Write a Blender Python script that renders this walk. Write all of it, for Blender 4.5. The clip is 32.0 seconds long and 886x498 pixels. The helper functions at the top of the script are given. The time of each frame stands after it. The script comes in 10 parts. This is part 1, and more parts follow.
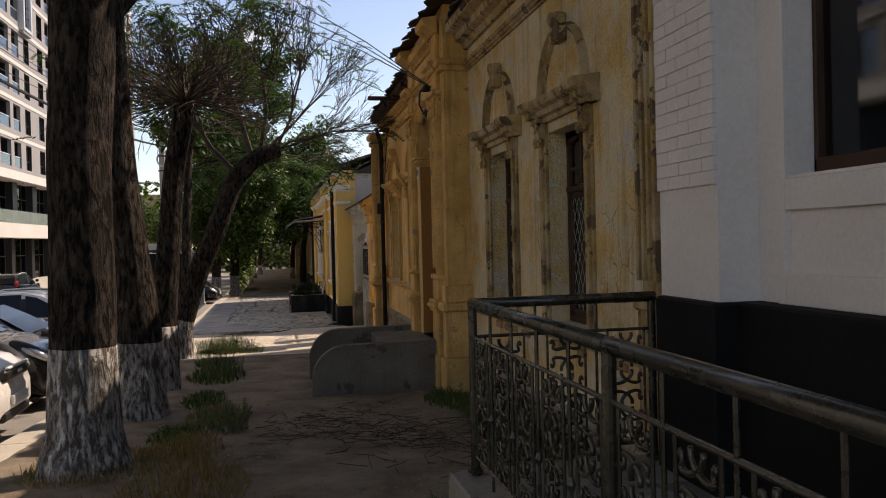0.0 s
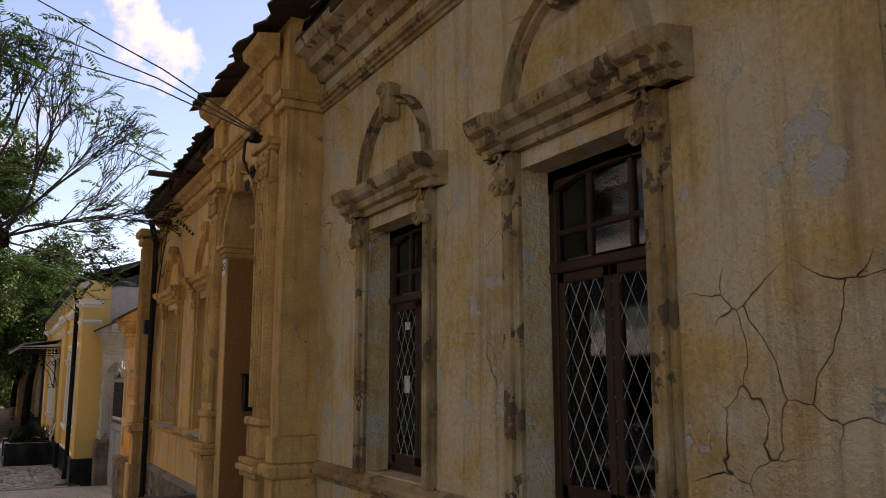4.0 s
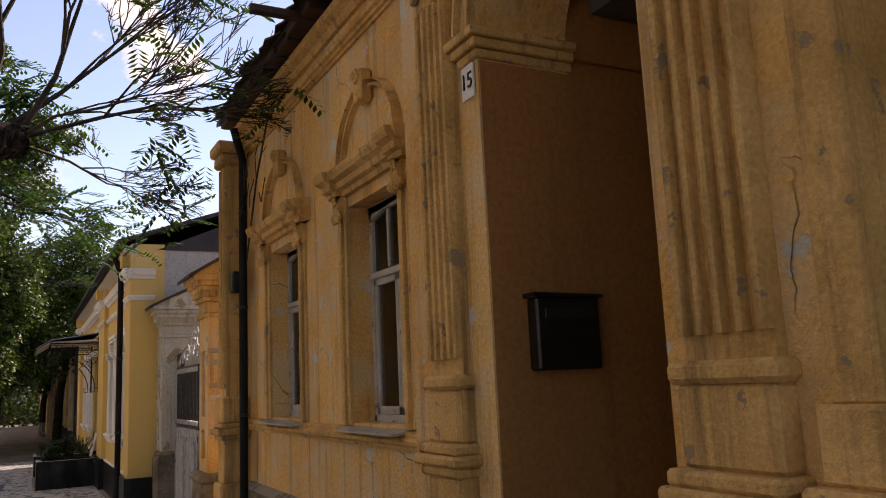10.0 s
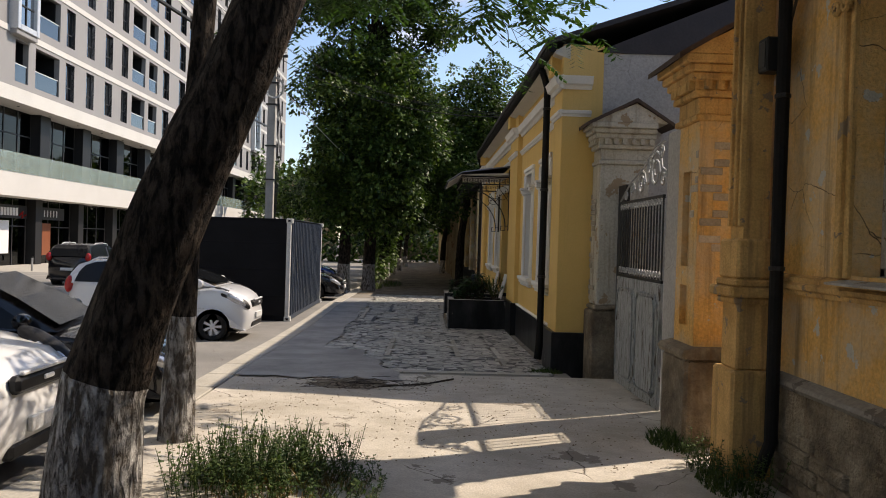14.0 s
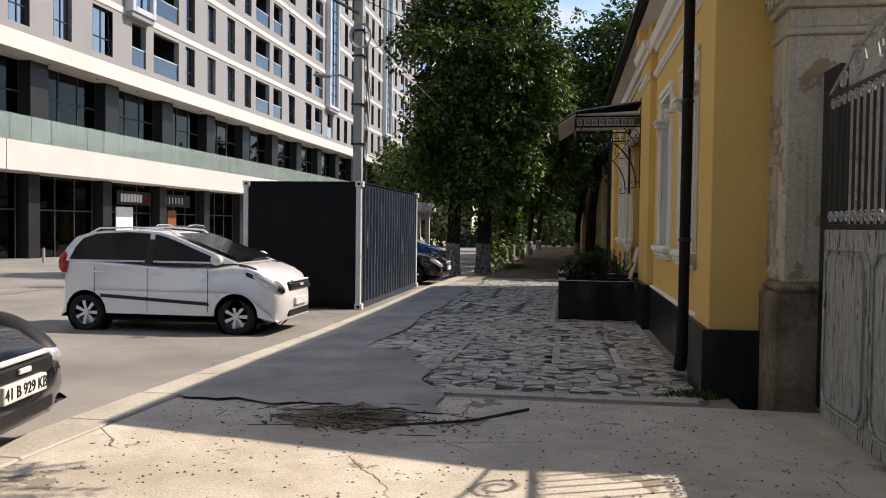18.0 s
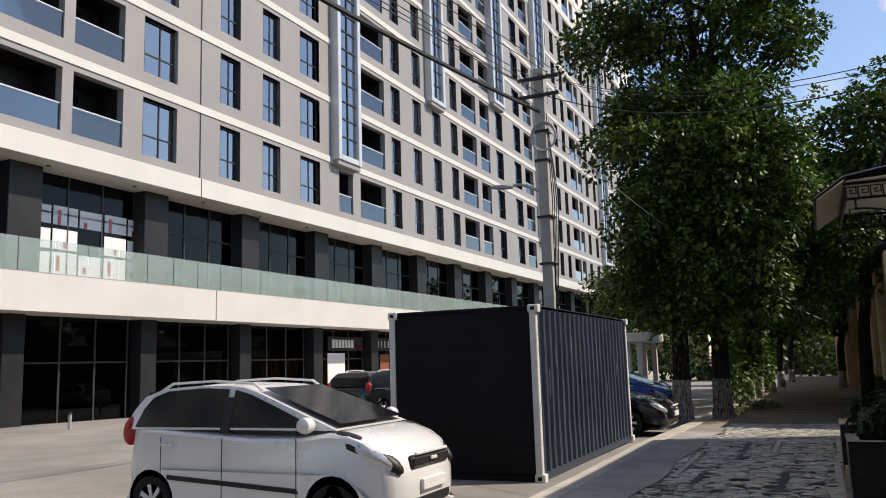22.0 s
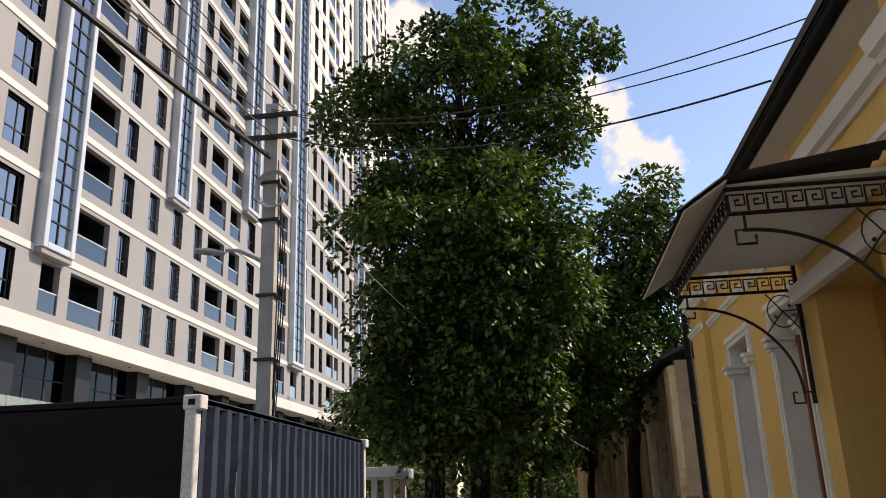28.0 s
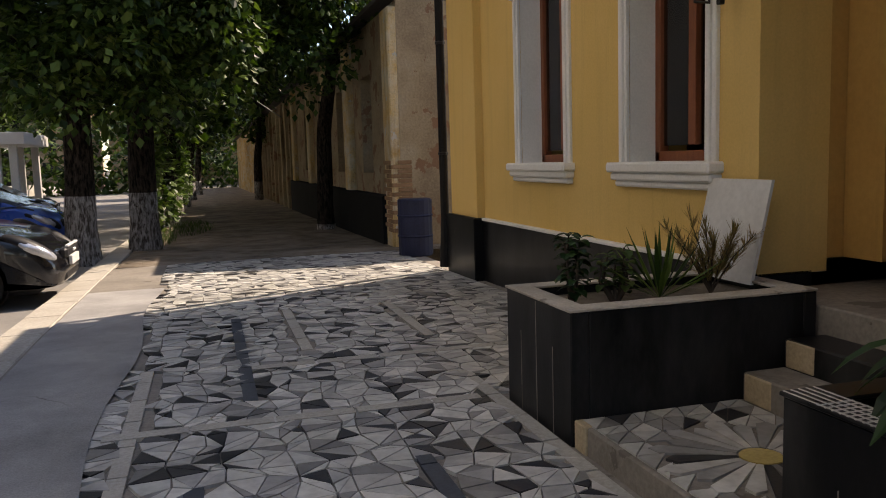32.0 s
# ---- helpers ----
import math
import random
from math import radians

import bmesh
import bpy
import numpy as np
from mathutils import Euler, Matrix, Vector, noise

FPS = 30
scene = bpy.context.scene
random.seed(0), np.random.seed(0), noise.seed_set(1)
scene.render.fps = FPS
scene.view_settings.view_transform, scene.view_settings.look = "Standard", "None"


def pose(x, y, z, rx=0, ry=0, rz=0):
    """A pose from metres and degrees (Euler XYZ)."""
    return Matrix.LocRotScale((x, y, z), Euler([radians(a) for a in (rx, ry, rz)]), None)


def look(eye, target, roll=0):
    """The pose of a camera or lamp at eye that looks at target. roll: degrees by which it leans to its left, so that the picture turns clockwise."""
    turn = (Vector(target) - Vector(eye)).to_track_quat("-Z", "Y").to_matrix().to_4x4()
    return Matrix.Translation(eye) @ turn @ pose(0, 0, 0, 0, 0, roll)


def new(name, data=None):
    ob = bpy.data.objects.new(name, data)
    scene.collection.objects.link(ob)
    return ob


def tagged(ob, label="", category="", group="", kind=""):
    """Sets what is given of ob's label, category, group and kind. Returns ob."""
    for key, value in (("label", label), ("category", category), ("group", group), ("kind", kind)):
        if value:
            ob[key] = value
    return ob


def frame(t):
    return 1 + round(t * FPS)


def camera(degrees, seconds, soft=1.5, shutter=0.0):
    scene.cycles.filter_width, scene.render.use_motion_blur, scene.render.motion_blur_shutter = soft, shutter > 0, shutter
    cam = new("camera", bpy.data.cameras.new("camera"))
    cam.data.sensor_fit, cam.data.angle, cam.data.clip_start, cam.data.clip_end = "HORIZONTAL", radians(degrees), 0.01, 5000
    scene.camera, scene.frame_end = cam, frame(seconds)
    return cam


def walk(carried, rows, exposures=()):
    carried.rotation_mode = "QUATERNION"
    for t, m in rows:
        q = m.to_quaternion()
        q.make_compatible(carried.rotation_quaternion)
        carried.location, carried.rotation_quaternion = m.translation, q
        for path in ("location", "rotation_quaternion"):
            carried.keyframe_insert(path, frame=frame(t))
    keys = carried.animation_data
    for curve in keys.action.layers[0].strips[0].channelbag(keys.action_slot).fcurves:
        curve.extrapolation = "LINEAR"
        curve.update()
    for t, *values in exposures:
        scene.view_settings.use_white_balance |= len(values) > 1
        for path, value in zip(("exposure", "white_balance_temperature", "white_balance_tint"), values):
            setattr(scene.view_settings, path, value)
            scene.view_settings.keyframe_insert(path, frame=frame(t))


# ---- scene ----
cam = camera(58.0, 32.0, 1.0)
# seconds, eye, target, roll
PATH = [
    (0, (-0.269, 0.809, 1.750), (0.141, 2.766, 1.727), -1.38),
    (0.5, (-0.248, 1.322, 1.706), (0.226, 3.265, 1.663), -0.20),
    (1, (-0.261, 1.859, 1.679), (0.278, 3.782, 1.573), -2.52),
    (1.5, (-0.292, 2.395, 1.650), (0.357, 4.284, 1.557), -2.15),
    (2, (-0.244, 2.883, 1.628), (0.490, 4.743, 1.640), -1.25),
    (2.5, (-0.191, 3.382, 1.602), (0.616, 5.210, 1.671), -1.29),
    (3, (-0.177, 3.871, 1.592), (0.727, 5.650, 1.725), -0.45),
    (3.5, (-0.158, 4.345, 1.605), (0.806, 6.079, 1.859), 0.33),
    (5.5, (-0.013, 5.972, 1.508), (0.909, 7.701, 1.906), 0.04),
    (6, (-0.003, 6.417, 1.471), (0.974, 8.104, 1.918), -0.24),
    (6.5, (-0.064, 6.867, 1.450), (0.922, 8.543, 1.916), -0.03),
    (7, (-0.042, 7.339, 1.400), (0.906, 9.044, 1.839), -0.22),
    (7.5, (0.003, 7.823, 1.380), (0.908, 9.561, 1.777), -0.20),
    (8, (0.029, 8.293, 1.382), (0.956, 10.019, 1.781), -0.90),
    (8.5, (0.022, 8.821, 1.344), (0.949, 10.545, 1.753), -1.72),
    (9, (-0.008, 9.302, 1.295), (0.923, 11.023, 1.705), -2.05),
    (9.5, (-0.023, 9.828, 1.249), (0.916, 11.554, 1.621), -2.35),
    (10, (-0.066, 10.335, 1.223), (0.854, 12.081, 1.547), -2.63),
    (10.5, (-0.153, 10.820, 1.210), (0.777, 12.558, 1.546), -1.70),
    (11, (-0.238, 11.319, 1.192), (0.713, 13.020, 1.643), 0.52),
    (11.5, (-0.321, 11.851, 1.149), (0.571, 13.612, 1.472), 0.59),
    (12, (-0.353, 12.309, 1.106), (0.325, 14.176, 1.337), -0.51),
    (12.5, (-0.383, 12.741, 1.088), (0.092, 14.677, 1.255), -1.65),
    (13, (-0.373, 13.201, 1.072), (-0.058, 15.175, 1.153), -0.97),
    (13.5, (-0.373, 13.690, 1.071), (-0.243, 15.685, 1.084), 0.82),
    (14, (-0.370, 14.233, 1.052), (-0.318, 16.233, 1.031), 1.75),
    (14.5, (-0.348, 14.801, 1.014), (-0.322, 16.800, 0.995), 1.87),
    (15, (-0.312, 15.369, 0.969), (-0.402, 17.367, 0.940), 0.91),
    (15.5, (-0.194, 15.912, 0.905), (-0.402, 17.901, 0.882), 0.37),
    (17.5, (0.276, 18.148, 0.658), (-0.003, 20.127, 0.578), 1.19),
    (18, (0.363, 18.683, 0.637), (0.062, 20.659, 0.577), 0.74),
    (18.5, (0.421, 19.223, 0.645), (0.110, 21.198, 0.594), 0.23),
    (19, (0.413, 19.762, 0.647), (0.110, 21.738, 0.576), -0.42),
    (19.5, (0.381, 20.278, 0.645), (0.080, 22.253, 0.551), -1.67),
    (20, (0.326, 20.778, 0.651), (-0.105, 22.731, 0.667), -2.04),
    (20.5, (0.276, 21.292, 0.664), (-0.295, 23.206, 0.775), -2.12),
    (21, (0.210, 21.819, 0.654), (-0.439, 23.707, 0.770), -2.49),
    (21.5, (0.114, 22.336, 0.641), (-0.610, 24.195, 0.790), -2.63),
    (22, (0.080, 22.845, 0.657), (-0.749, 24.642, 0.941), -1.76),
    (22.5, (0.023, 23.331, 0.670), (-0.817, 25.100, 1.078), -1.42),
    (23, (-0.021, 23.813, 0.681), (-0.876, 25.535, 1.232), -1.76),
    (23.5, (-0.052, 24.278, 0.708), (-0.938, 25.930, 1.405), -1.35),
    (24, (-0.076, 24.729, 0.733), (-0.930, 26.348, 1.539), -0.54),
    (24.5, (-0.097, 25.169, 0.755), (-0.902, 26.777, 1.629), 0.21),
    (26.5, (-0.414, 26.720, 0.729), (-1.087, 28.327, 1.712), 0.34),
    (27, (-0.559, 27.063, 0.696), (-1.217, 28.702, 1.635), -0.75),
    (27.5, (-0.683, 27.413, 0.666), (-1.188, 29.201, 1.408), -1.19),
    (28, (-0.807, 27.773, 0.638), (-1.040, 29.671, 1.225), -2.01),
    (28.5, (-0.848, 28.210, 0.590), (-0.828, 30.162, 1.025), -1.57),
    (29, (-0.942, 28.642, 0.543), (-0.721, 30.618, 0.762), -1.26),
    (29.5, (-1.023, 29.104, 0.501), (-0.693, 31.077, 0.513), -0.77),
    (30, (-1.126, 29.550, 0.496), (-0.726, 31.508, 0.415), 0.04),
    (30.5, (-1.244, 29.994, 0.488), (-0.808, 31.940, 0.328), -0.86),
    (31, (-1.318, 30.465, 0.464), (-0.907, 32.409, 0.234), -2.12),
    (31.5, (-1.385, 30.960, 0.462), (-0.930, 32.894, 0.230), -2.20),
    (32, (-1.381, 31.415, 0.456), (-0.826, 33.323, 0.231), -1.75),
]
# seconds, stops, kelvin, tint
EXPOSURES = [(0.0, 0.25, 8300, 22), (3.0, 0.45, 8200, 26), (5.5, 0.62, 8200, 28), (7.0, 0.76, 8200, 29), (9.0, 0.76, 8300, 29), (11.0, 0.5, 8400, 27), (12.0, 0.4, 8100, 22), (13.0, 0.25, 7500, 15), (15.0, 0.22, 7400, 15), (18.0, 0.4, 7350, 16), (20.0, 0.4, 7300, 15), (22.0, 0.17, 7150, 14), (24.0, 0.36, 7100, 14), (26.0, 0.38, 7300, 15), (28.0, 0.38, 7700, 17), (30.0, 0.42, 7800, 18), (32.0, 0.62, 7900, 19)]
walk(cam, [(t, look(eye, target, roll)) for t, eye, target, roll in PATH], EXPOSURES)

# ---- sky and sun: the sun stands over the houses, across the street and a little ahead ----
SUN_ELEVATION, SUN_AHEAD = 45.7, 25.6
world = bpy.data.worlds.new("sky")
scene.world = world
world.use_nodes = True
wn, wl = world.node_tree.nodes, world.node_tree.links
wn.clear()
sky = wn.new("ShaderNodeTexSky")
sky.sky_type, sky.sun_disc = "NISHITA", False
sky.sun_elevation, sky.sun_rotation = radians(SUN_ELEVATION), radians(90 - SUN_AHEAD)
sky.air_density, sky.dust_density, sky.ozone_density = 1.0, 0.35, 1.7
tc = wn.new("ShaderNodeTexCoord")
cmap = wn.new("ShaderNodeMapping")
cmap.inputs["Scale"].default_value = (1.0, 1.0, 1.7)
cn = wn.new("ShaderNodeTexNoise")
cn.inputs["Scale"].default_value, cn.inputs["Detail"].default_value, cn.inputs["Roughness"].default_value = 3.4, 7.0, 0.52
cr = wn.new("ShaderNodeValToRGB")
cr.color_ramp.elements[0].position, cr.color_ramp.elements[1].position = 0.68, 0.79
cmix = wn.new("ShaderNodeMixRGB")
cmix.inputs["Color2"].default_value = (5.0, 5.12, 5.35, 1)
bg = wn.new("ShaderNodeBackground")
bg.inputs["Strength"].default_value = 0.145
wo = wn.new("ShaderNodeOutputWorld")
wl.new(tc.outputs["Generated"], cmap.inputs["Vector"])
wl.new(cmap.outputs["Vector"], cn.inputs["Vector"])
wl.new(cn.outputs["Fac"], cr.inputs["Fac"])
puff = None
for centre, size in (((-0.140, 0.835, 0.532), 0.075), ((-0.115, 0.852, 0.511), 0.06), ((0.085, 0.900, 0.428), 0.075), ((0.118, 0.910, 0.397), 0.075), ((0.150, 0.915, 0.374), 0.06)):
    far_off = wn.new("ShaderNodeVectorMath")
    far_off.operation = "DISTANCE"
    far_off.inputs[1].default_value = centre
    wl.new(tc.outputs["Generated"], far_off.inputs[0])
    near_by = wn.new("ShaderNodeMath")
    near_by.operation = "MULTIPLY_ADD"
    near_by.inputs[1].default_value, near_by.inputs[2].default_value = -1.0 / size, 1.0
    wl.new(far_off.outputs["Value"], near_by.inputs[0])
    if puff:
        top = wn.new("ShaderNodeMath")
        top.operation = "MAXIMUM"
        wl.new(puff.outputs[0], top.inputs[0])
        wl.new(near_by.outputs[0], top.inputs[1])
        puff = top
    else:
        puff = near_by
billow = wn.new("ShaderNodeTexNoise")
billow.inputs["Scale"].default_value, billow.inputs["Detail"].default_value, billow.inputs["Roughness"].default_value = 16.0, 8.0, 0.6
wl.new(tc.outputs["Generated"], billow.inputs["Vector"])
ragged = wn.new("ShaderNodeMath")
ragged.operation = "MULTIPLY_ADD"
ragged.inputs[1].default_value = 2.4
wl.new(billow.outputs["Fac"], ragged.inputs[0])
wl.new(puff.outputs[0], ragged.inputs[2])
edge = wn.new("ShaderNodeMapRange")
edge.inputs["From Min"].default_value, edge.inputs["From Max"].default_value = 1.55, 1.85
wl.new(ragged.outputs[0], edge.inputs["Value"])
either = wn.new("ShaderNodeMath")
either.operation = "MAXIMUM"
wl.new(cr.outputs["Color"], either.inputs[0])
wl.new(edge.outputs["Result"], either.inputs[1])
wl.new(either.outputs[0], cmix.inputs["Fac"])
tint = wn.new("ShaderNodeMixRGB")
tint.blend_type = "MULTIPLY"
tint.inputs["Fac"].default_value, tint.inputs["Color2"].default_value = 1.0, (1.04, 1.1, 1.17, 1)
wl.new(sky.outputs["Color"], tint.inputs["Color1"])
wl.new(tint.outputs["Color"], cmix.inputs["Color1"])
wl.new(cmix.outputs["Color"], bg.inputs["Color"])
wl.new(bg.outputs["Background"], wo.inputs["Surface"])
sun_data = bpy.data.lights.new("sun", "SUN")
sun_data.energy, sun_data.angle, sun_data.color = 4.8, radians(0.53), (1.0, 0.94, 0.85)
sun = new("sun", sun_data)
sun.matrix_world = look((60 * math.cos(radians(SUN_AHEAD)), 20 + 60 * math.sin(radians(SUN_AHEAD)), 60 * math.tan(radians(SUN_ELEVATION))), (0, 20, 0))


# ---- materials ----
def _base(name):
    m = bpy.data.materials.new(name)
    m.use_nodes = True
    nt = m.node_tree
    return m, nt, nt.nodes["Principled BSDF"]


def _noise(nt, vec, scale, detail=4.0, rough=0.55):
    n = nt.nodes.new("ShaderNodeTexNoise")
    n.inputs["Scale"].default_value, n.inputs["Detail"].default_value, n.inputs["Roughness"].default_value = scale, detail, rough
    nt.links.new(vec, n.inputs["Vector"])
    return n.outputs["Fac"]


def _ramp(nt, fac, stops):
    r = nt.nodes.new("ShaderNodeValToRGB")
    e = r.color_ramp.elements
    e[0].position, e[0].color = stops[0][0], (*stops[0][1], 1)
    e[1].position, e[1].color = stops[-1][0], (*stops[-1][1], 1)
    for p, c in stops[1:-1]:
        k = e.new(p)
        k.color = (*c, 1)
    nt.links.new(fac, r.inputs["Fac"])
    return r.outputs["Color"]


def _mix(nt, fac, a, b, mode="MIX"):
    x = nt.nodes.new("ShaderNodeMixRGB")
    x.blend_type = mode
    for key, v in (("Fac", fac), ("Color1", a), ("Color2", b)):
        if isinstance(v, (int, float)):
            x.inputs[key].default_value = v
        elif isinstance(v, tuple):
            x.inputs[key].default_value = (*v, 1)
        else:
            nt.links.new(v, x.inputs[key])
    return x.outputs["Color"]


def surf(name, cols, scale=1.5, fine=40.0, rough=0.85, bump=0.3, depth=0.01, metal=0.0, stretch=(1, 1, 1), patch=None, crack=0.0, spec=0.3, vary=0.0, coat=0.0, pscale=2.2, cracksize=1.1, streak=0.0, mottle=None, grain=0.8):
    """A weathered surface: colours by a broad noise, darkened by a fine one; patch: (colour, threshold) of bare spots; crack: hairline cracks."""
    m, nt, b = _base(name)
    geo = nt.nodes.new("ShaderNodeNewGeometry")
    mp = nt.nodes.new("ShaderNodeMapping")
    mp.inputs["Scale"].default_value = stretch
    nt.links.new(geo.outputs["Position"], mp.inputs["Vector"])
    v = mp.outputs["Vector"]
    big, small = _noise(nt, v, scale, 5.0, 0.6), _noise(nt, v, fine, 3.0, 0.6)
    k = len(cols) - 1
    col = _ramp(nt, big, [(0.3 + 0.4 * i / max(k, 1), c) for i, c in enumerate(cols)] if k else [(0.3, cols[0]), (0.7, cols[0])])
    dirt = _ramp(nt, small, [(0.3, (0.72, 0.72, 0.72)), (0.65, (1.06, 1.06, 1.06))])
    col = _mix(nt, grain, col, dirt, "MULTIPLY")
    height = small
    if mottle:
        mn = _noise(nt, v, 2.1, 9.0, 0.7)
        mf = _ramp(nt, mn, [(0.42, (0, 0, 0)), (0.62, (mottle[1],) * 3)])
        col = _mix(nt, mf, col, mottle[0])
        height = _mix(nt, 0.4, small, mn)
    if streak:
        sm = nt.nodes.new("ShaderNodeMapping")
        sm.inputs["Scale"].default_value = (5.0, 5.0, 0.28)
        nt.links.new(geo.outputs["Position"], sm.inputs["Vector"])
        sf = _ramp(nt, _noise(nt, sm.outputs["Vector"], 1.6, 7.0, 0.65), [(0.52, (0, 0, 0)), (0.72, (streak,) * 3)])
        col = _mix(nt, sf, col, (0.13, 0.075, 0.035))
    if patch:
        pn = _noise(nt, v, pscale, 6.0, 0.62)
        pm = _ramp(nt, pn, [(patch[1], (0, 0, 0)), (patch[1] + 0.012, (1, 1, 1))])
        col = _mix(nt, pm, col, patch[0])
        height = _mix(nt, 0.35, small, pm, "SUBTRACT")
    if crack:
        w = nt.nodes.new("ShaderNodeTexNoise")
        w.inputs["Scale"].default_value, w.inputs["Detail"].default_value = 2.0, 4.0
        nt.links.new(v, w.inputs["Vector"])
        wv = _mix(nt, 0.28, v, w.outputs["Color"], "ADD")
        vo = nt.nodes.new("ShaderNodeTexVoronoi")
        vo.feature = "DISTANCE_TO_EDGE"
        vo.inputs["Scale"].default_value = cracksize
        nt.links.new(wv, vo.inputs["Vector"])
        gate = _ramp(nt, _noise(nt, v, 0.9, 2.0), [(0.56, (0, 0, 0)), (0.64, (1, 1, 1))])
        line = _ramp(nt, vo.outputs["Distance"], [(0.0015, (1, 1, 1)), (0.005, (0, 0, 0))])
        cm = _mix(nt, 1.0, line, gate, "MULTIPLY")
        cm2 = _mix(nt, 1.0, cm, (crack, crack, crack), "MULTIPLY")
        col = _mix(nt, cm2, col, (0.06, 0.045, 0.03))
        height = _mix(nt, 0.8, height, cm, "SUBTRACT")
    if vary:
        oi = nt.nodes.new("ShaderNodeObjectInfo")
        vr = _ramp(nt, oi.outputs["Random"], [(0.0, (1 - vary,) * 3), (1.0, (1 + vary,) * 3)])
        col = _mix(nt, 1.0, col, vr, "MULTIPLY")
    nt.links.new(col, b.inputs["Base Color"])
    rr = nt.nodes.new("ShaderNodeMapRange")
    rr.inputs["To Min"].default_value, rr.inputs["To Max"].default_value = max(0.02, rough - 0.12), min(1.0, rough + 0.1)
    nt.links.new(big, rr.inputs["Value"])
    nt.links.new(rr.outputs["Result"], b.inputs["Roughness"])
    b.inputs["Metallic"].default_value = metal
    b.inputs["Specular IOR Level"].default_value = spec
    b.inputs["Coat Weight"].default_value = coat
    if bump:
        bp = nt.nodes.new("ShaderNodeBump")
        bp.inputs["Strength"].default_value, bp.inputs["Distance"].default_value = bump, depth
        nt.links.new(height, bp.inputs["Height"])
        nt.links.new(bp.outputs["Normal"], b.inputs["Normal"])
    return m


def bark(name, deep, mid, high, flaky=False):
    """Bark in long uneven plates with dark fissures between them."""
    m, nt, b = _base(name)
    geo = nt.nodes.new("ShaderNodeNewGeometry")
    mp = nt.nodes.new("ShaderNodeMapping")
    mp.inputs["Scale"].default_value = (1.0, 1.0, 0.3)
    nt.links.new(geo.outputs["Position"], mp.inputs["Vector"])
    w = nt.nodes.new("ShaderNodeTexNoise")
    w.inputs["Scale"].default_value, w.inputs["Detail"].default_value = 9.0, 5.0
    nt.links.new(mp.outputs["Vector"], w.inputs["Vector"])
    v = _mix(nt, 0.10, mp.outputs["Vector"], w.outputs["Color"], "ADD")
    ridge = _noise(nt, v, 21.0, 5.0, 0.62)
    fine = _noise(nt, geo.outputs["Position"], 60, 5.0, 0.65)
    plate = _ramp(nt, ridge, [(0.40, (0, 0, 0)), (0.58, (1, 1, 1))])
    tone = _ramp(nt, _noise(nt, geo.outputs["Position"], 3.0, 6.0, 0.6), [(0.35, mid), (0.68, high)])
    col = _mix(nt, plate, deep, tone)
    col = _mix(nt, 0.7, col, _ramp(nt, fine, [(0.3, (0.6, 0.6, 0.6)), (0.7, (1.15, 1.15, 1.15))]), "MULTIPLY")
    if flaky:
        fl = _ramp(nt, _noise(nt, geo.outputs["Position"], 11.0, 7.0, 0.7), [(0.60, (0, 0, 0)), (0.66, (1, 1, 1))])
        col = _mix(nt, fl, col, (0.085, 0.065, 0.05))
    nt.links.new(col, b.inputs["Base Color"])
    b.inputs["Roughness"].default_value, b.inputs["Specular IOR Level"].default_value = 0.93, 0.15
    bp = nt.nodes.new("ShaderNodeBump")
    bp.inputs["Strength"].default_value, bp.inputs["Distance"].default_value = 1.0, 0.06
    nt.links.new(_mix(nt, 0.25, plate, fine), bp.inputs["Height"])
    nt.links.new(bp.outputs["Normal"], b.inputs["Normal"])
    return m


def glassy(name, tint, rough=0.03, alpha_mix=0.35, ior=1.5):
    """A window pane: a clear sheet, partly see-through, that mirrors at a slant."""
    m, nt, b = _base(name)
    nt.nodes.remove(b)
    out = nt.nodes["Material Output"]
    tr, gl, mx = nt.nodes.new("ShaderNodeBsdfTransparent"), nt.nodes.new("ShaderNodeBsdfGlossy"), nt.nodes.new("ShaderNodeMixShader")
    fr = nt.nodes.new("ShaderNodeFresnel")
    fr.inputs["IOR"].default_value = ior
    ad = nt.nodes.new("ShaderNodeMath")
    ad.inputs[1].default_value = alpha_mix
    nt.links.new(fr.outputs["Fac"], ad.inputs[0])
    tr.inputs["Color"].default_value = (*tint, 1)
    gl.inputs["Color"].default_value, gl.inputs["Roughness"].default_value = (0.9, 0.93, 0.95, 1), rough
    nt.links.new(ad.outputs["Value"], mx.inputs["Fac"])
    nt.links.new(tr.outputs["BSDF"], mx.inputs[1])
    nt.links.new(gl.outputs["BSDF"], mx.inputs[2])
    nt.links.new(mx.outputs["Shader"], out.inputs["Surface"])
    return m


def milky(name, tint):
    """Tinted rail glass: half clear, half milky, a little mirror."""
    m, nt, b = _base(name)
    b.inputs["Base Color"].default_value = (*tint, 1)
    b.inputs["Roughness"].default_value = 0.06
    b.inputs["Specular IOR Level"].default_value = 0.4
    b.inputs["Alpha"].default_value = 0.34
    return m


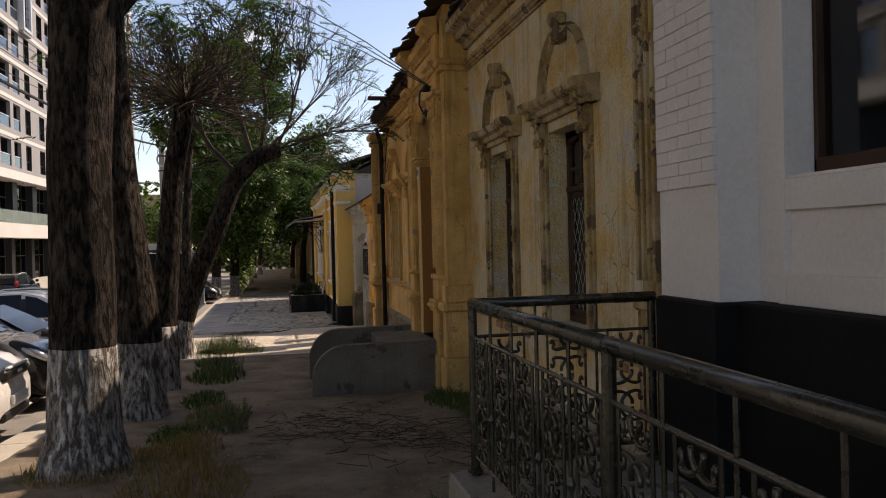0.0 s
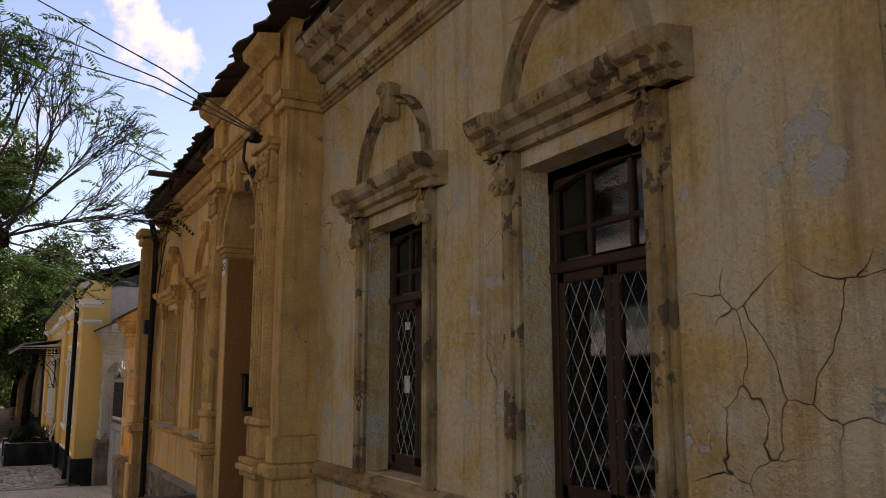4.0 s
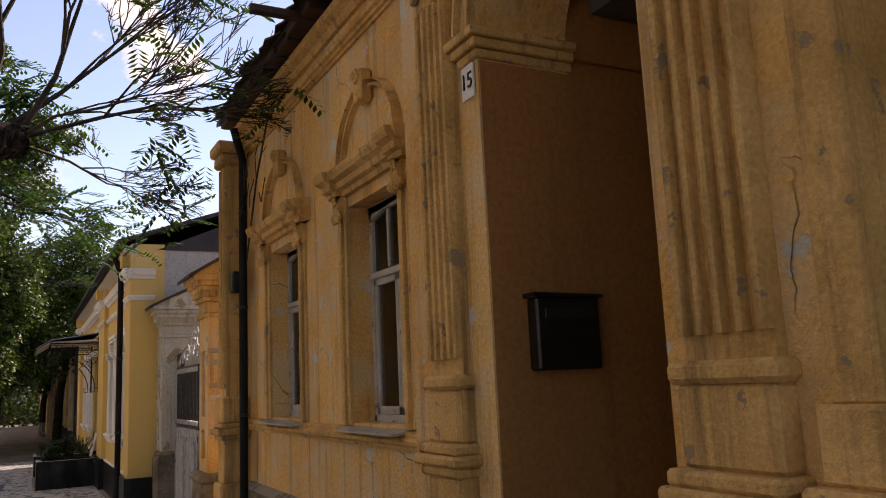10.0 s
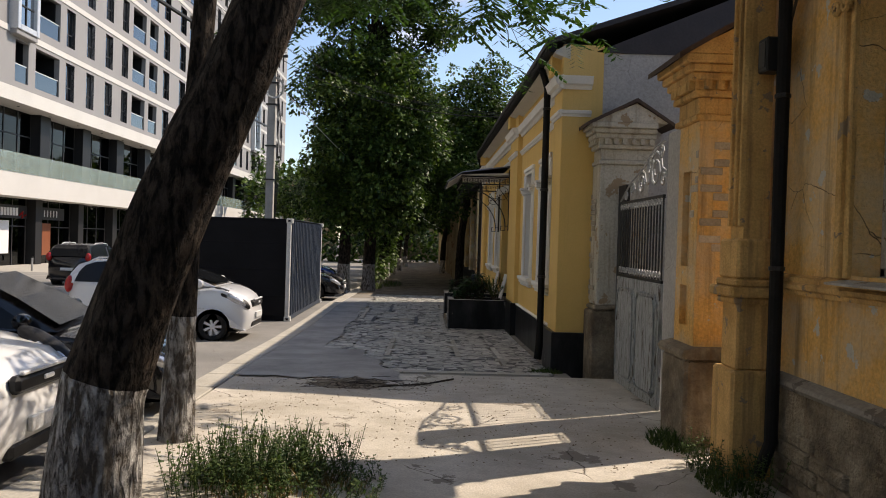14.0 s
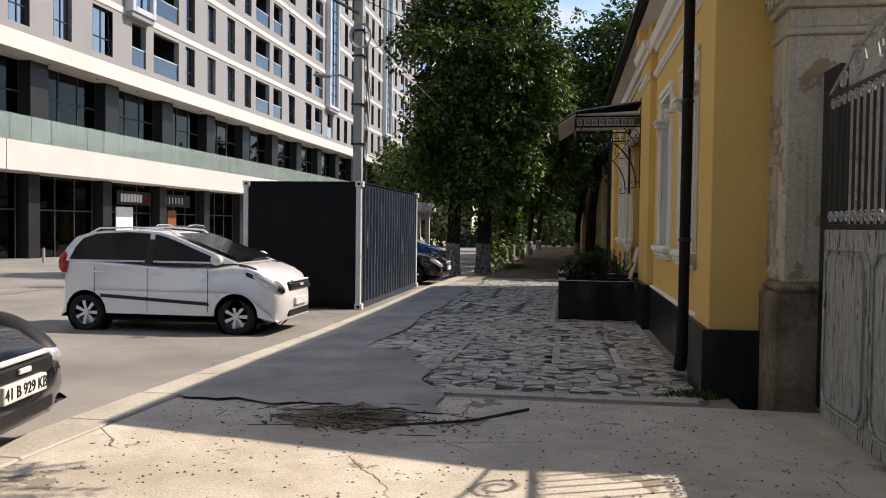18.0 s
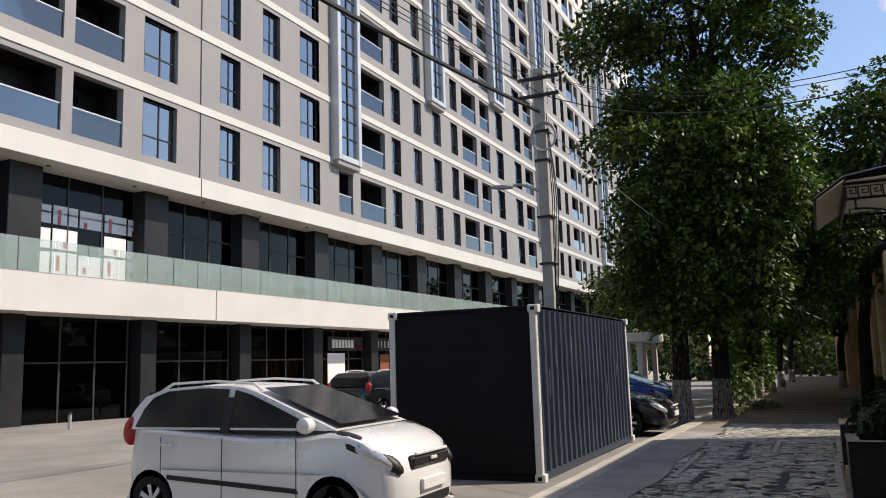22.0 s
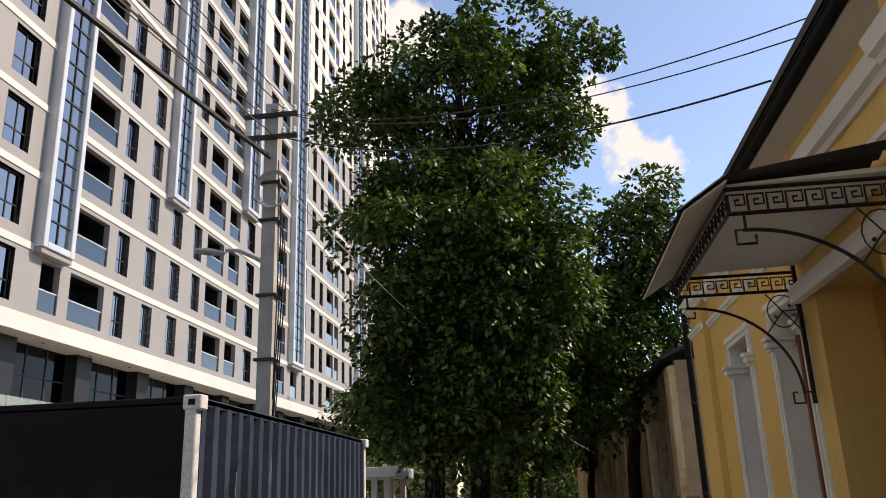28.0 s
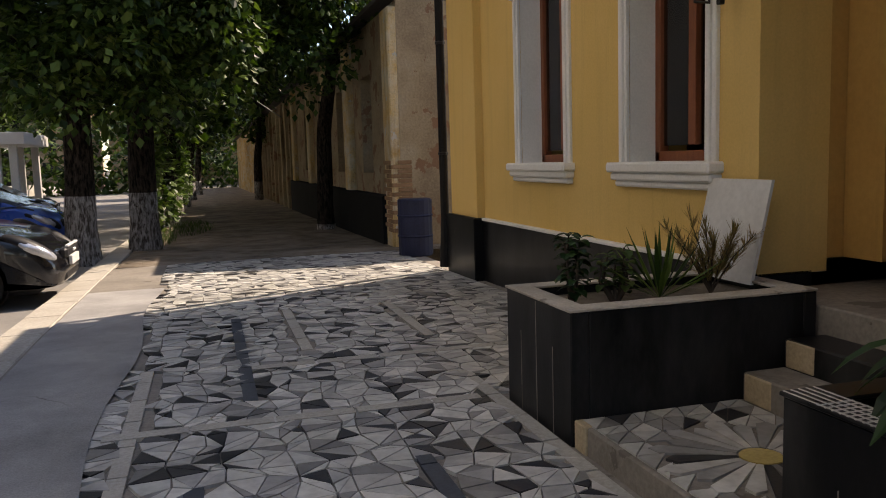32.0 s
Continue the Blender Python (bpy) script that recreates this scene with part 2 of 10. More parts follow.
def leafy(name, cols, rough=0.5):
    """Leaves: colour varies leaf by leaf; some light passes through."""
    m, nt, b = _base(name)
    geo = nt.nodes.new("ShaderNodeNewGeometry")
    k = len(cols) - 1
    col = _ramp(nt, geo.outputs["Random Per Island"], [(i / k, c) for i, c in enumerate(cols)])
    nt.links.new(col, b.inputs["Base Color"])
    b.inputs["Roughness"].default_value = rough
    b.inputs["Specular IOR Level"].default_value = 0.2
    tl = nt.nodes.new("ShaderNodeBsdfTranslucent")
    nt.links.new(_mix(nt, 1.0, col, (1.6, 1.9, 0.7), "MULTIPLY"), tl.inputs["Color"])
    mx = nt.nodes.new("ShaderNodeMixShader")
    mx.inputs["Fac"].default_value = 0.17
    nt.links.new(b.outputs["BSDF"], mx.inputs[1])
    nt.links.new(tl.outputs["BSDF"], mx.inputs[2])
    nt.links.new(mx.outputs["Shader"], nt.nodes["Material Output"].inputs["Surface"])
    return m


PALE = (0.56, 0.53, 0.46)
M_OCHRE_OLD = surf("faded_ochre_plaster", [(0.50, 0.32, 0.12), (0.70, 0.48, 0.20), (0.76, 0.61, 0.38)], 0.8, 34, 0.9, 1.0, 0.03, patch=(PALE, 0.61), crack=1.0, pscale=3.4, cracksize=2.4, streak=0.5, mottle=((0.68, 0.61, 0.46), 0.85))
M_OCHRE = surf("orange_ochre_plaster", [(0.62, 0.315, 0.085), (0.79, 0.45, 0.135), (0.81, 0.53, 0.24)], 0.9, 34, 0.88, 0.8, 0.02, patch=(PALE, 0.63), crack=1.0, pscale=3.6, cracksize=1.8, streak=0.65, mottle=((0.62, 0.50, 0.33), 0.65))
M_OCHRE_TRIM = surf("ochre_moulding", [(0.50, 0.29, 0.095), (0.78, 0.49, 0.195)], 2.4, 50, 0.88, 0.7, 0.014, patch=((0.30, 0.22, 0.14), 0.62), pscale=5, streak=0.8)
M_TRIM_OLD = surf("faded_moulding", [(0.22, 0.13, 0.05), (0.56, 0.38, 0.155)], 2.6, 50, 0.9, 0.8, 0.016, patch=((0.15, 0.105, 0.065), 0.57), pscale=4, streak=0.95, mottle=((0.58, 0.52, 0.40), 0.5))
# ochre paint made darker and redder: the porch shade is in its colour
M_PORCH = surf("porch_ochre_with_shade", [(0.36, 0.155, 0.048), (0.42, 0.195, 0.062)], 1.0, 30, 0.85, 0.3, 0.006, streak=0.3)
# door recess walls: a browner, darker tone than M_YELLOW
M_RECESS = surf("recess_orange_brown", [(0.50, 0.28, 0.08), (0.57, 0.34, 0.105)], 1.0, 30, 0.85, 0.25, 0.005, streak=0.2, grain=0.3)
M_STONE = surf("old_plinth_stone", [(0.22, 0.17, 0.11), (0.33, 0.27, 0.19), (0.40, 0.34, 0.25)], 3.0, 34, 0.95, 1.0, 0.06, streak=0.6, mottle=((0.11, 0.085, 0.06), 0.85))
M_BRICK = surf("weathered_brick", [(0.30, 0.17, 0.09), (0.38, 0.24, 0.14)], 3.0, 50, 0.92, 0.5, 0.01, vary=0.25)
M_BRICK_PALE = surf("lime_washed_brick", [(0.40, 0.33, 0.24), (0.52, 0.46, 0.37)], 4.0, 50, 0.92, 0.5, 0.01, vary=0.2)
M_YELLOW = surf("yellow_house_paint", [(0.66, 0.43, 0.13), (0.72, 0.485, 0.175)], 0.8, 60, 0.8, 0.18, 0.004, grain=0.25, streak=0.12)
M_YWHITE = surf("white_stucco", [(0.72, 0.70, 0.64), (0.80, 0.78, 0.73)], 2.0, 60, 0.8, 0.15, 0.004, grain=0.3)
M_GREYWALL = surf("grey_rendered_wall", [(0.38, 0.36, 0.33), (0.47, 0.45, 0.42)], 0.9, 30, 0.9, 0.3, 0.008, crack=0.5)
M_BLACKSTONE = surf("black_veined_stone", [(0.006, 0.006, 0.007), (0.010, 0.010, 0.010), (0.03, 0.03, 0.03)], 3.0, 50, 0.34, 0.1, 0.003, spec=0.12, stretch=(1, 1, 0.35), patch=((0.17, 0.165, 0.155), 0.685), pscale=5.0, mottle=((0.05, 0.05, 0.05), 0.35))
M_PLINTH_DARK = surf("dark_painted_plinth", [(0.007, 0.007, 0.008), (0.014, 0.014, 0.014)], 2.0, 40, 0.75, 0.2, 0.005, spec=0.12)
M_WHITEWALL = surf("white_painted_brick_wall", [(0.62, 0.58, 0.54), (0.70, 0.66, 0.62)], 1.0, 40, 0.85, 0.25, 0.005, grain=0.3)
M_ROOF = surf("rusty_sheet_roof", [(0.05, 0.035, 0.028), (0.10, 0.065, 0.045)], 2.0, 30, 0.8, 0.3, 0.01)
M_ROOF_DARK = surf("dark_sheet_roof", [(0.03, 0.028, 0.03), (0.06, 0.05, 0.05)], 2.0, 30, 0.6, 0.2, 0.01)
M_SOFFIT = surf("pale_soffit", [(0.55, 0.50, 0.40), (0.62, 0.57, 0.47)], 1.5, 40, 0.8, 0.15, grain=0.3)
M_WOOD = surf("dark_brown_wood", [(0.035, 0.018, 0.012), (0.075, 0.036, 0.02)], 3.0, 50, 0.65, 0.3, 0.004, stretch=(6, 6, 1), patch=((0.26, 0.21, 0.16), 0.70), pscale=3)
M_REDWOOD = surf("red_brown_window_frame", [(0.20, 0.06, 0.025), (0.27, 0.09, 0.04)], 3.0, 50, 0.45, 0.1, 0.003, stretch=(6, 6, 1))
M_WHITEFRAME = surf("weathered_window_paint", [(0.34, 0.31, 0.26), (0.50, 0.47, 0.42)], 4.0, 60, 0.75, 0.4, 0.003, patch=((0.20, 0.15, 0.10), 0.62), pscale=9)
M_GLASS = glassy("old_window_glass", (0.36, 0.38, 0.38), 0.04, 0.015)
M_ROOM = surf("dark_room_plaster", [(0.10, 0.09, 0.08), (0.16, 0.14, 0.12)], 1.0, 20, 0.9, 0.1)
M_CURTAIN = surf("pale_curtain", [(0.42, 0.40, 0.35), (0.55, 0.53, 0.48)], 2.0, 30, 0.9, 0.4, 0.02, stretch=(10, 10, 0.4))
M_IRON = surf("black_painted_iron", [(0.012, 0.012, 0.012), (0.028, 0.026, 0.022)], 6.0, 80, 0.4, 0.15, 0.002, metal=0.4, spec=0.5)
M_RAIL = surf("dark_bronze_painted_rail", [(0.05, 0.046, 0.036), (0.09, 0.083, 0.062)], 6.0, 80, 0.28, 0.1, 0.002, metal=0.6, spec=0.6)
M_GALV = surf("galvanised_wire", [(0.34, 0.34, 0.33), (0.46, 0.46, 0.44)], 8.0, 80, 0.55, 0.1, 0.002, metal=0.3)
M_PIPE = surf("black_downpipe", [(0.010, 0.0095, 0.0095), (0.02, 0.019, 0.018)], 4.0, 60, 0.65, 0.2, 0.003, spec=0.1)
M_CONC = surf("pale_concrete", [(0.42, 0.38, 0.31), (0.56, 0.51, 0.43), (0.64, 0.59, 0.51)], 0.9, 60, 0.92, 0.6, 0.012, patch=((0.25, 0.22, 0.18), 0.63), crack=1.0, pscale=1.4, cracksize=0.7, mottle=((0.34, 0.30, 0.24), 0.55))
M_CONC_OLD = surf("old_grey_concrete", [(0.20, 0.18, 0.15), (0.30, 0.27, 0.23)], 1.6, 30, 0.93, 0.5, 0.012, patch=((0.14, 0.12, 0.10), 0.6))
M_STOOP = surf("stained_stoop_concrete", [(0.11, 0.10, 0.086), (0.19, 0.172, 0.148)], 1.6, 30, 0.93, 0.5, 0.012, patch=((0.08, 0.07, 0.06), 0.6), streak=0.3)
M_ASPHALT = surf("worn_asphalt", [(0.19, 0.182, 0.168), (0.25, 0.238, 0.218), (0.31, 0.292, 0.264)], 0.5, 90, 0.92, 0.5, 0.008, crack=0.6, cracksize=0.4)
M_ASPHALT_DARK = surf("pavement_asphalt", [(0.22, 0.216, 0.206), (0.31, 0.302, 0.287), (0.40, 0.39, 0.368)], 1.6, 90, 0.8, 0.5, 0.008, crack=0.9, cracksize=0.8)
M_SOIL = surf("dry_soil_path", [(0.075, 0.056, 0.038), (0.175, 0.138, 0.10), (0.32, 0.265, 0.20)], 1.3, 70, 0.97, 1.0, 0.04, mottle=((0.28, 0.24, 0.185), 0.7))
M_GROUND = surf("town_ground", [(0.12, 0.11, 0.09), (0.20, 0.18, 0.15)], 0.1, 10, 0.95, 0.3, 0.03)
M_KERB = surf("pale_kerb_concrete", [(0.38, 0.35, 0.295), (0.50, 0.47, 0.405)], 1.5, 40, 0.9, 0.4, 0.008)
M_BARK = bark("rough_dark_bark", (0.007, 0.0055, 0.0042), (0.046, 0.035, 0.027), (0.095, 0.074, 0.058))
M_WHITEWASH = bark("whitewashed_bark", (0.10, 0.085, 0.07), (0.46, 0.44, 0.41), (0.64, 0.62, 0.59), True)
M_TWIG = surf("dry_twig_bark", [(0.035, 0.025, 0.018), (0.075, 0.055, 0.04)], 6.0, 40, 0.9, 0.3)
M_LEAF = leafy("broad_green_leaves", [(0.010, 0.024, 0.006), (0.026, 0.052, 0.009), (0.055, 0.098, 0.018), (0.118, 0.168, 0.040)], 0.45)
M_LEAF_DARK = leafy("dark_glossy_leaves", [(0.008, 0.022, 0.008), (0.014, 0.04, 0.012), (0.03, 0.07, 0.018)], 0.4)
M_LEAF_ASH = leafy("feathery_green_leaves", [(0.016, 0.042, 0.010), (0.03, 0.072, 0.014), (0.06, 0.118, 0.024)])
M_WEED = leafy("green_weeds", [(0.025, 0.05, 0.014), (0.05, 0.085, 0.022), (0.10, 0.13, 0.04)])
M_DRYGRASS = leafy("dry_grass", [(0.16, 0.10, 0.04), (0.24, 0.16, 0.07), (0.13, 0.12, 0.04)])
M_HR_GREY = surf("grey_facade_panels", [(0.26, 0.25, 0.245), (0.29, 0.28, 0.272)], 0.5, 20, 0.6, 0.05, 0.004, grain=0.3)
M_HR_WHITE = surf("white_facade_panels", [(0.56, 0.54, 0.50), (0.62, 0.60, 0.56)], 0.4, 20, 0.6, 0.05, 0.004, grain=0.3)
# cladding colour; also puts the dark of unlit rooms and recesses into colour
M_HR_DARK = surf("anthracite_and_room_dark", [(0.012, 0.012, 0.013), (0.022, 0.022, 0.023)], 0.7, 20, 0.5, 0.05)
M_HR_GLASS = glassy("bluish_window_glass", (0.13, 0.17, 0.22), 0.01, 0.33)
M_HR_SHOPGLASS = glassy("dark_shop_glass", (0.10, 0.11, 0.11), 0.02, 0.0, 1.28)
M_HR_BALGLASS = glassy("grey_balcony_glass", (0.42, 0.50, 0.54), 0.02, 0.12)
M_HR_RAILGLASS = milky("greenish_rail_glass", (0.40, 0.50, 0.46))
M_HR_FRAME = surf("dark_grey_frames", [(0.03, 0.03, 0.032), (0.045, 0.045, 0.047)], 1.0, 20, 0.5, 0.0)
M_HR_METAL = surf("silver_bay_trim", [(0.55, 0.56, 0.57), (0.62, 0.63, 0.64)], 1.0, 20, 0.35, 0.0, metal=0.3)
M_CONT = surf("dark_blue_container_paint", [(0.024, 0.037, 0.058), (0.040, 0.057, 0.086)], 1.5, 40, 0.42, 0.2, 0.004, patch=((0.13, 0.13, 0.135), 0.73), pscale=7, spec=0.45)
M_CONT_END = surf("black_container_panel", [(0.008, 0.008, 0.009), (0.014, 0.014, 0.016)], 1.5, 40, 0.75, 0.1, 0.003, spec=0.1)
M_CONT_WHITE = surf("white_container_frame", [(0.55, 0.55, 0.53), (0.68, 0.68, 0.66)], 3.0, 40, 0.6, 0.15, 0.003, patch=((0.25, 0.16, 0.1), 0.7), pscale=6)
M_TYRE = surf("black_rubber", [(0.012, 0.012, 0.012), (0.02, 0.02, 0.02)], 5.0, 60, 0.85, 0.2)
M_RIM = surf("silver_alloy", [(0.70, 0.70, 0.71), (0.78, 0.78, 0.79)], 5.0, 60, 0.4, 0.0, metal=0.15)
M_BLACKPLASTIC = surf("black_plastic", [(0.015, 0.015, 0.016), (0.022, 0.022, 0.023)], 5.0, 60, 0.5, 0.05)
M_LAMPGLASS = surf("headlight_lens", [(0.55, 0.57, 0.6), (0.7, 0.72, 0.75)], 12.0, 60, 0.12, 0.0, metal=0.5, spec=0.6)
M_TAIL = surf("red_lamp_lens", [(0.35, 0.01, 0.01), (0.45, 0.02, 0.02)], 5.0, 60, 0.15, 0.0, spec=0.6)
M_PLATE = surf("white_number_plate", [(0.7, 0.7, 0.68), (0.75, 0.75, 0.73)], 5.0, 60, 0.4, 0.0)
M_INK = surf("black_lettering", [(0.02, 0.02, 0.02), (0.03, 0.03, 0.03)], 5.0, 60, 0.6, 0.0)
M_GATEWOOD = surf("grey_white_peeling_gate", [(0.16, 0.165, 0.16), (0.36, 0.37, 0.36), (0.52, 0.53, 0.52)], 5.0, 40, 0.85, 0.6, 0.008, stretch=(5, 5, 0.6), patch=((0.085, 0.065, 0.05), 0.58), pscale=5)
M_POST_WHITE = surf("whitewashed_post_plaster", [(0.46, 0.42, 0.33), (0.58, 0.54, 0.45)], 1.6, 35, 0.9, 0.5, 0.012, patch=((0.33, 0.24, 0.15), 0.62), crack=0.9, streak=0.6, pscale=3)
M_POLE = surf("grey_concrete_pole", [(0.30, 0.285, 0.26), (0.42, 0.40, 0.37)], 2.0, 40, 0.9, 0.3)
M_WIRE = surf("black_cable", [(0.02, 0.02, 0.02), (0.03, 0.03, 0.03)], 5.0, 60, 0.6, 0.0)
M_BOARD = surf("white_board", [(0.55, 0.54, 0.50), (0.66, 0.65, 0.61)], 2.0, 30, 0.7, 0.1, grain=0.3)
M_FAROLD = surf("ruined_ochre_plaster", [(0.26, 0.19, 0.12), (0.38, 0.29, 0.18), (0.44, 0.36, 0.25)], 1.0, 25, 0.93, 0.6, 0.02, patch=((0.25, 0.14, 0.08), 0.58))


def paint(name, c, metal=0.0, rough=0.3):
    return surf(name, [tuple(0.93 * k for k in c), c], 1.0, 60, rough, 0.0, metal=metal, spec=0.5, coat=0.6, grain=0.06)


M_SILVER = paint("silver_car_paint", (0.76, 0.765, 0.77), 0.12)
M_CARBLACK = paint("black_car_paint", (0.006, 0.006, 0.008), 0.0, 0.22)
M_CARWHITE = paint("white_car_paint", (0.72, 0.72, 0.71))
M_CARBLUE = paint("blue_car_paint", (0.02, 0.10, 0.50))
M_CARRED = paint("dark_red_car_paint", (0.16, 0.012, 0.015))
M_CARGREY = paint("grey_car_paint", (0.22, 0.23, 0.24), 0.3)
M_CARGLASS = surf("dark_car_glass", [(0.006, 0.007, 0.008), (0.009, 0.010, 0.011)], 1.0, 60, 0.1, 0.0, spec=0.28, grain=0.0)


# ---- mesh tools ----
class Shape:
    """Collects vertices and faces of one mesh."""

    def __init__(self):
        self.v, self.f = [], []

    def add(self, verts, faces):
        n = len(self.v)
        self.v += [tuple(p) for p in verts]
        self.f += [tuple(i + n for i in q) for q in faces]
        return self

    def box(self, x0, x1, y0, y1, z0, z1, c=0.0):
        """A box; c chamfers its edges."""
        if x0 > x1:
            x0, x1 = x1, x0
        if y0 > y1:
            y0, y1 = y1, y0
        if z0 > z1:
            z0, z1 = z1, z0
        if c <= 0:
            p = [(x, y, z) for x in (x0, x1) for y in (y0, y1) for z in (z0, z1)]
            return self.add(p, [(0, 1, 3, 2), (4, 6, 7, 5), (0, 4, 5, 1), (2, 3, 7, 6), (0, 2, 6, 4), (1, 5, 7, 3)])
        c = min(c, 0.45 * min(x1 - x0, y1 - y0, z1 - z0))
        lo, hi = (x0, y0, z0), (x1, y1, z1)
        idx, p = {}, []
        for sx in (0, 1):
            for sy in (0, 1):
                for sz in (0, 1):
                    s = (sx, sy, sz)
                    for a in range(3):
                        q = [(hi[k] - (0 if k == a else c)) if s[k] else (lo[k] + (0 if k == a else c)) for k in range(3)]
                        idx[s, a] = len(p)
                        p.append(q)
        f = []
        for a in range(3):
            b, d = (a + 1) % 3, (a + 2) % 3
            for s in (0, 1):
                ring = []
                for u, w in ((0, 0), (1, 0), (1, 1), (0, 1)):
                    k = [0, 0, 0]
                    k[a], k[b], k[d] = s, u, w
                    ring.append(idx[tuple(k), a])
                f.append(tuple(ring) if s else tuple(reversed(ring)))
            for u in (0, 1):
                for w in (0, 1):
                    k0, k1 = [0, 0, 0], [0, 0, 0]
                    k0[a], k1[a] = 0, 1
                    k0[b] = k1[b] = u
                    k0[d] = k1[d] = w
                    k0, k1 = tuple(k0), tuple(k1)
                    q = (idx[k0, b], idx[k1, b], idx[k1, d], idx[k0, d])
                    f.append(q if u != w else tuple(reversed(q)))
        for s in [(i, j, k) for i in (0, 1) for j in (0, 1) for k in (0, 1)]:
            q = (idx[s, 0], idx[s, 1], idx[s, 2])
            f.append(q if sum(s) % 2 else tuple(reversed(q)))
        return self.add(p, f)

    def prism(self, ring, axis, a, b):
        """A closed ring of 2D points, pushed along an axis from a to b. Ring order: the two other axes in x, y, z order."""
        n = len(ring)

        def at(q, t):
            return {"x": (t, q[0], q[1]), "y": (q[0], t, q[1]), "z": (q[0], q[1], t)}[axis]
        p = [at(q, a) for q in ring] + [at(q, b) for q in ring]
        f = [tuple(range(n)), tuple(reversed(range(n, 2 * n)))]
        f += [(i, i + n, (i + 1) % n + n, (i + 1) % n) for i in range(n)]
        return self.add(p, f)

    def tube(self, path, r, n=8, cap=True):
        """A round rod along a path; r: a radius, or one for each point."""
        path = [Vector(q) for q in path]
        rs = r if isinstance(r, (list, tuple)) else [r] * len(path)
        rings, side = [], None
        for i, q in enumerate(path):
            d = (path[min(i + 1, len(path) - 1)] - path[max(i - 1, 0)])
            if d.length < 1e-9:
                d = Vector((0, 0, 1))
            d.normalize()
            if side is None:
                side = d.cross(Vector((0, 0, 1)) if abs(d.z) < 0.9 else Vector((1, 0, 0))).normalized()
            side = (side - d * side.dot(d)).normalized()
            up = d.cross(side)
            rings.append([q + (side * math.cos(2 * math.pi * k / n) + up * math.sin(2 * math.pi * k / n)) * rs[i] for k in range(n)])
        p = [v for ring in rings for v in ring]
        f = [(i * n + k, i * n + (k + 1) % n, (i + 1) * n + (k + 1) % n, (i + 1) * n + k) for i in range(len(path) - 1) for k in range(n)]
        if cap:
            f += [tuple(reversed(range(n))), tuple(range((len(path) - 1) * n, len(path) * n))]
        return self.add(p, f)

    def lathe(self, profile, centre, n=20, axis="z", caps=True):
        """A turned body: profile of (radius, height) about an axis through centre."""
        p, f = [], []
        for r, h in profile:
            for k in range(n):
                a = 2 * math.pi * k / n
                q = (r * math.cos(a), r * math.sin(a), h)
                q = q if axis == "z" else (h, q[0], q[1]) if axis == "x" else (q[1], h, q[0])
                p.append((q[0] + centre[0], q[1] + centre[1], q[2] + centre[2]))
        m = len(profile)
        f = [(i * n + k, i * n + (k + 1) % n, (i + 1) * n + (k + 1) % n, (i + 1) * n + k) for i in range(m - 1) for k in range(n)]
        if caps:
            f += [tuple(reversed(range(n))), tuple(range((m - 1) * n, m * n))]
        return self.add(p, f)

    def moved(self, m):
        self.v = [tuple(m @ Vector(q)) for q in self.v]
        return self


class Pieces:
    """A set of Shapes, one for each call."""

    def __init__(self):
        self.items = []

    def box(self, *a):
        self.items.append(Shape().box(*a))
        return self

    def prism(self, *a):
        self.items.append(Shape().prism(*a))
        return self

    def tube(self, *a):
        self.items.append(Shape().tube(*a))
        return self

    def lathe(self, *a):
        self.items.append(Shape().lathe(*a))
        return self


def part_pieces(name, pieces, material, parent, label="", sub=""):
    """The first piece becomes the part; the others are its sub-parts, or its neighbours when sub is empty."""
    first = part(name, pieces.items[0], material, parent, label)
    for q in pieces.items[1:]:
        part(sub or name, q, material, first if sub else parent)
    return first


def part(name, shape, material, parent=None, label="", smooth=False):
    """Links a Shape as one mesh object, under a thing or a part if given."""
    me = bpy.data.meshes.new(name)
    me.from_pydata(shape.v, [], shape.f)
    if smooth:
        me.polygons.foreach_set("use_smooth", [True] * len(me.polygons))
    me.materials.append(material)
    me.validate()
    ob = new(name, me)
    if parent is not None:
        ob.parent = parent
        ob.matrix_parent_inverse = parent.matrix_world.inverted() if parent.parent is None and parent.type == "EMPTY" else Matrix.Identity(4)
    if label:
        ob["label"] = label
    return ob


def thing(name, at=(0, 0, 0), label="", category="", group="", kind=""):
    """An Empty at the base of a thing, to hold its parts."""
    ob = new(name)
    ob.matrix_world = Matrix.Translation(at)
    ob.empty_display_size = 0.2
    bpy.context.view_layer.update()
    return tagged(ob, label, category, group, kind)


def piece(name, mesh, parent, at=(0, 0, 0), rot=None):
    """One more object on a shared mesh, under a parent that stands at the origin."""
    ob = new(name, mesh)
    ob.parent = parent
    ob.matrix_parent_inverse = parent.matrix_world.inverted()
    ob.matrix_world = Matrix.Translation(at) @ (rot or Matrix.Identity(4))
    return ob


# ---- the lie of the land: the street falls away from the start ----
LAND = ((-60, 2.0), (-20, 0.9), (0, 0.22), (4, 0.03), (8, -0.19), (12, -0.43), (16, -0.62), (20, -0.76), (25.5, -0.84), (30, -0.94), (34, -0.97), (39, -0.97), (42, -1.03), (60, -1.3), (120, -1.9), (400, -3))
ROAD_DROP = 0.09
KERB_X = -2.95


def gz(y):
    """Height of the pavement at y."""
    for (a, za), (b, zb) in zip(LAND, LAND[1:]):
        if y <= b:
            return za + (zb - za) * (y - a) / (b - a)
    return LAND[-1][1]


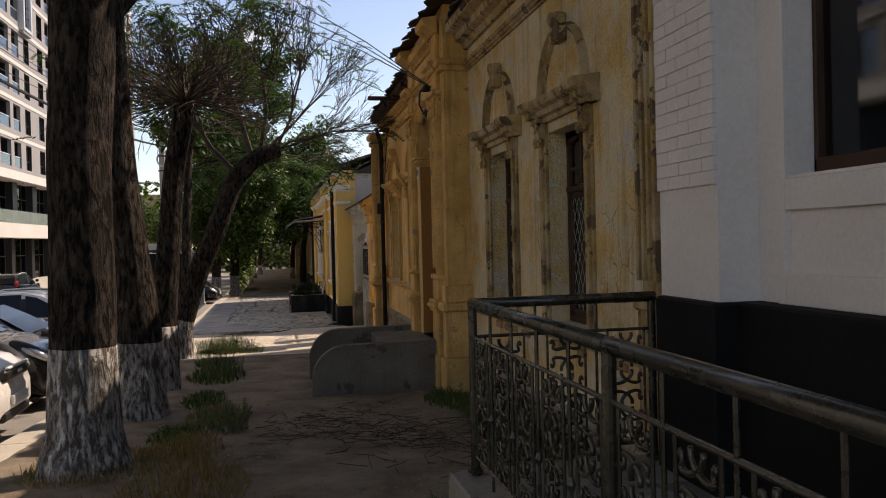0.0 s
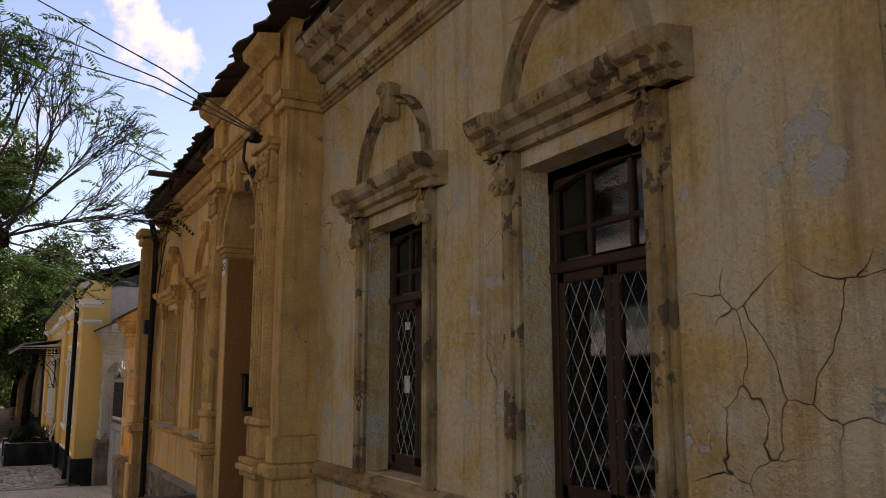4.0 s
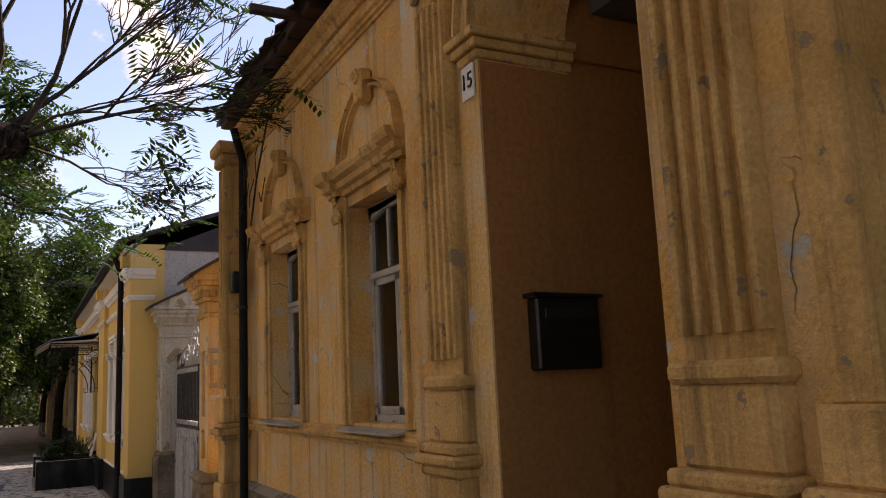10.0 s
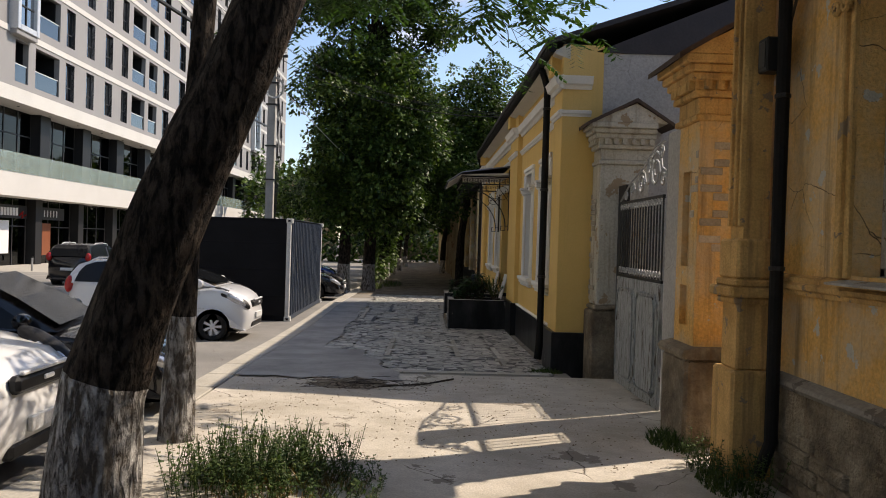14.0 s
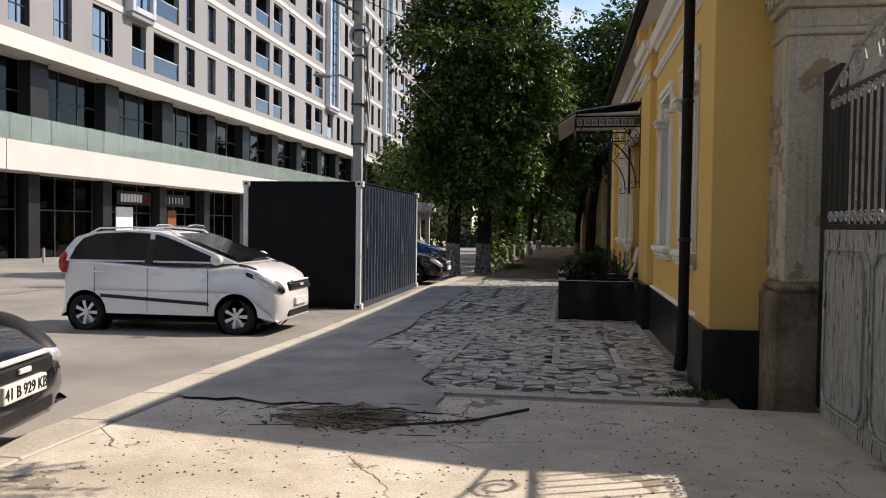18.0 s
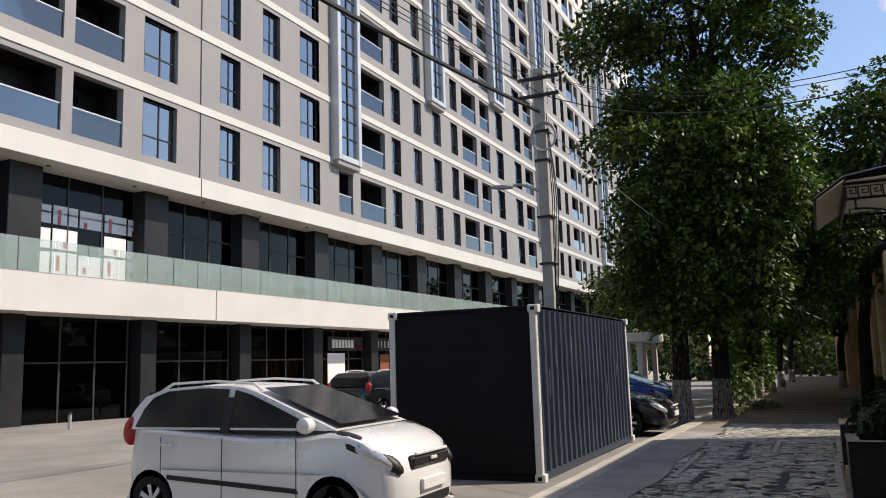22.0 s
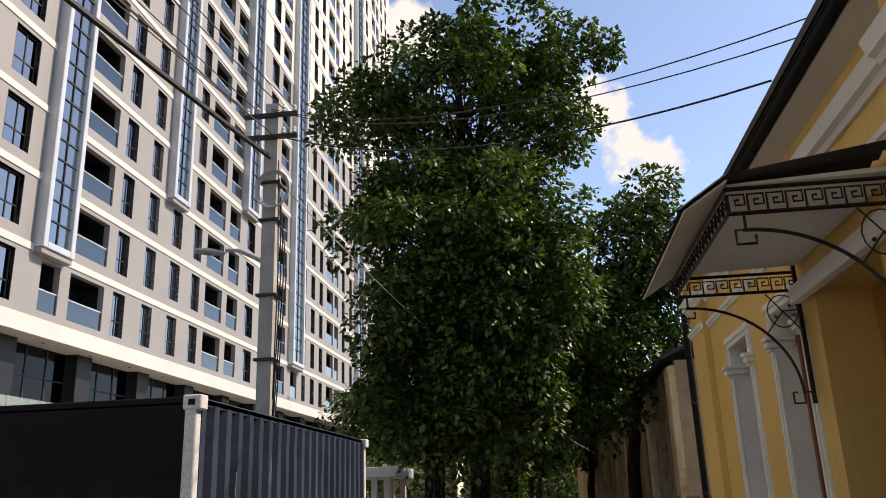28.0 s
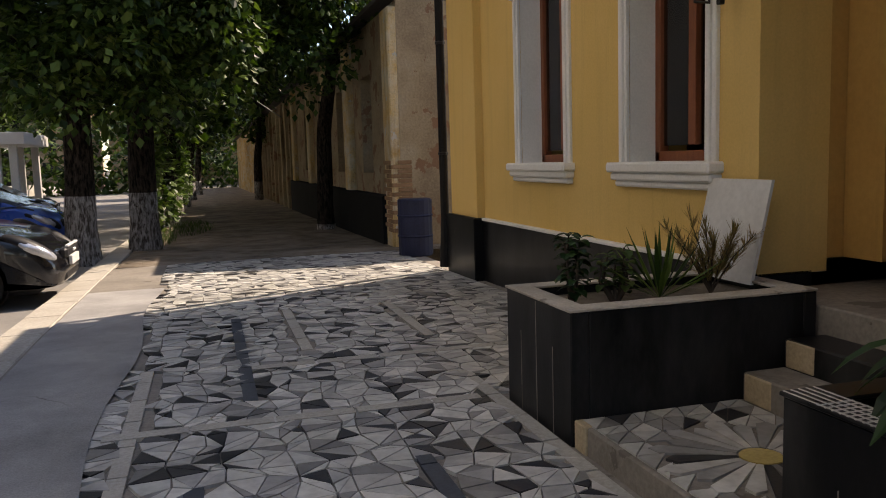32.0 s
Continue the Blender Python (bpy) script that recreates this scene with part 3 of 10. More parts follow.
def reseat(th, old, new_foot, size=1.0):
    """Stand a thing that was built on its foot at old on another spot, in another size."""
    th.matrix_basis = Matrix.Translation(new_foot) @ Matrix.Scale(size, 4) @ Matrix.Translation([-v for v in old]) @ th.matrix_basis


rnd = random.Random(7)


# ---- ground, road, pavement ----
def strip(name, x0, x1, ys, lift, material, thick=0.0, wave=0.0, nx=2, label="", category="", kind="structure"):
    """A strip of ground between x0 and x1 that follows the fall of the street."""
    s = Shape()
    xs = [x0 + (x1 - x0) * i / nx for i in range(nx + 1)]
    for y in ys:
        for x in xs:
            w = wave * (noise.noise(Vector((x * 0.9, y * 0.9, 3.1))) + 0.4 * noise.noise(Vector((x * 3.0, y * 3.0, 8.0)))) if wave else 0.0
            s.v.append((x, y, gz(y) + lift + w))
    k = nx + 1
    s.f = [(i * k + j, i * k + j + 1, (i + 1) * k + j + 1, (i + 1) * k + j) for i in range(len(ys) - 1) for j in range(nx)]
    return tagged(part(name, s, material, None, "", True), label, category, "", kind)


def steps(a, b, d):
    n = max(1, int(round((b - a) / d)))
    return [a + (b - a) * i / n for i in range(n + 1)]


far = Shape()
ys = [-900, -60, -20, 0, 12, 26, 42, 60, 120, 400, 1500]
for y in ys:
    for x in (-1500, -200, 200, 1500):
        far.v.append((x, y, gz(max(min(y, 400), -60)) - 0.32))
far.f = [(i * 4 + j, i * 4 + j + 1, (i + 1) * 4 + j + 1, (i + 1) * 4 + j) for i in range(len(ys) - 1) for j in range(3)]
tagged(part("ground", far, M_GROUND), "bare town ground reaching to the horizon", "ground", "", "structure")
strip("road", -60, KERB_X - 0.02, steps(-40, 130, 4), -ROAD_DROP, M_ASPHALT, nx=6, label="worn grey asphalt road with a sunlit dusty surface", category="road")
strip("pavement_soil", -2.85, 2.9, steps(-14, 19.0, 0.25), 0.0, M_SOIL, wave=0.035, nx=24, label="dry brown soil footpath with leaf litter", category="footpath")
strip("pavement_concrete", -2.8, 3.2, steps(18.9, 25.4, 0.5), 0.012, M_CONC, wave=0.012, nx=12, label="cracked pale concrete driveway", category="pavement")
def asphalt_edge(y):
    """Ragged edge between the asphalt and the mosaic slabs."""
    if y < 28.2:
        return -0.6 - 0.26 * (y - 25.0) + 0.07 * math.sin(5.0 * y)
    return -2.0 + 0.05 * math.sin(1.7 * y)


pa = Shape()
ays = steps(24.6, 28.2, 0.12) + steps(28.3, 41.5, 0.5)
for y in ays:
    e = asphalt_edge(y)
    for i in range(19):
        x = -2.8 + (e + 2.8) * i / 18
        yy = y
        if y < 25.6:
            yy = 25.6 + (y - 25.6) * (0.78 + 0.30 * noise.noise(Vector((x * 1.7, 4.0, 0.0))) + 0.16 * noise.noise(Vector((x * 6.0, 2.0, 0.0))) + 0.12 * (x + 1.7))
        pa.v.append((x, yy, gz(yy) + 0.028 + 0.007 * noise.noise(Vector((x, yy, 5.0)))))
pa.f = [(i * 19 + j, i * 19 + j + 1, (i + 1) * 19 + j + 1, (i + 1) * 19 + j) for i in range(len(ays) - 1) for j in range(18)]
tagged(part("pavement_asphalt", pa, M_ASPHALT_DARK, None, "", True), "grey patched asphalt strip beside the kerb with a broken edge", "pavement", "", "structure")
strip("pavement_bed", -2.87, 1.8, steps(25.0, 44.5, 0.5), 0.002, M_CONC_OLD, nx=2, label="mortar bed under the mosaic paving", category="pavement")
strip("pavement_far", -2.8, 3.0, steps(44.4, 120, 2.0), 0.0, M_SOIL, wave=0.03, nx=8, label="shaded soil footpath strewn with litter", category="footpath")

# kerb stones
kerb_data = None
kerb = thing("kerb", (KERB_X, 20, gz(20)), "pale concrete kerb between the road and the pavement", "kerb", "", "structure")
y = -14.0
while y < 60:
    ln = 1.0
    s = Shape().box(-0.27, 0.09, 0.004, ln - 0.004, -0.32, 0.012, 0.012)
    if kerb_data is None:
        kerb_data = part("kerb_stone", s, M_KERB, kerb)
        ob, kerb_data = kerb_data, kerb_data.data
    else:
        ob = new("kerb_stone", kerb_data)
        ob.parent, ob.matrix_parent_inverse = kerb, kerb.matrix_world.inverted()
    ob.matrix_world = Matrix.Translation((KERB_X + 0.02 + rnd.uniform(-0.006, 0.006), y, gz(y))) @ Matrix.Rotation(math.atan2(gz(y + 1) - gz(y), 1), 4, "X")
    y += 1.0


# ---- the old ochre house ----
F = 2.45


def wall_y(s, x, th, y0, y1, z0, z1, holes):
    """A wall along y with its front at x and rectangular holes (y0, y1, z0, z1)."""
    yc = sorted({y0, y1, *[h[0] for h in holes], *[h[1] for h in holes]})
    zc = sorted({z0, z1, *[h[2] for h in holes], *[h[3] for h in holes]})
    solid = {}
    for i in range(len(yc) - 1):
        for j in range(len(zc) - 1):
            my, mz = (yc[i] + yc[i + 1]) / 2, (zc[j] + zc[j + 1]) / 2
            solid[i, j] = not any(h[0] < my < h[1] and h[2] < mz < h[3] for h in holes)
    for (i, j), full in solid.items():
        if not full:
            continue
        a, b, c, d = yc[i], yc[i + 1], zc[j], zc[j + 1]
        s.add([(x, a, c), (x, b, c), (x, b, d), (x, a, d)], [(0, 3, 2, 1)])
        s.add([(x + th, a, c), (x + th, b, c), (x + th, b, d), (x + th, a, d)], [(0, 1, 2, 3)])
        if not solid.get((i - 1, j)):
            s.add([(x, a, c), (x + th, a, c), (x + th, a, d), (x, a, d)], [(0, 1, 2, 3)])
        if not solid.get((i + 1, j)):
            s.add([(x, b, c), (x + th, b, c), (x + th, b, d), (x, b, d)], [(3, 2, 1, 0)])
        if not solid.get((i, j - 1)):
            s.add([(x, a, c), (x, b, c), (x + th, b, c), (x + th, a, c)], [(0, 1, 2, 3)])
        if not solid.get((i, j + 1)):
            s.add([(x, a, d), (x, b, d), (x + th, b, d), (x + th, a, d)], [(3, 2, 1, 0)])
    return s


def out(profile, face, axis="y"):
    """A moulding profile of (out from the wall, up) as a ring in x and z."""
    return [(face - a, z) for a, z in profile]


HOOD = ((0, 0), (0.05, 0.0), (0.06, 0.045), (0.105, 0.06), (0.115, 0.11), (0.165, 0.135), (0.185, 0.175), (0.19, 0.21), (0.0, 0.235))
BAND = ((0, 0), (0.03, 0.0), (0.04, 0.03), (0.075, 0.045), (0.085, 0.075), (0.05, 0.095), (0.06, 0.13), (0, 0.15))
BELT = ((0, 0), (0.025, 0.0), (0.03, 0.025), (0.055, 0.03), (0.06, 0.055), (0.09, 0.065), (0.10, 0.10), (0, 0.13))
CORNICE = ((0, 0), (0.05, 0), (0.08, 0.08), (0.17, 0.11), (0.18, 0.2), (0.3, 0.24), (0.32, 0.33), (0, 0.36))


def moved_profile(profile, face, z):
    return [(face - a, z + b) for a, b in profile]


def scroll(s, x, y, z, r, turns=1.35, wire=0.02, side=1):
    """A small plaster volute in the plane of the facade."""
    pts = []
    for i in range(15):
        a = i / 14 * turns * 2 * math.pi
        q = r * (1 - 0.72 * i / 14)
        pts.append((x, y + side * q * math.cos(a), z + q * math.sin(a)))
    s.tube(pts, wire, 6)
    return s


def arch_ring(s, x0, x1, yc, z, ry, rz, w, n=22, a0=0.0, a1=math.pi):
    """A curved moulding with a rectangular section over an arch."""
    p, f = [], []
    for i in range(n + 1):
        a = a0 + (a1 - a0) * i / n
        c, d = math.cos(a), math.sin(a)
        for x, k in ((x0, 0), (x1, 0.012), (x1, w - 0.012), (x0, w)):
            p.append((x, yc + (ry + k) * c, z + (rz + k) * d))
    for i in range(n):
        for k in range(4):
            f.append((i * 4 + k, i * 4 + (k + 1) % 4, i * 4 + 4 + (k + 1) % 4, i * 4 + 4 + k))
    f += [(3, 2, 1, 0), tuple(n * 4 + k for k in range(4))]
    return s.add(p, f)


old_house = thing("old_house", (2.45, 13, gz(13)), "single-storey ochre plaster house with peeling paint and classical mouldings", "house")

# openings: centre, half width, sill, head, rise of ornaments, materials
WINDOWS = ((7.98, 0.51, 0.90, 2.80, -0.10, True), (10.17, 0.50, 0.90, 2.80, -0.10, True), (16.32, 0.56, 0.90, 2.78, -0.10, False), (18.83, 0.58, 0.90, 2.78, -0.10, False))
EAVE = 4.62
holes_s = [(c - w, c + w, a, b) for c, w, a, b, u, o in WINDOWS[:2]]
holes_n = [(c - w, c + w, a, b) for c, w, a, b, u, o in WINDOWS[2:]]
part("wall", wall_y(Shape(), F, 0.5, 5.5, 11.86, gz(12) - 0.3, EAVE + 0.2, holes_s), M_OCHRE_OLD, old_house, "faded ochre plaster wall with cracks and pale peeled spots")
part("wall", wall_y(Shape(), F, 0.5, 14.95, 20.82, gz(21) - 0.3, EAVE + 0.2, holes_n), M_OCHRE, old_house, "orange ochre plaster wall with bare grey patches")

# porch with its arched mouth
AY0, AY1, SPRING, CROWN, PX = 12.68, 13.97, 3.15, 3.72, 2.12
pw = wall_y(Shape(), PX, 0.62, 11.86, 14.95, gz(13) - 0.2, EAVE + 0.45, [(AY0, AY1, 0.2, CROWN)])
yc, ry = (AY0 + AY1) / 2, (AY1 - AY0) / 2
for sgn in (-1, 1):
    ring = [(yc + sgn * ry, CROWN), (yc + sgn * ry, SPRING)]
    ring += [(yc + sgn * ry * math.cos(a), SPRING + (CROWN - SPRING) * math.sin(a)) for a in [math.pi / 2 * i / 14 for i in range(1, 14)]]
    ring += [(yc, CROWN)]
    pw.prism(ring if sgn > 0 else ring[::-1], "x", PX + 0.001, PX + 0.619)
part("porch_wall", pw, M_OCHRE, old_house, "ochre porch wall with an arched mouth")
PB = 3.36
# inner walls and jambs carry the shade of the recess as colour
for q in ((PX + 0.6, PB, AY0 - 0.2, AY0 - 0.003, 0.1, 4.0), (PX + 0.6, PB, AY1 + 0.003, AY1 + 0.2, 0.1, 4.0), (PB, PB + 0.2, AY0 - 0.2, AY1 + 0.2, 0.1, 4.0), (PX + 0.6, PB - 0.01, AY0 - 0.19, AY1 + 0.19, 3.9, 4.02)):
    part("porch_inner_wall", Shape().box(*q), M_PORCH, old_house, "orange-brown painted inner wall of the porch, recess shade in its colour")
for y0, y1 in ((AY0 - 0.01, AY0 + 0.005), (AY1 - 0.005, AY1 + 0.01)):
    part("jamb_lining", Shape().box(PX + 0.012, PX + 0.63, y0, y1, 0.2, SPRING - 0.17), M_PORCH, old_house, "orange-brown painted jamb of the porch mouth, shade put into its colour")
part("porch_floor", Shape().box(PX - 0.02, PB, AY0 - 0.01, AY1 + 0.01, -0.5, 0.2), M_CONC_OLD, old_house)
imp = Pieces()
for y0, y1 in ((AY0 - 0.16, AY0 + 0.02), (AY1 - 0.02, AY1 + 0.2)):
    for k in range(3):
        e = 0.03 * k + 0.02
        imp.box(PX - e, PX + 0.64, y0 - e + 0.02, y1 + e - 0.02, SPRING - 0.16 + 0.055 * k, SPRING - 0.105 + 0.055 * k, 0.008)
part_pieces("impost", imp, M_OCHRE_TRIM, old_house)
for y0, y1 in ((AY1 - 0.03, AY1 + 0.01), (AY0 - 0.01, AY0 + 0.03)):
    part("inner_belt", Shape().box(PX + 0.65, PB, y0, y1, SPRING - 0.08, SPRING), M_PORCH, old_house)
arch = Shape()
arch_ring(arch, PX + 0.02, PX - 0.05, yc, SPRING, ry + 0.01, CROWN - SPRING, 0.09)
arch_ring(arch, PX + 0.02, PX - 0.085, yc, SPRING, ry + 0.1, CROWN - SPRING + 0.09, 0.045)
part("archivolt", arch, M_OCHRE_TRIM, old_house, "moulded arch over the porch")
key = Shape().box(PX - 0.15, PX, yc - 0.1, yc + 0.1, CROWN - 0.12, CROWN + 0.24, 0.02)
scroll(key, PX - 0.16, yc, CROWN + 0.14, 0.09)
scroll(key, PX - 0.16, yc, CROWN - 0.06, 0.06)
for sgn in (-1, 1):
    for k in range(3):
        scroll(key, PX - 0.03, yc + sgn * (0.32 + 0.16 * k), CROWN + 0.05 - 0.10 * k, 0.08 - 0.012 * k, side=sgn)
part("keystone", key, M_OCHRE_TRIM, old_house, "scrolled keystone with worn plaster volutes")

# tall inner door of the porch, half hidden in shade
door = part("porch_door", Shape().box(PB - 0.06, PB - 0.01, AY0 + 0.22, AY1 - 0.22, 0.2, 2.98, 0.01), M_WOOD, old_house, "dark brown wooden double door with panels")
for a in (AY0 + 0.25, yc + 0.02):
    for z0, z1 in ((0.35, 1.0), (1.12, 2.15)):
        part("door_panel", Shape().box(PB - 0.09, PB - 0.058, a + 0.04, a + 0.36, z0, z1, 0.02), M_WOOD, door)
for a in (AY0 + 0.27, yc + 0.02):
    part("fanlight", Shape().box(PB - 0.07, PB - 0.058, a, a + 0.36, 2.36, 2.88), M_GLASS, door)
for q in ((AY0 + 0.1, AY0 + 0.22, 0.2, 3.1), (AY1 - 0.22, AY1 - 0.1, 0.2, 3.1), (AY0 + 0.1, AY1 - 0.1, 2.98, 3.1), (AY0 + 0.2, AY1 - 0.2, 2.2, 2.32)):
    part("door_frame", Shape().box(PB - 0.12, PB, *q, 0.015), M_PORCH, door)

# porch pilasters: a fluted one on each side, plain ones behind


RIBS = []


def add_ribs(pil, material):
    for r in RIBS:
        part("rib", r, material, pil)


def fluted(s, x, y0, y1, z0, z1, n=5, depth=0.05):
    """A flat pilaster with n raised ribs."""
    w = (y1 - y0) / (2 * n - 1)
    s.box(x, x + 0.2, y0, y1, z0, z1)
    RIBS.clear()
    for i in range(n):
        a = y0 + 2 * i * w
        RIBS.append(Shape())
        RIBS[-1].prism([(x, a), (x - depth * 0.8, a + 0.15 * w), (x - depth, a + 0.5 * w), (x - depth * 0.8, a + 0.85 * w), (x, a + w)], "z", z0 + 0.1, z1 - 0.04)
    return s


class PartBoxes:
    """Each box becomes a part of its own."""

    def __init__(self, name, material, parent):
        self.name, self.material, self.parent = name, material, parent

    def box(self, *q):
        part(self.name, Shape().box(*q), self.material, self.parent)
        return self


for y0, y1, back in ((12.13, 12.53, 1), (14.21, 14.56, 0)):
    x = 2.07
    p = fluted(Shape(), x, y0, y1, 1.24, 3.50)
    pil = part("pilaster", p, M_OCHRE_TRIM, old_house, "fluted plaster pilaster beside the porch")
    add_ribs(pil, M_OCHRE_TRIM)
    b = PartBoxes("pedestal_block", M_OCHRE_TRIM, pil)
    b.box(x - 0.09, x + 0.3, y0 - 0.05, y1 + 0.05, gz(13) - 0.1, 0.08, 0.02)
    b.box(x - 0.06, x + 0.3, y0 - 0.02, y1 + 0.02, 0.08, 0.74, 0.015)
    for k, (z0, z1, e) in enumerate(((0.70, 0.76, 0.04), (0.76, 0.82, 0.075), (0.82, 0.88, 0.05))):
        b.box(x - 0.06 - e, x + 0.3, y0 - e, y1 + e, z0, z1, 0.015)
    b.box(x - 0.05, x + 0.3, y0 - 0.02, y1 + 0.02, 0.88, 1.17, 0.015)
    b.box(x - 0.075, x + 0.3, y0 - 0.045, y1 + 0.045, 1.17, 1.25, 0.02)
    c = Pieces()
    c.box(x - 0.03, x + 0.3, y0 - 0.01, y1 + 0.01, 3.50, 3.80, 0.01)
    for k in range(3):
        scroll(c, x - 0.05, y0 + 0.07 + 0.13 * k, 3.60, 0.07, side=(-1) ** k, wire=0.024)
        scroll(c, x - 0.05, y0 + 0.07 + 0.13 * k, 3.74, 0.06, side=-(-1) ** k, wire=0.022)
    for k, (z0, z1, e) in enumerate(((3.48, 3.52, 0.03), (3.80, 3.84, 0.05), (3.84, 3.91, 0.09))):
        c.box(x - e, x + 0.3, y0 - e, y1 + e, z0, z1, 0.012)
    c.box(x - 0.02, x + 0.3, y0, y1, 3.91, 4.2, 0.01)
    c.prism(moved_profile(((0, 0), (0.06, 0), (0.09, 0.05), (0.14, 0.08), (0.15, 0.13), (0, 0.15)), x, 4.18), "y", y0 - 0.08, y1 + 0.08)
    c.box(x - 0.02, x + 0.3, y0, y1, 4.32, 4.86, 0.02)
    c.prism(moved_profile(((0, 0), (0.05, 0), (0.1, 0.06), (0.2, 0.12), (0.22, 0.2), (0, 0.24)), x, 4.72), "y", y0 - 0.1, y1 + 0.1)
    part_pieces("capital", c, M_OCHRE_TRIM, pil, "worn carved capital and entablature block")
flat = part("pilaster", Shape().box(2.09, 2.46, 11.80, 11.98, 1.1, EAVE + 0.3, 0.01), M_OCHRE_TRIM, old_house, "plain plaster pilaster")
PartBoxes("pedestal_block", M_OCHRE_TRIM, flat).box(2.01, 2.46, 11.74, 12.04, gz(12) - 0.1, 0.08, 0.02).box(2.05, 2.46, 11.77, 12.01, 0.08, 0.74, 0.015).box(1.99, 2.46, 11.72, 12.05, 0.74, 0.86, 0.02).box(2.05, 2.46, 11.77, 12.01, 0.86, 1.1, 0.015)
PartBoxes("capital_block", M_OCHRE_TRIM, flat).box(2.03, 2.46, 11.74, 12.02, 4.12, 4.2, 0.01).box(1.99, 2.46, 11.70, 12.0, 4.2, 4.28, 0.015)
ent = Shape()
ent.prism(moved_profile(BELT, PX, 4.18), "y", 12.60, 14.14)
ent.prism(moved_profile(((0, 0), (0.03, 0), (0.05, 0.06), (0.12, 0.1), (0.14, 0.2), (0, 0.24)), PX, 4.62), "y", 12.60, 14.14)
part("entablature", ent, M_OCHRE_TRIM, old_house)

# end pilasters
p = fluted(Pieces(), 2.36, 5.93, 6.24, 1.32, 4.5, 4, 0.06).box(2.30, 2.5, 5.88, 6.30, 1.2, 1.32, 0.02).box(2.33, 2.5, 5.90, 6.28, gz(5) - 0.2, 1.2, 0.01)
add_ribs(part_pieces("pilaster", p, M_TRIM_OLD, old_house, "fluted corner pilaster with cracked faded plaster", "pedestal_block"), M_TRIM_OLD)
p = Pieces()
p.box(2.08, 2.6, 20.40, 20.84, gz(21) - 0.2, 0.1, 0.02).box(2.13, 2.6, 20.46, 20.79, 0.1, 0.66, 0.015)
for k, (z0, z1, e) in enumerate(((0.62, 0.68, 0.04), (0.68, 0.76, 0.09), (0.76, 0.82, 0.05))):
    p.box(2.13 - e, 2.6, 20.46 - e, 20.79 + e, z0, z1, 0.015)
p.box(2.10, 2.6, 20.43, 20.82, 0.82, 1.14, 0.02)
fluted(p, 2.16, 20.48, 20.74, 1.14, 4.1, 3, 0.04)
p.box(2.08, 2.6, 20.40, 20.84, 4.1, 4.25, 0.03).box(2.03, 2.6, 20.36, 20.87, 4.25, 4.4, 0.03)
add_ribs(part_pieces("pilaster", p, M_OCHRE_TRIM, old_house, "crumbling fluted corner pilaster by the gate", "block"), M_OCHRE_TRIM)


def window_surround(c, w, z0, z1, up, old):
    """Jamb strips, consoles, hood and blind arch round one window."""
    m = M_TRIM_OLD if old else M_OCHRE_TRIM
    for sgn in (-1, 1):
        sur = Shape()
        e = c + sgn * w
        for a, b, d in ((0.0, 0.055, 0.035), (0.055, 0.12, 0.065), (0.12, 0.16, 0.03)):
            sur.box(F - d, F + 0.01, e + sgn * a, e + sgn * b, z0 - 0.02, z1 + 0.2 + up, 0.008)
        part("jamb_moulding", sur, m, old_house)
        cs = Pieces()
        con = [(F, z1 - 0.12), (F - 0.07, z1 - 0.1), (F - 0.1, z1), (F - 0.06, z1 + 0.1), (F - 0.13, z1 + 0.2 + up), (F, z1 + 0.22 + up)]
        cs.prism(con, "y", e + sgn * 0.02, e + sgn * 0.15)
        for k in (-1, 1):
            scroll(cs, F - 0.085, e + sgn * 0.085 + 0.06 * k, z1 - 0.1, 0.05, side=k, wire=0.018)
        for k in range(3):
            scroll(cs, F - 0.1, e + sgn * 0.085, z1 + 0.02 + 0.05 * k, 0.045, 0.6, 0.012, k % 2 * 2 - 1)
        part_pieces("console", cs, m, old_house, "scrolled plaster console under the hood", "volute")
    hd = Shape()
    hz = z1 + 0.2 + up
    hd.prism(moved_profile(HOOD, F, hz), "y", c - w - 0.32, c + w + 0.32)
    for sgn in (-1, 1):
        e = c + sgn * (w + 0.14)
        hd.prism([(q[0] - 0.05, q[1]) for q in moved_profile(HOOD, F, hz)] + [(F, hz + 0.235), (F, hz)], "y", e - 0.12, e + 0.12)
    part("window_hood", hd, m, old_house, "chipped moulded hood over the window")
    ar = Shape()
    top = hz + 0.23
    arch_ring(ar, F + 0.01, F - 0.05, c, top, w + 0.02, 0.56, 0.05)
    arch_ring(ar, F + 0.01, F - 0.085, c, top, w + 0.07, 0.61, 0.03)
    ar.box(F - 0.12, F, c - 0.085, c + 0.085, top + 0.45, top + 0.73, 0.02)
    scroll(ar, F - 0.125, c, top + 0.66, 0.07, wire=0.022)
    scroll(ar, F - 0.11, c, top + 0.5, 0.05, wire=0.018)
    part("blind_arch", ar, m, old_house, "moulded blind arch with a scrolled key")


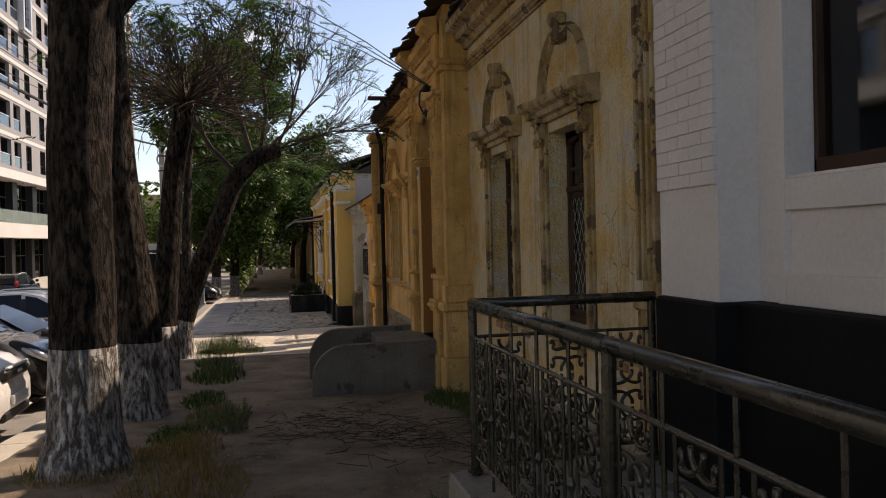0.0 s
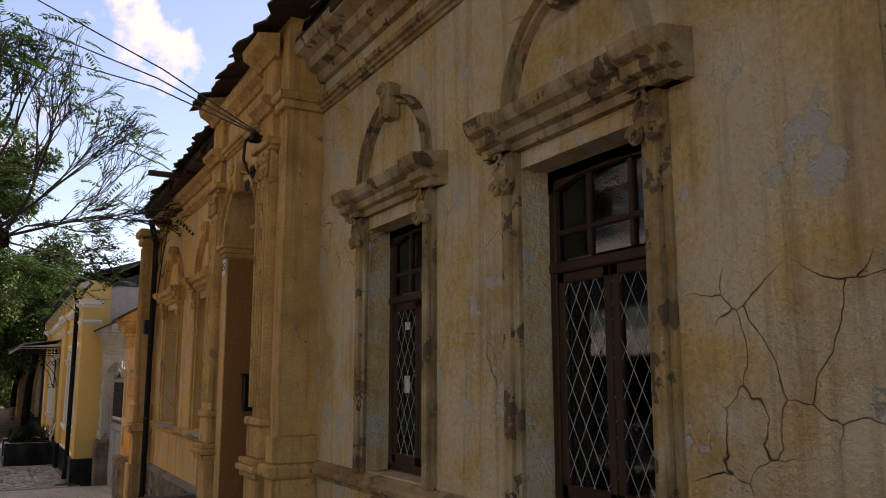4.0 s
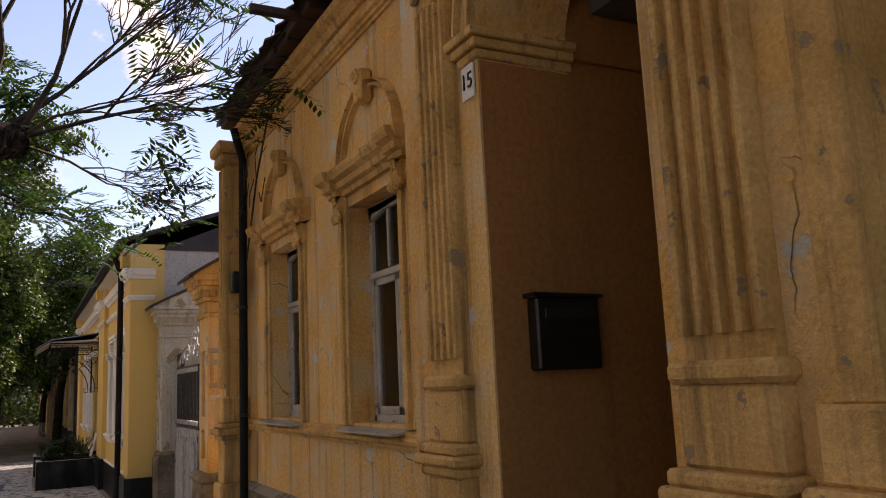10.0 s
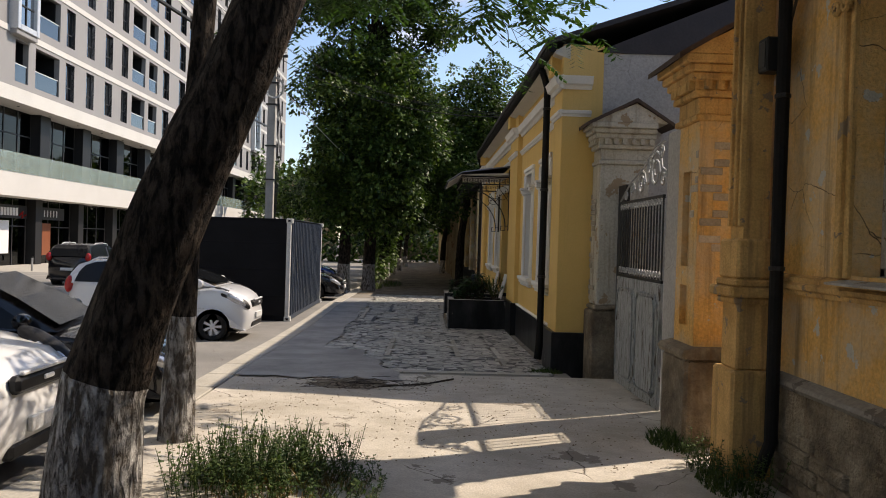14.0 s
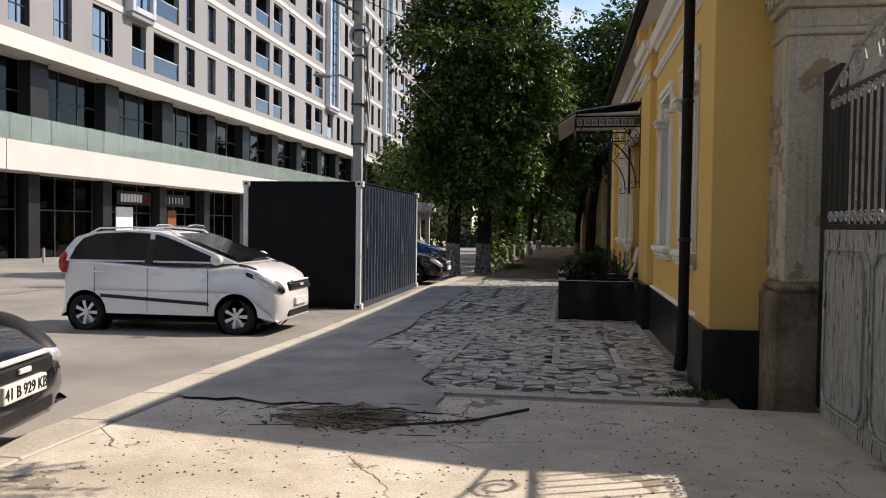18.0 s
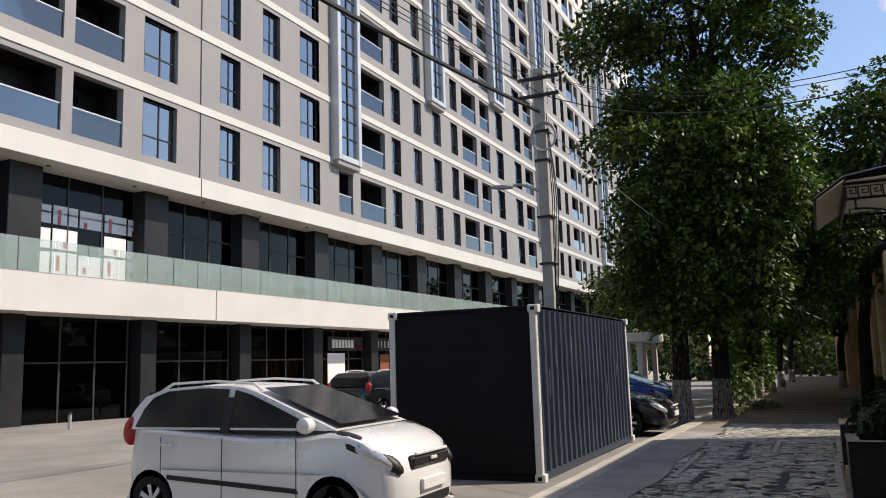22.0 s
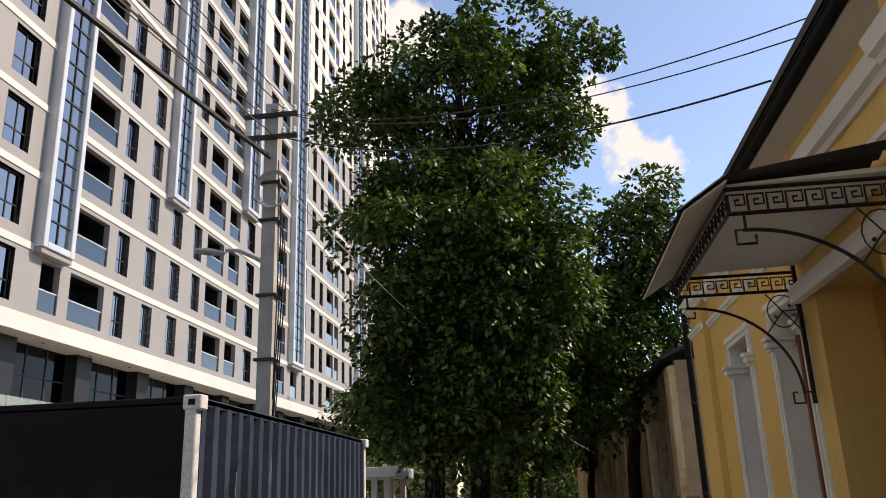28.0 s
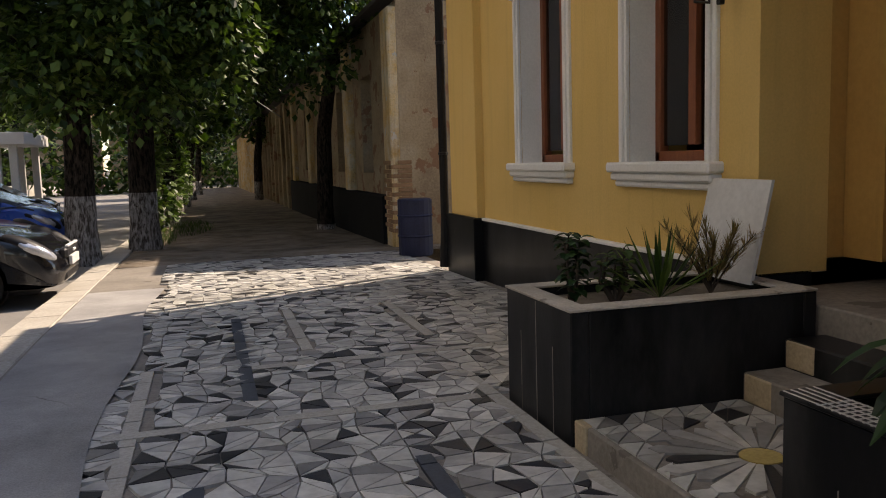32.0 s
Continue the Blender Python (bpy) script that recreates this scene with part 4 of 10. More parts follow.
def old_window(c, w, z0, z1, style):
    """A recessed casement window: style 'dark' with a diamond grille, or 'white'."""
    x = F + 0.19
    m = M_WOOD if style == "dark" else M_WHITEFRAME
    fr = Pieces()
    fr.box(x, x + 0.09, c - w, c - w + 0.06, z0, z1, 0.006).box(x, x + 0.09, c + w - 0.06, c + w, z0, z1, 0.006)
    fr.box(x, x + 0.09, c - w, c + w, z0, z0 + 0.06, 0.006).box(x, x + 0.09, c - w, c + w, z1 - 0.07, z1, 0.006)
    zt = z0 + (z1 - z0) * (0.68 if style == "dark" else 0.65)
    fr.box(x - 0.012, x + 0.09, c - w, c + w, zt, zt + 0.06, 0.01)
    head = [(c - w, z1 - 0.05)] + [(c - w + 2 * w * i / 10, z1 - 0.05 - 0.09 * (1 - math.sin(math.pi * i / 10))) for i in range(11)] + [(c + w, z1 - 0.05)]
    fr.prism(head[1:-1] + [(c + w, z1), (c - w, z1)], "x", x, x + 0.085)
    win = part_pieces("window", fr, m, old_house, "tall dark wooden casement window with dusty panes" if style == "dark" else "tall white-painted casement window with flaking paint", "frame_bar")
    sash = Pieces()
    for a, b in ((c - w + 0.06, c - 0.004), (c + 0.004, c + w - 0.06)):
        for y0, y1 in ((a, a + 0.055), (b - 0.055, b)):
            sash.box(x + 0.01, x + 0.06, y0, y1, z0 + 0.06, zt, 0.006)
        for q0, q1 in ((z0 + 0.06, z0 + 0.13), (zt - 0.06, zt)):
            sash.box(x + 0.01, x + 0.06, a, b, q0, q1, 0.006)
    for i in range(1, 3):
        yy = c - w + 2 * w * i / 3
        sash.box(x + 0.015, x + 0.055, yy - 0.018, yy + 0.018, zt + 0.08, z1 - 0.07, 0.005)
    if style == "dark":
        sash.box(x + 0.015, x + 0.055, c - w + 0.06, c + w - 0.06, zt + 0.22, zt + 0.25, 0.005)
    part_pieces("sash_bar", sash, m, win)
    for a, b, q0, q1 in ((c - w + 0.1, c - 0.05, z0 + 0.12, zt - 0.05), (c + 0.05, c + w - 0.1, z0 + 0.12, zt - 0.05), (c - w + 0.06, c + w - 0.06, zt + 0.08, z1 - 0.07)):
        pane = part("pane", Shape().box(x + 0.034, x + 0.04, a, b, q0, q1), M_GLASS, win)
        pane.visible_shadow = False
    if style == "dark":
        gr = Shape()
        dy = 0.11
        a, b = c - w + 0.07, c + w - 0.07
        k = int((b - a) / dy) + int((zt - z0) / (2 * dy)) + 2
        for sgn in (1, -1):
            for i in range(-14, 26):
                y0 = a + i * dy
                pts = []
                for q in (z0 + 0.1, zt - 0.03):
                    pts.append((y0 + sgn * (q - z0) * 0.55 + (0 if sgn > 0 else 0.6), q))
                (ya, za), (yb, zb) = pts
                if (ya < a and yb < a) or (ya > b and yb > b):
                    continue

                def cut(yy):
                    return za + (zb - za) * (yy - ya) / (yb - ya)
                if ya < a:
                    za, ya = cut(a), a
                if ya > b:
                    za, ya = cut(b), b
                if yb < a:
                    zb, yb = cut(a), a
                if yb > b:
                    zb, yb = cut(b), b
                gr.tube([(x + 0.02, ya, za), (x + 0.02, yb, zb)], 0.0024, 4, False)
        part("grille", gr, M_GALV, win, "pale diamond wire grille over the panes")
    cu = Shape()
    pts = [(x + 0.22 + 0.025 * math.sin(i * 1.3), c - w + 2 * w * i / 40) for i in range(41)]
    ring = pts + [(q[0] + 0.004, q[1]) for q in reversed(pts)]
    cu.prism(ring, "z", z0 + 0.05, z0 + 0.95 * (z1 - z0) * (0.5 if style == "dark" else 0.62))
    part("curtain", cu, M_CURTAIN, win, "pale half curtain behind the panes")
    sl = Shape()
    e = 0.04 if style == "dark" else 0.16
    sl.prism([(F - e, z0 - 0.06), (F - e, z0 - 0.045), (x + 0.01, z0 + 0.005), (x + 0.01, z0 - 0.02)], "y", c - w - 0.04, c + w + 0.04)
    part("sill", sl, M_WHITEFRAME if style != "dark" else M_CONC_OLD, win, "loose sheet-metal sill" if style != "dark" else "broken stone sill")


for c, w, z0, z1, up, old in WINDOWS:
    window_surround(c, w, z0, z1, up, old)
    old_window(c, w, z0, z1, "dark" if old else "white")

# white paper notes stuck inside the middle window
for yn, zn, hn in ((10.39, 1.56, 0.13), (10.385, 2.01, 0.06)):
    tagged(part("paper_note", Shape().box(F + 0.215, F + 0.217, yn - 0.045, yn + 0.045, zn - hn / 2, zn + hn / 2), M_PLATE), "small white paper note stuck in the window", "paper", "paper notes")

# bands along the facade
part("sill_band", Shape().prism(moved_profile(BAND, F, 0.74), "y", 6.3, 11.74), M_TRIM_OLD, old_house, "broken moulded band under the windows")
part("sill_band", Shape().prism(moved_profile(BAND, F, 0.73), "y", 14.62, 20.42), M_OCHRE_TRIM, old_house, "moulded band under the windows")
part("belt", Shape().prism(moved_profile(BELT, F, 4.12), "y", 6.3, 11.79), M_TRIM_OLD, old_house)
part("belt", Shape().prism(moved_profile(BELT, F, 4.22), "y", 14.62, 20.44), M_OCHRE_TRIM, old_house)
part("cornice", Shape().prism(moved_profile(CORNICE, F, 4.42), "y", 5.5, 11.84), M_TRIM_OLD, old_house, "crumbling moulded cornice")
part("cornice", Shape().prism(moved_profile(((0, 0), (0.04, 0), (0.07, 0.06), (0.14, 0.09), (0.15, 0.16), (0, 0.2)), F, 4.5), "y", 14.6, 20.8), M_OCHRE_TRIM, old_house, "crumbling cornice with bare brick showing")
part("plinth_cap", Shape().prism([(F, 0.02), (F - 0.07, 0.02), (F - 0.09, 0.05), (F - 0.08, 0.08), (F, 0.12)], "y", 14.62, 20.38), M_CONC_OLD, old_house)
part("plinth_cap", Shape().prism([(F, 0.05), (F - 0.05, 0.05), (F - 0.06, 0.08), (F, 0.13)], "y", 6.3, 11.74), M_CONC_OLD, old_house)
# plinth stones, course by course
prng = random.Random(3)
for y0, y1 in ((5.5, 11.74), (14.64, 20.38)):
    part("plinth_core", Shape().box(F - (0.055 if y0 > 12 else 0.03), F + 0.2, y0, y1, gz(y1) - 0.4, 0.04), M_STONE, old_house, "stained rendered plinth")
    z = 0.036
    while z > gz(y1) - 0.05:
        h = prng.uniform(0.09, 0.13)
        y = y0
        while y < y1:
            ln = min(prng.uniform(0.16, 0.3) if y0 > 12 else prng.uniform(0.2, 0.55), y1 - y)
            if z > gz(y) - 0.02 and ln > 0.06 and (y0 < 12 or noise.noise(Vector((y * 0.9, z * 2.2, 1.7))) > 0.08):
                part("plinth_stone", Shape().box(F - 0.07 - prng.uniform(0, 0.03), F - 0.02, y + 0.006, y + ln - 0.006, z - h + 0.008, z, 0.014), M_STONE, old_house)
            y += ln
        z -= h
# shell: end walls, back, floor, ceiling
sh = Shape()
sh.box(F + 0.5, 9.0, 5.5, 5.8, gz(21) - 0.5, EAVE).box(F + 0.5, 9.0, 20.5, 20.82, gz(21) - 0.5, EAVE).box(8.7, 9.0, 5.8, 20.5, gz(21) - 0.5, EAVE)
part("end_wall", sh, M_GREYWALL, old_house)
for q in ((F + 0.5, 8.7, 5.8, 20.5, 0.3, 0.4), (F + 0.5, 8.7, 5.8, 20.5, 3.4, 3.5), (4.6, 4.7, 5.8, 11.3, 0.4, 3.4), (4.6, 4.7, 15.3, 20.5, 0.4, 3.4), (3.0, 4.6, 11.3, 11.4, 0.4, 3.4), (3.0, 4.6, 15.2, 15.3, 0.4, 3.4)):
    part("room_wall", Shape().box(*q), M_ROOM, old_house)
# roof: a slab with rusty, jagged sheets along the eave
rf = Shape()
rf.prism([(2.15, EAVE + 0.14), (2.15, EAVE + 0.2), (6.0, EAVE + 1.9), (9.4, EAVE + 0.25), (9.4, EAVE + 0.2), (6.0, EAVE + 1.84)], "y", 5.3, 21.0)
rf.prism([(2.5, EAVE + 0.15), (6.0, EAVE + 1.8), (9.0, EAVE + 0.15)], "y", 5.5, 5.6).prism([(2.5, EAVE + 0.15), (6.0, EAVE + 1.8), (9.0, EAVE + 0.15)], "y", 20.72, 20.82)
roof = part("roof", rf, M_ROOF_DARK, old_house, "low pitched sheet-metal roof")
y = 5.3
while y < 20.5:
    ln = prng.uniform(0.55, 0.95)
    x0 = 2.08 - prng.uniform(0.0, 0.12) - (0.16 if 11.2 < y < 14.6 else 0)
    lift = 0.30 if 11.2 < y < 14.5 else 0.08
    tilt = prng.uniform(-0.03, 0.03)
    s = Shape()
    nn = 6
    top, bot = [], []
    for i in range(nn + 1):
        t = i / nn
        xx = x0 + prng.uniform(-0.05, 0.05)
        top.append((xx, y + ln * 1.12 * t, EAVE + 0.1 + lift + tilt * t + prng.uniform(-0.012, 0.012)))
        bot.append((3.0, y + ln * 1.12 * t, EAVE + 0.62 + lift * 0.5))
    p = top + bot
    p = p + [(a, b, c - 0.02) for a, b, c in p]
    m = nn + 1
    s.add(p, [(i, i + 1, m + i + 1, m + i) for i in range(nn)] + [(2 * m + i + 1, 2 * m + i, 3 * m + i, 3 * m + i + 1) for i in range(nn)] + [(i + 1, i, 2 * m + i, 2 * m + i + 1) for i in range(nn)] + [(0, m, 3 * m, 2 * m), (m - 1, 3 * m - 1, 4 * m - 1, 2 * m - 1)])
    part("roof_sheet", s, M_ROOF, roof)
    y += ln
y = 5.5
while y < 20.7:
    bd = Shape().box(2.12 + prng.uniform(0, 0.06), F + 0.1, y, y + prng.uniform(0.25, 0.5), EAVE + 0.06, EAVE + 0.14, 0.01)
    part("eave_board", bd, M_WOOD, roof, "rotten dark eave board")
    y += prng.uniform(0.3, 0.55)
# bare bricks where the band under the windows has broken away
for a, b in ((6.7, 8.4), (9.2, 10.3)):
    y = a
    while y < b:
        ln = prng.uniform(0.16, 0.26)
        if prng.random() < 0.8:
            part("bare_brick", Shape().box(F - 0.015 - prng.uniform(0, 0.035), F + 0.02, y, y + ln - 0.012, 0.65 + prng.uniform(-0.012, 0.012), 0.725, 0.012), M_BRICK, old_house)
        y += ln
part("drain_spout", Shape().box(1.35, 2.4, 19.95, 20.04, EAVE + 0.02, EAVE + 0.1, 0.01).moved(Matrix.Translation((0.32, -2.75, 0.02))), M_WOOD, roof, "plank that sticks out of the eave")


# ---- things on the old house ----
mail = thing("letter_box", (2.54, 13.9, 1.26), "black metal letter box on the porch jamb", "letter box")
part("box", Shape().box(2.34, 2.76, AY1 - 0.105, AY1 - 0.005, 1.25, 1.64, 0.012), M_IRON, mail)
part("flap", Shape().box(2.39, 2.71, AY1 - 0.113, AY1 - 0.103, 1.52, 1.58, 0.004), M_BLACKPLASTIC, mail)
part("lid", Shape().prism([(2.32, 1.64), (2.78, 1.64), (2.78, 1.655), (2.32, 1.665)], "y", AY1 - 0.12, AY1 - 0.004), M_IRON, mail)


def letters(name, text, size, m, material, parent=None, label="", depth=0.003):
    cu = bpy.data.curves.new(name, "FONT")
    cu.body, cu.size, cu.extrude, cu.align_x, cu.align_y = text, size, depth, "CENTER", "CENTER"
    tmp = new(name, cu)
    me = bpy.data.meshes.new_from_object(tmp.evaluated_get(bpy.context.evaluated_depsgraph_get()))
    bpy.data.objects.remove(tmp)
    bpy.data.curves.remove(cu)
    me.materials.clear()
    me.materials.append(material)
    me.transform(m)
    ob = new(name, me)
    if parent is not None:
        ob.parent = parent
        ob.matrix_parent_inverse = parent.matrix_world.inverted()
    if label:
        ob["label"] = label
    return ob


FACE_W = Matrix(((0, 0, -1, 0), (-1, 0, 0, 0), (0, 1, 0, 0), (0, 0, 0, 1)))
plate = thing("house_number_plate", (2.11, 14.07, 2.78), "small pale enamel house number plate reading 15", "number plate")
part("plate", Shape().box(2.102, 2.117, 14.0, 14.13, 2.78, 2.98, 0.003), M_PLATE, plate)
letters("digits", "15", 0.13, Matrix.Translation((2.099, 14.065, 2.88)) @ FACE_W, M_INK, plate, "black digits")

lamp = thing("wall_lamp", (1.95, 12.5, 3.7), "rusty bent iron wall lamp bracket on the porch capital", "lamp")
part("bracket", Shape().tube([(2.03, 12.48, 3.68), (1.93, 12.48, 3.62), (1.87, 12.48, 3.76), (1.88, 12.48, 3.94), (1.96, 12.48, 4.04), (2.05, 12.48, 4.02)], 0.015, 6), M_IRON, lamp)
part("shade", Shape().lathe(((0.02, 0.1), (0.05, 0.08), (0.07, 0.0), (0.065, 0.0), (0.045, 0.07)), (1.98, 12.48, 3.96), 14), M_IRON, lamp)
part("scrollwork", scroll(scroll(Shape(), 1.95, 12.42, 3.62, 0.08, 1.4, 0.012), 1.95, 12.6, 3.52, 0.07, 1.4, 0.011, -1), M_IRON, lamp, "rusty iron scrolls")
wires = Shape()
for k in range(3):
    pts = [(2.0, 12.46 + 0.03 * k, 4.05), (1.2, 13.4 + 0.3 * k, 4.9), (-0.3, 15.2 + k, 6.3), (-6.0, 30.0 + 2 * k, 9.4)]
    wires.tube([tuple(Vector(pts[i]).lerp(Vector(pts[i + 1]), j / 4)) for i in range(3) for j in range(4)] + [pts[3]], 0.008, 4, False)
tagged(part("service_cable", wires, M_WIRE), "thin black service cables from the porch to the pole", "cable")

# downpipe at the north corner, with a small meter box
dp = thing("downpipe", (2.08, 20.4, gz(20.4)), "rusty dark downpipe at the corner of the ochre house", "downpipe")
part("pipe", Shape().tube([(2.2, 20.2, 4.5), (2.31, 20.2, 4.1), (2.31, 20.2, -0.4), (2.22, 20.2, -0.66)], 0.05, 10), M_PIPE, dp)
for z in (0.9, 2.2, 3.4):
    part("bracket", Shape().lathe(((0.052, 0), (0.06, 0.005), (0.06, 0.03), (0.052, 0.035)), (2.31, 20.2, z), 12), M_IRON, dp)
mb = thing("meter_box", (2.07, 20.41, 2.42), "small dark electric meter box beside the downpipe", "meter box")
part("box", Shape().box(2.2, 2.34, 20.25, 20.41, 2.42, 2.68, 0.01), M_BLACKPLASTIC, mb)
part("cover", Shape().box(2.192, 2.204, 20.27, 20.39, 2.45, 2.65, 0.004), M_IRON, mb)
cr = thing("climbing_wire", (2.4, 20.3, 3.4), "tangled dry vine wires hanging from the eave", "wire")
vs = Shape()
for k in range(9):
    a, b = rnd.uniform(19.2, 20.4), rnd.uniform(3.6, 4.3)
    vs.tube([(2.38, a, b), (2.30, a - rnd.uniform(0.1, 0.4), b - rnd.uniform(0.1, 0.4)), (2.24, a - rnd.uniform(0.2, 0.6), b - rnd.uniform(0.1, 0.7))], 0.006, 4, False)
vs.tube([(2.3, 18.9, 4.35), (2.33, 19.6, 3.7), (2.35, 20.3, 2.6)], 0.012, 5, False)
part("strand", vs, M_TWIG, cr)

# entrance stoop with two round-shouldered side walls
stoop = thing("entrance_stoop", (1.5, 13.7, gz(13.7)), "grey concrete entrance stoop with two curved side walls", "stoop")
G = gz(13)
for y0, y1, x0 in ((12.3, 12.48, 0.2), (14.5, 14.68, 0.25)):
    ring = [(2.0, G - 0.2), (2.0, 0.29), (0.9, 0.27)]
    ring += [(x0 + 0.5 - 0.5 * math.sin(a), -0.22 + 0.49 * math.cos(a)) for a in [math.pi / 2 * i / 10 for i in range(0, 11)]]
    ring += [(x0, G - 0.2)]
    part("side_wall", Shape().prism(ring, "y", y0, y1), M_STOOP, stoop, "smooth concrete side wall with a rounded shoulder")
part("landing", Shape().box(1.3, 2.12, 12.48, 14.5, G - 0.2, 0.2, 0.01), M_STOOP, stoop)
for k in range(3):
    part("step", Shape().box(0.4 + 0.3 * k, 0.7 + 0.3 * k, 12.48, 14.5, G - 0.2, G + 0.165 * (k + 1), 0.012), M_STOOP, stoop)

# ---- white building at the start ----
wb = thing("white_building", (2.6, -2, 0), "white painted building with a black plinth and tall windows", "building")
WX, P0, P1 = 2.67, 4.43, 5.1
wall = wall_y(Shape(), WX, 0.5, -14.0, 5.05, 1.15, 6.5, [(2.49, 4.15, 1.87, 5.2), (-1.4, 0.26, 1.87, 5.2), (-5.1, -3.44, 1.87, 5.2)])
part("wall", wall, M_WHITEWALL, wb)
core = Shape().box(2.42, WX, P0, P1, 1.2, 6.5)
part("corner_pilaster_core", core, M_WHITEWALL, wb)
z, k = 1.85, 0
while z < 5.2:
    h = 0.078
    y = P0
    first = 0.13 if k % 2 else 0.26
    while y < P1 - 0.02:
        ln = min(first if y == P0 else 0.26, P1 - y)
        part("painted_brick", Shape().box(2.40 - rnd.uniform(0, 0.005), 2.425, y + 0.002, y + ln - 0.002, z + 0.001, z + h - 0.001, 0.003), M_WHITEWALL, wb)
        y += ln
    z += h
    k += 1
part("plinth", Shape().box(2.34, WX + 0.3, 4.37, 5.04, -0.6, 1.2, 0.015).box(2.50, WX + 0.3, -14, 4.38, -0.3, 1.2, 0.015), M_PLINTH_DARK, wb, "black painted plinth")
for yc in (3.32, -0.57, -4.27):
    wf = Pieces()
    a, b = yc - 0.83, yc + 0.83
    wf.box(WX + 0.14, WX + 0.24, a, a + 0.09, 1.88, 5.2, 0.008).box(WX + 0.14, WX + 0.24, b - 0.03, b, 1.88, 5.2, 0.008).box(WX + 0.14, WX + 0.24, a, b, 1.88, 1.96, 0.008).box(WX + 0.14, WX + 0.24, yc + 0.2, yc + 0.27, 1.96, 5.2, 0.008)
    w = part_pieces("window", wf, M_WOOD, wb, "dark window with a brown frame", "frame_bar")
    part("pane", Shape().box(WX + 0.19, WX + 0.20, a, b, 1.9, 5.2), M_GLASS, w).visible_shadow = False
    part("sill", Shape().box(WX - 0.012, WX + 0.15, a - 0.01, b + 0.01, 1.852, 1.872, 0.004), M_WHITEWALL, w)
    pn = Shape()
    pn.box(WX - 0.035, WX + 0.003, b, b + 0.07 if b > 3 else b + 0.6, 1.2, 6.4, 0.004).box(WX - 0.035, WX + 0.003, a, b, 1.2, 1.365, 0.004).box(WX - 0.035, WX + 0.003, a, b, 1.69, 1.85, 0.004)
    pn.box(WX - 0.035, WX + 0.003, a - 0.6, a, 1.2, 6.4, 0.004)
    part("apron_panel", pn, M_WHITEWALL, w, "white wall face round a sunk panel")
part("room", Shape().box(4.6, 4.7, -14, 5, 1.2, 6).box(3.2, 4.6, -14, 5, 1.2, 1.3), M_ROOM, wb)
part("end_wall", Shape().box(WX + 0.5, 10, 4.7, 5.05, -0.5, 6.5).box(9.7, 10, -14, 4.7, -0.5, 6.5).box(WX + 0.5, 10, -14, -13.7, -0.5, 6.5), M_WHITEWALL, wb)
part("roof", Shape().box(2.3, 10.2, -14.2, 5.0, 6.5, 6.75, 0.02), M_ROOF_DARK, wb)

reseat(wb, (0, 0, 0), (-0.31, 0.36, 0.17))

# platform with a scrolled iron railing
tagged(part("platform", Shape().box(0.74, 2.3, -9.0, 5.64, -0.4, 0.32, 0.015), M_CONC_OLD), "raised concrete platform before the white building", "platform", "", "structure")
rail = thing("railing", (1.17, 2.0, 0.1), "dark iron railing with scrolled panels and a round handrail", "railing")
TOP = 1.12


def rail_run(a, b):
    a, b = Vector(a), Vector(b)
    d = (b - a).normalized()
    ln = (b - a).length
    part("handrail", Shape().tube([a + Vector((0, 0, TOP)), b + Vector((0, 0, TOP))], 0.033, 14), M_RAIL, rail, "", True)
    for z in (0.92, 0.2):
        part("bar", Shape().tube([a + Vector((0, 0, z)), b + Vector((0, 0, z))], 0.011, 6), M_RAIL, rail)
    n = max(1, round(ln / 0.415))
    w = ln / n
    for i in range(n):
        p0 = a + d * (w * i + 0.075)
        pw = w - 0.15
        for q in (0.0, pw):
            part("upright", Shape().tube([p0 + d * q + Vector((0, 0, 0.2)), p0 + d * q + Vector((0, 0, 0.92))], 0.008, 6), M_RAIL, rail)
        if i:
            c = a + d * (w * i)
            part("baluster", Shape().tube([c + Vector((0, 0, 0.1)), c + Vector((0, 0, TOP))], 0.009, 6).lathe(((0.009, -0.03), (0.022, 0), (0.009, 0.03)), c + Vector((0, 0, 0.5)), 8), M_RAIL, rail)
        sc = Shape()
        for row in range(3):
            zc = 0.32 + 0.235 * row

            def pt(u, v):
                q = p0 + d * (pw * u)
                return (q.x, q.y, zc + v * 0.235)
            for mir in (False, True):
                for up in (1, -1):
                    pts = []
                    for j in range(13):
                        s_ = j / 12
                        u = 0.14 + 0.36 * (1 - math.cos(math.pi * s_)) * 0.72 + (0 if s_ < 0.92 else -0.02)
                        v = 0.16 * up - 0.10 * up * math.sin(math.pi * s_) + 0.30 * up * s_ * s_
                        pts.append(pt((1 - u) if mir else u, v))
                    sc.tube(pts, 0.011, 6)
                    cu = []
                    for j in range(10):
                        an = j / 9 * 1.5 * math.pi
                        r = 0.11 * (1 - 0.5 * j / 9)
                        u, v = 0.14 + r * math.sin(an) * 0.5 - 0.02, up * (0.26 - 0.10 * math.cos(an))
                        cu.append(pt((1 - u) if mir else u, v))
                    sc.tube(cu, 0.009, 6)
        part("scroll_panel", sc, M_RAIL, rail, "", True)


RY = (5.1, 3.08, 1.06, -0.96, -2.98)
for y0, y1 in zip(RY[1:], RY):
    rail_run((1.17, y0, 0), (1.17, y1, 0))
rail_run((1.17, 5.1, 0), (2.36, 5.1, 0))
for x, y in [(1.17, y) for y in RY] + [(2.34, 5.1)]:
    part("post", Shape().tube([(x, y, 0.08), (x, y, TOP)], 0.027, 12).lathe(((0.05, 0.0), (0.05, 0.015), (0.03, 0.03)), (x, y, 0.1), 12), M_RAIL, rail)

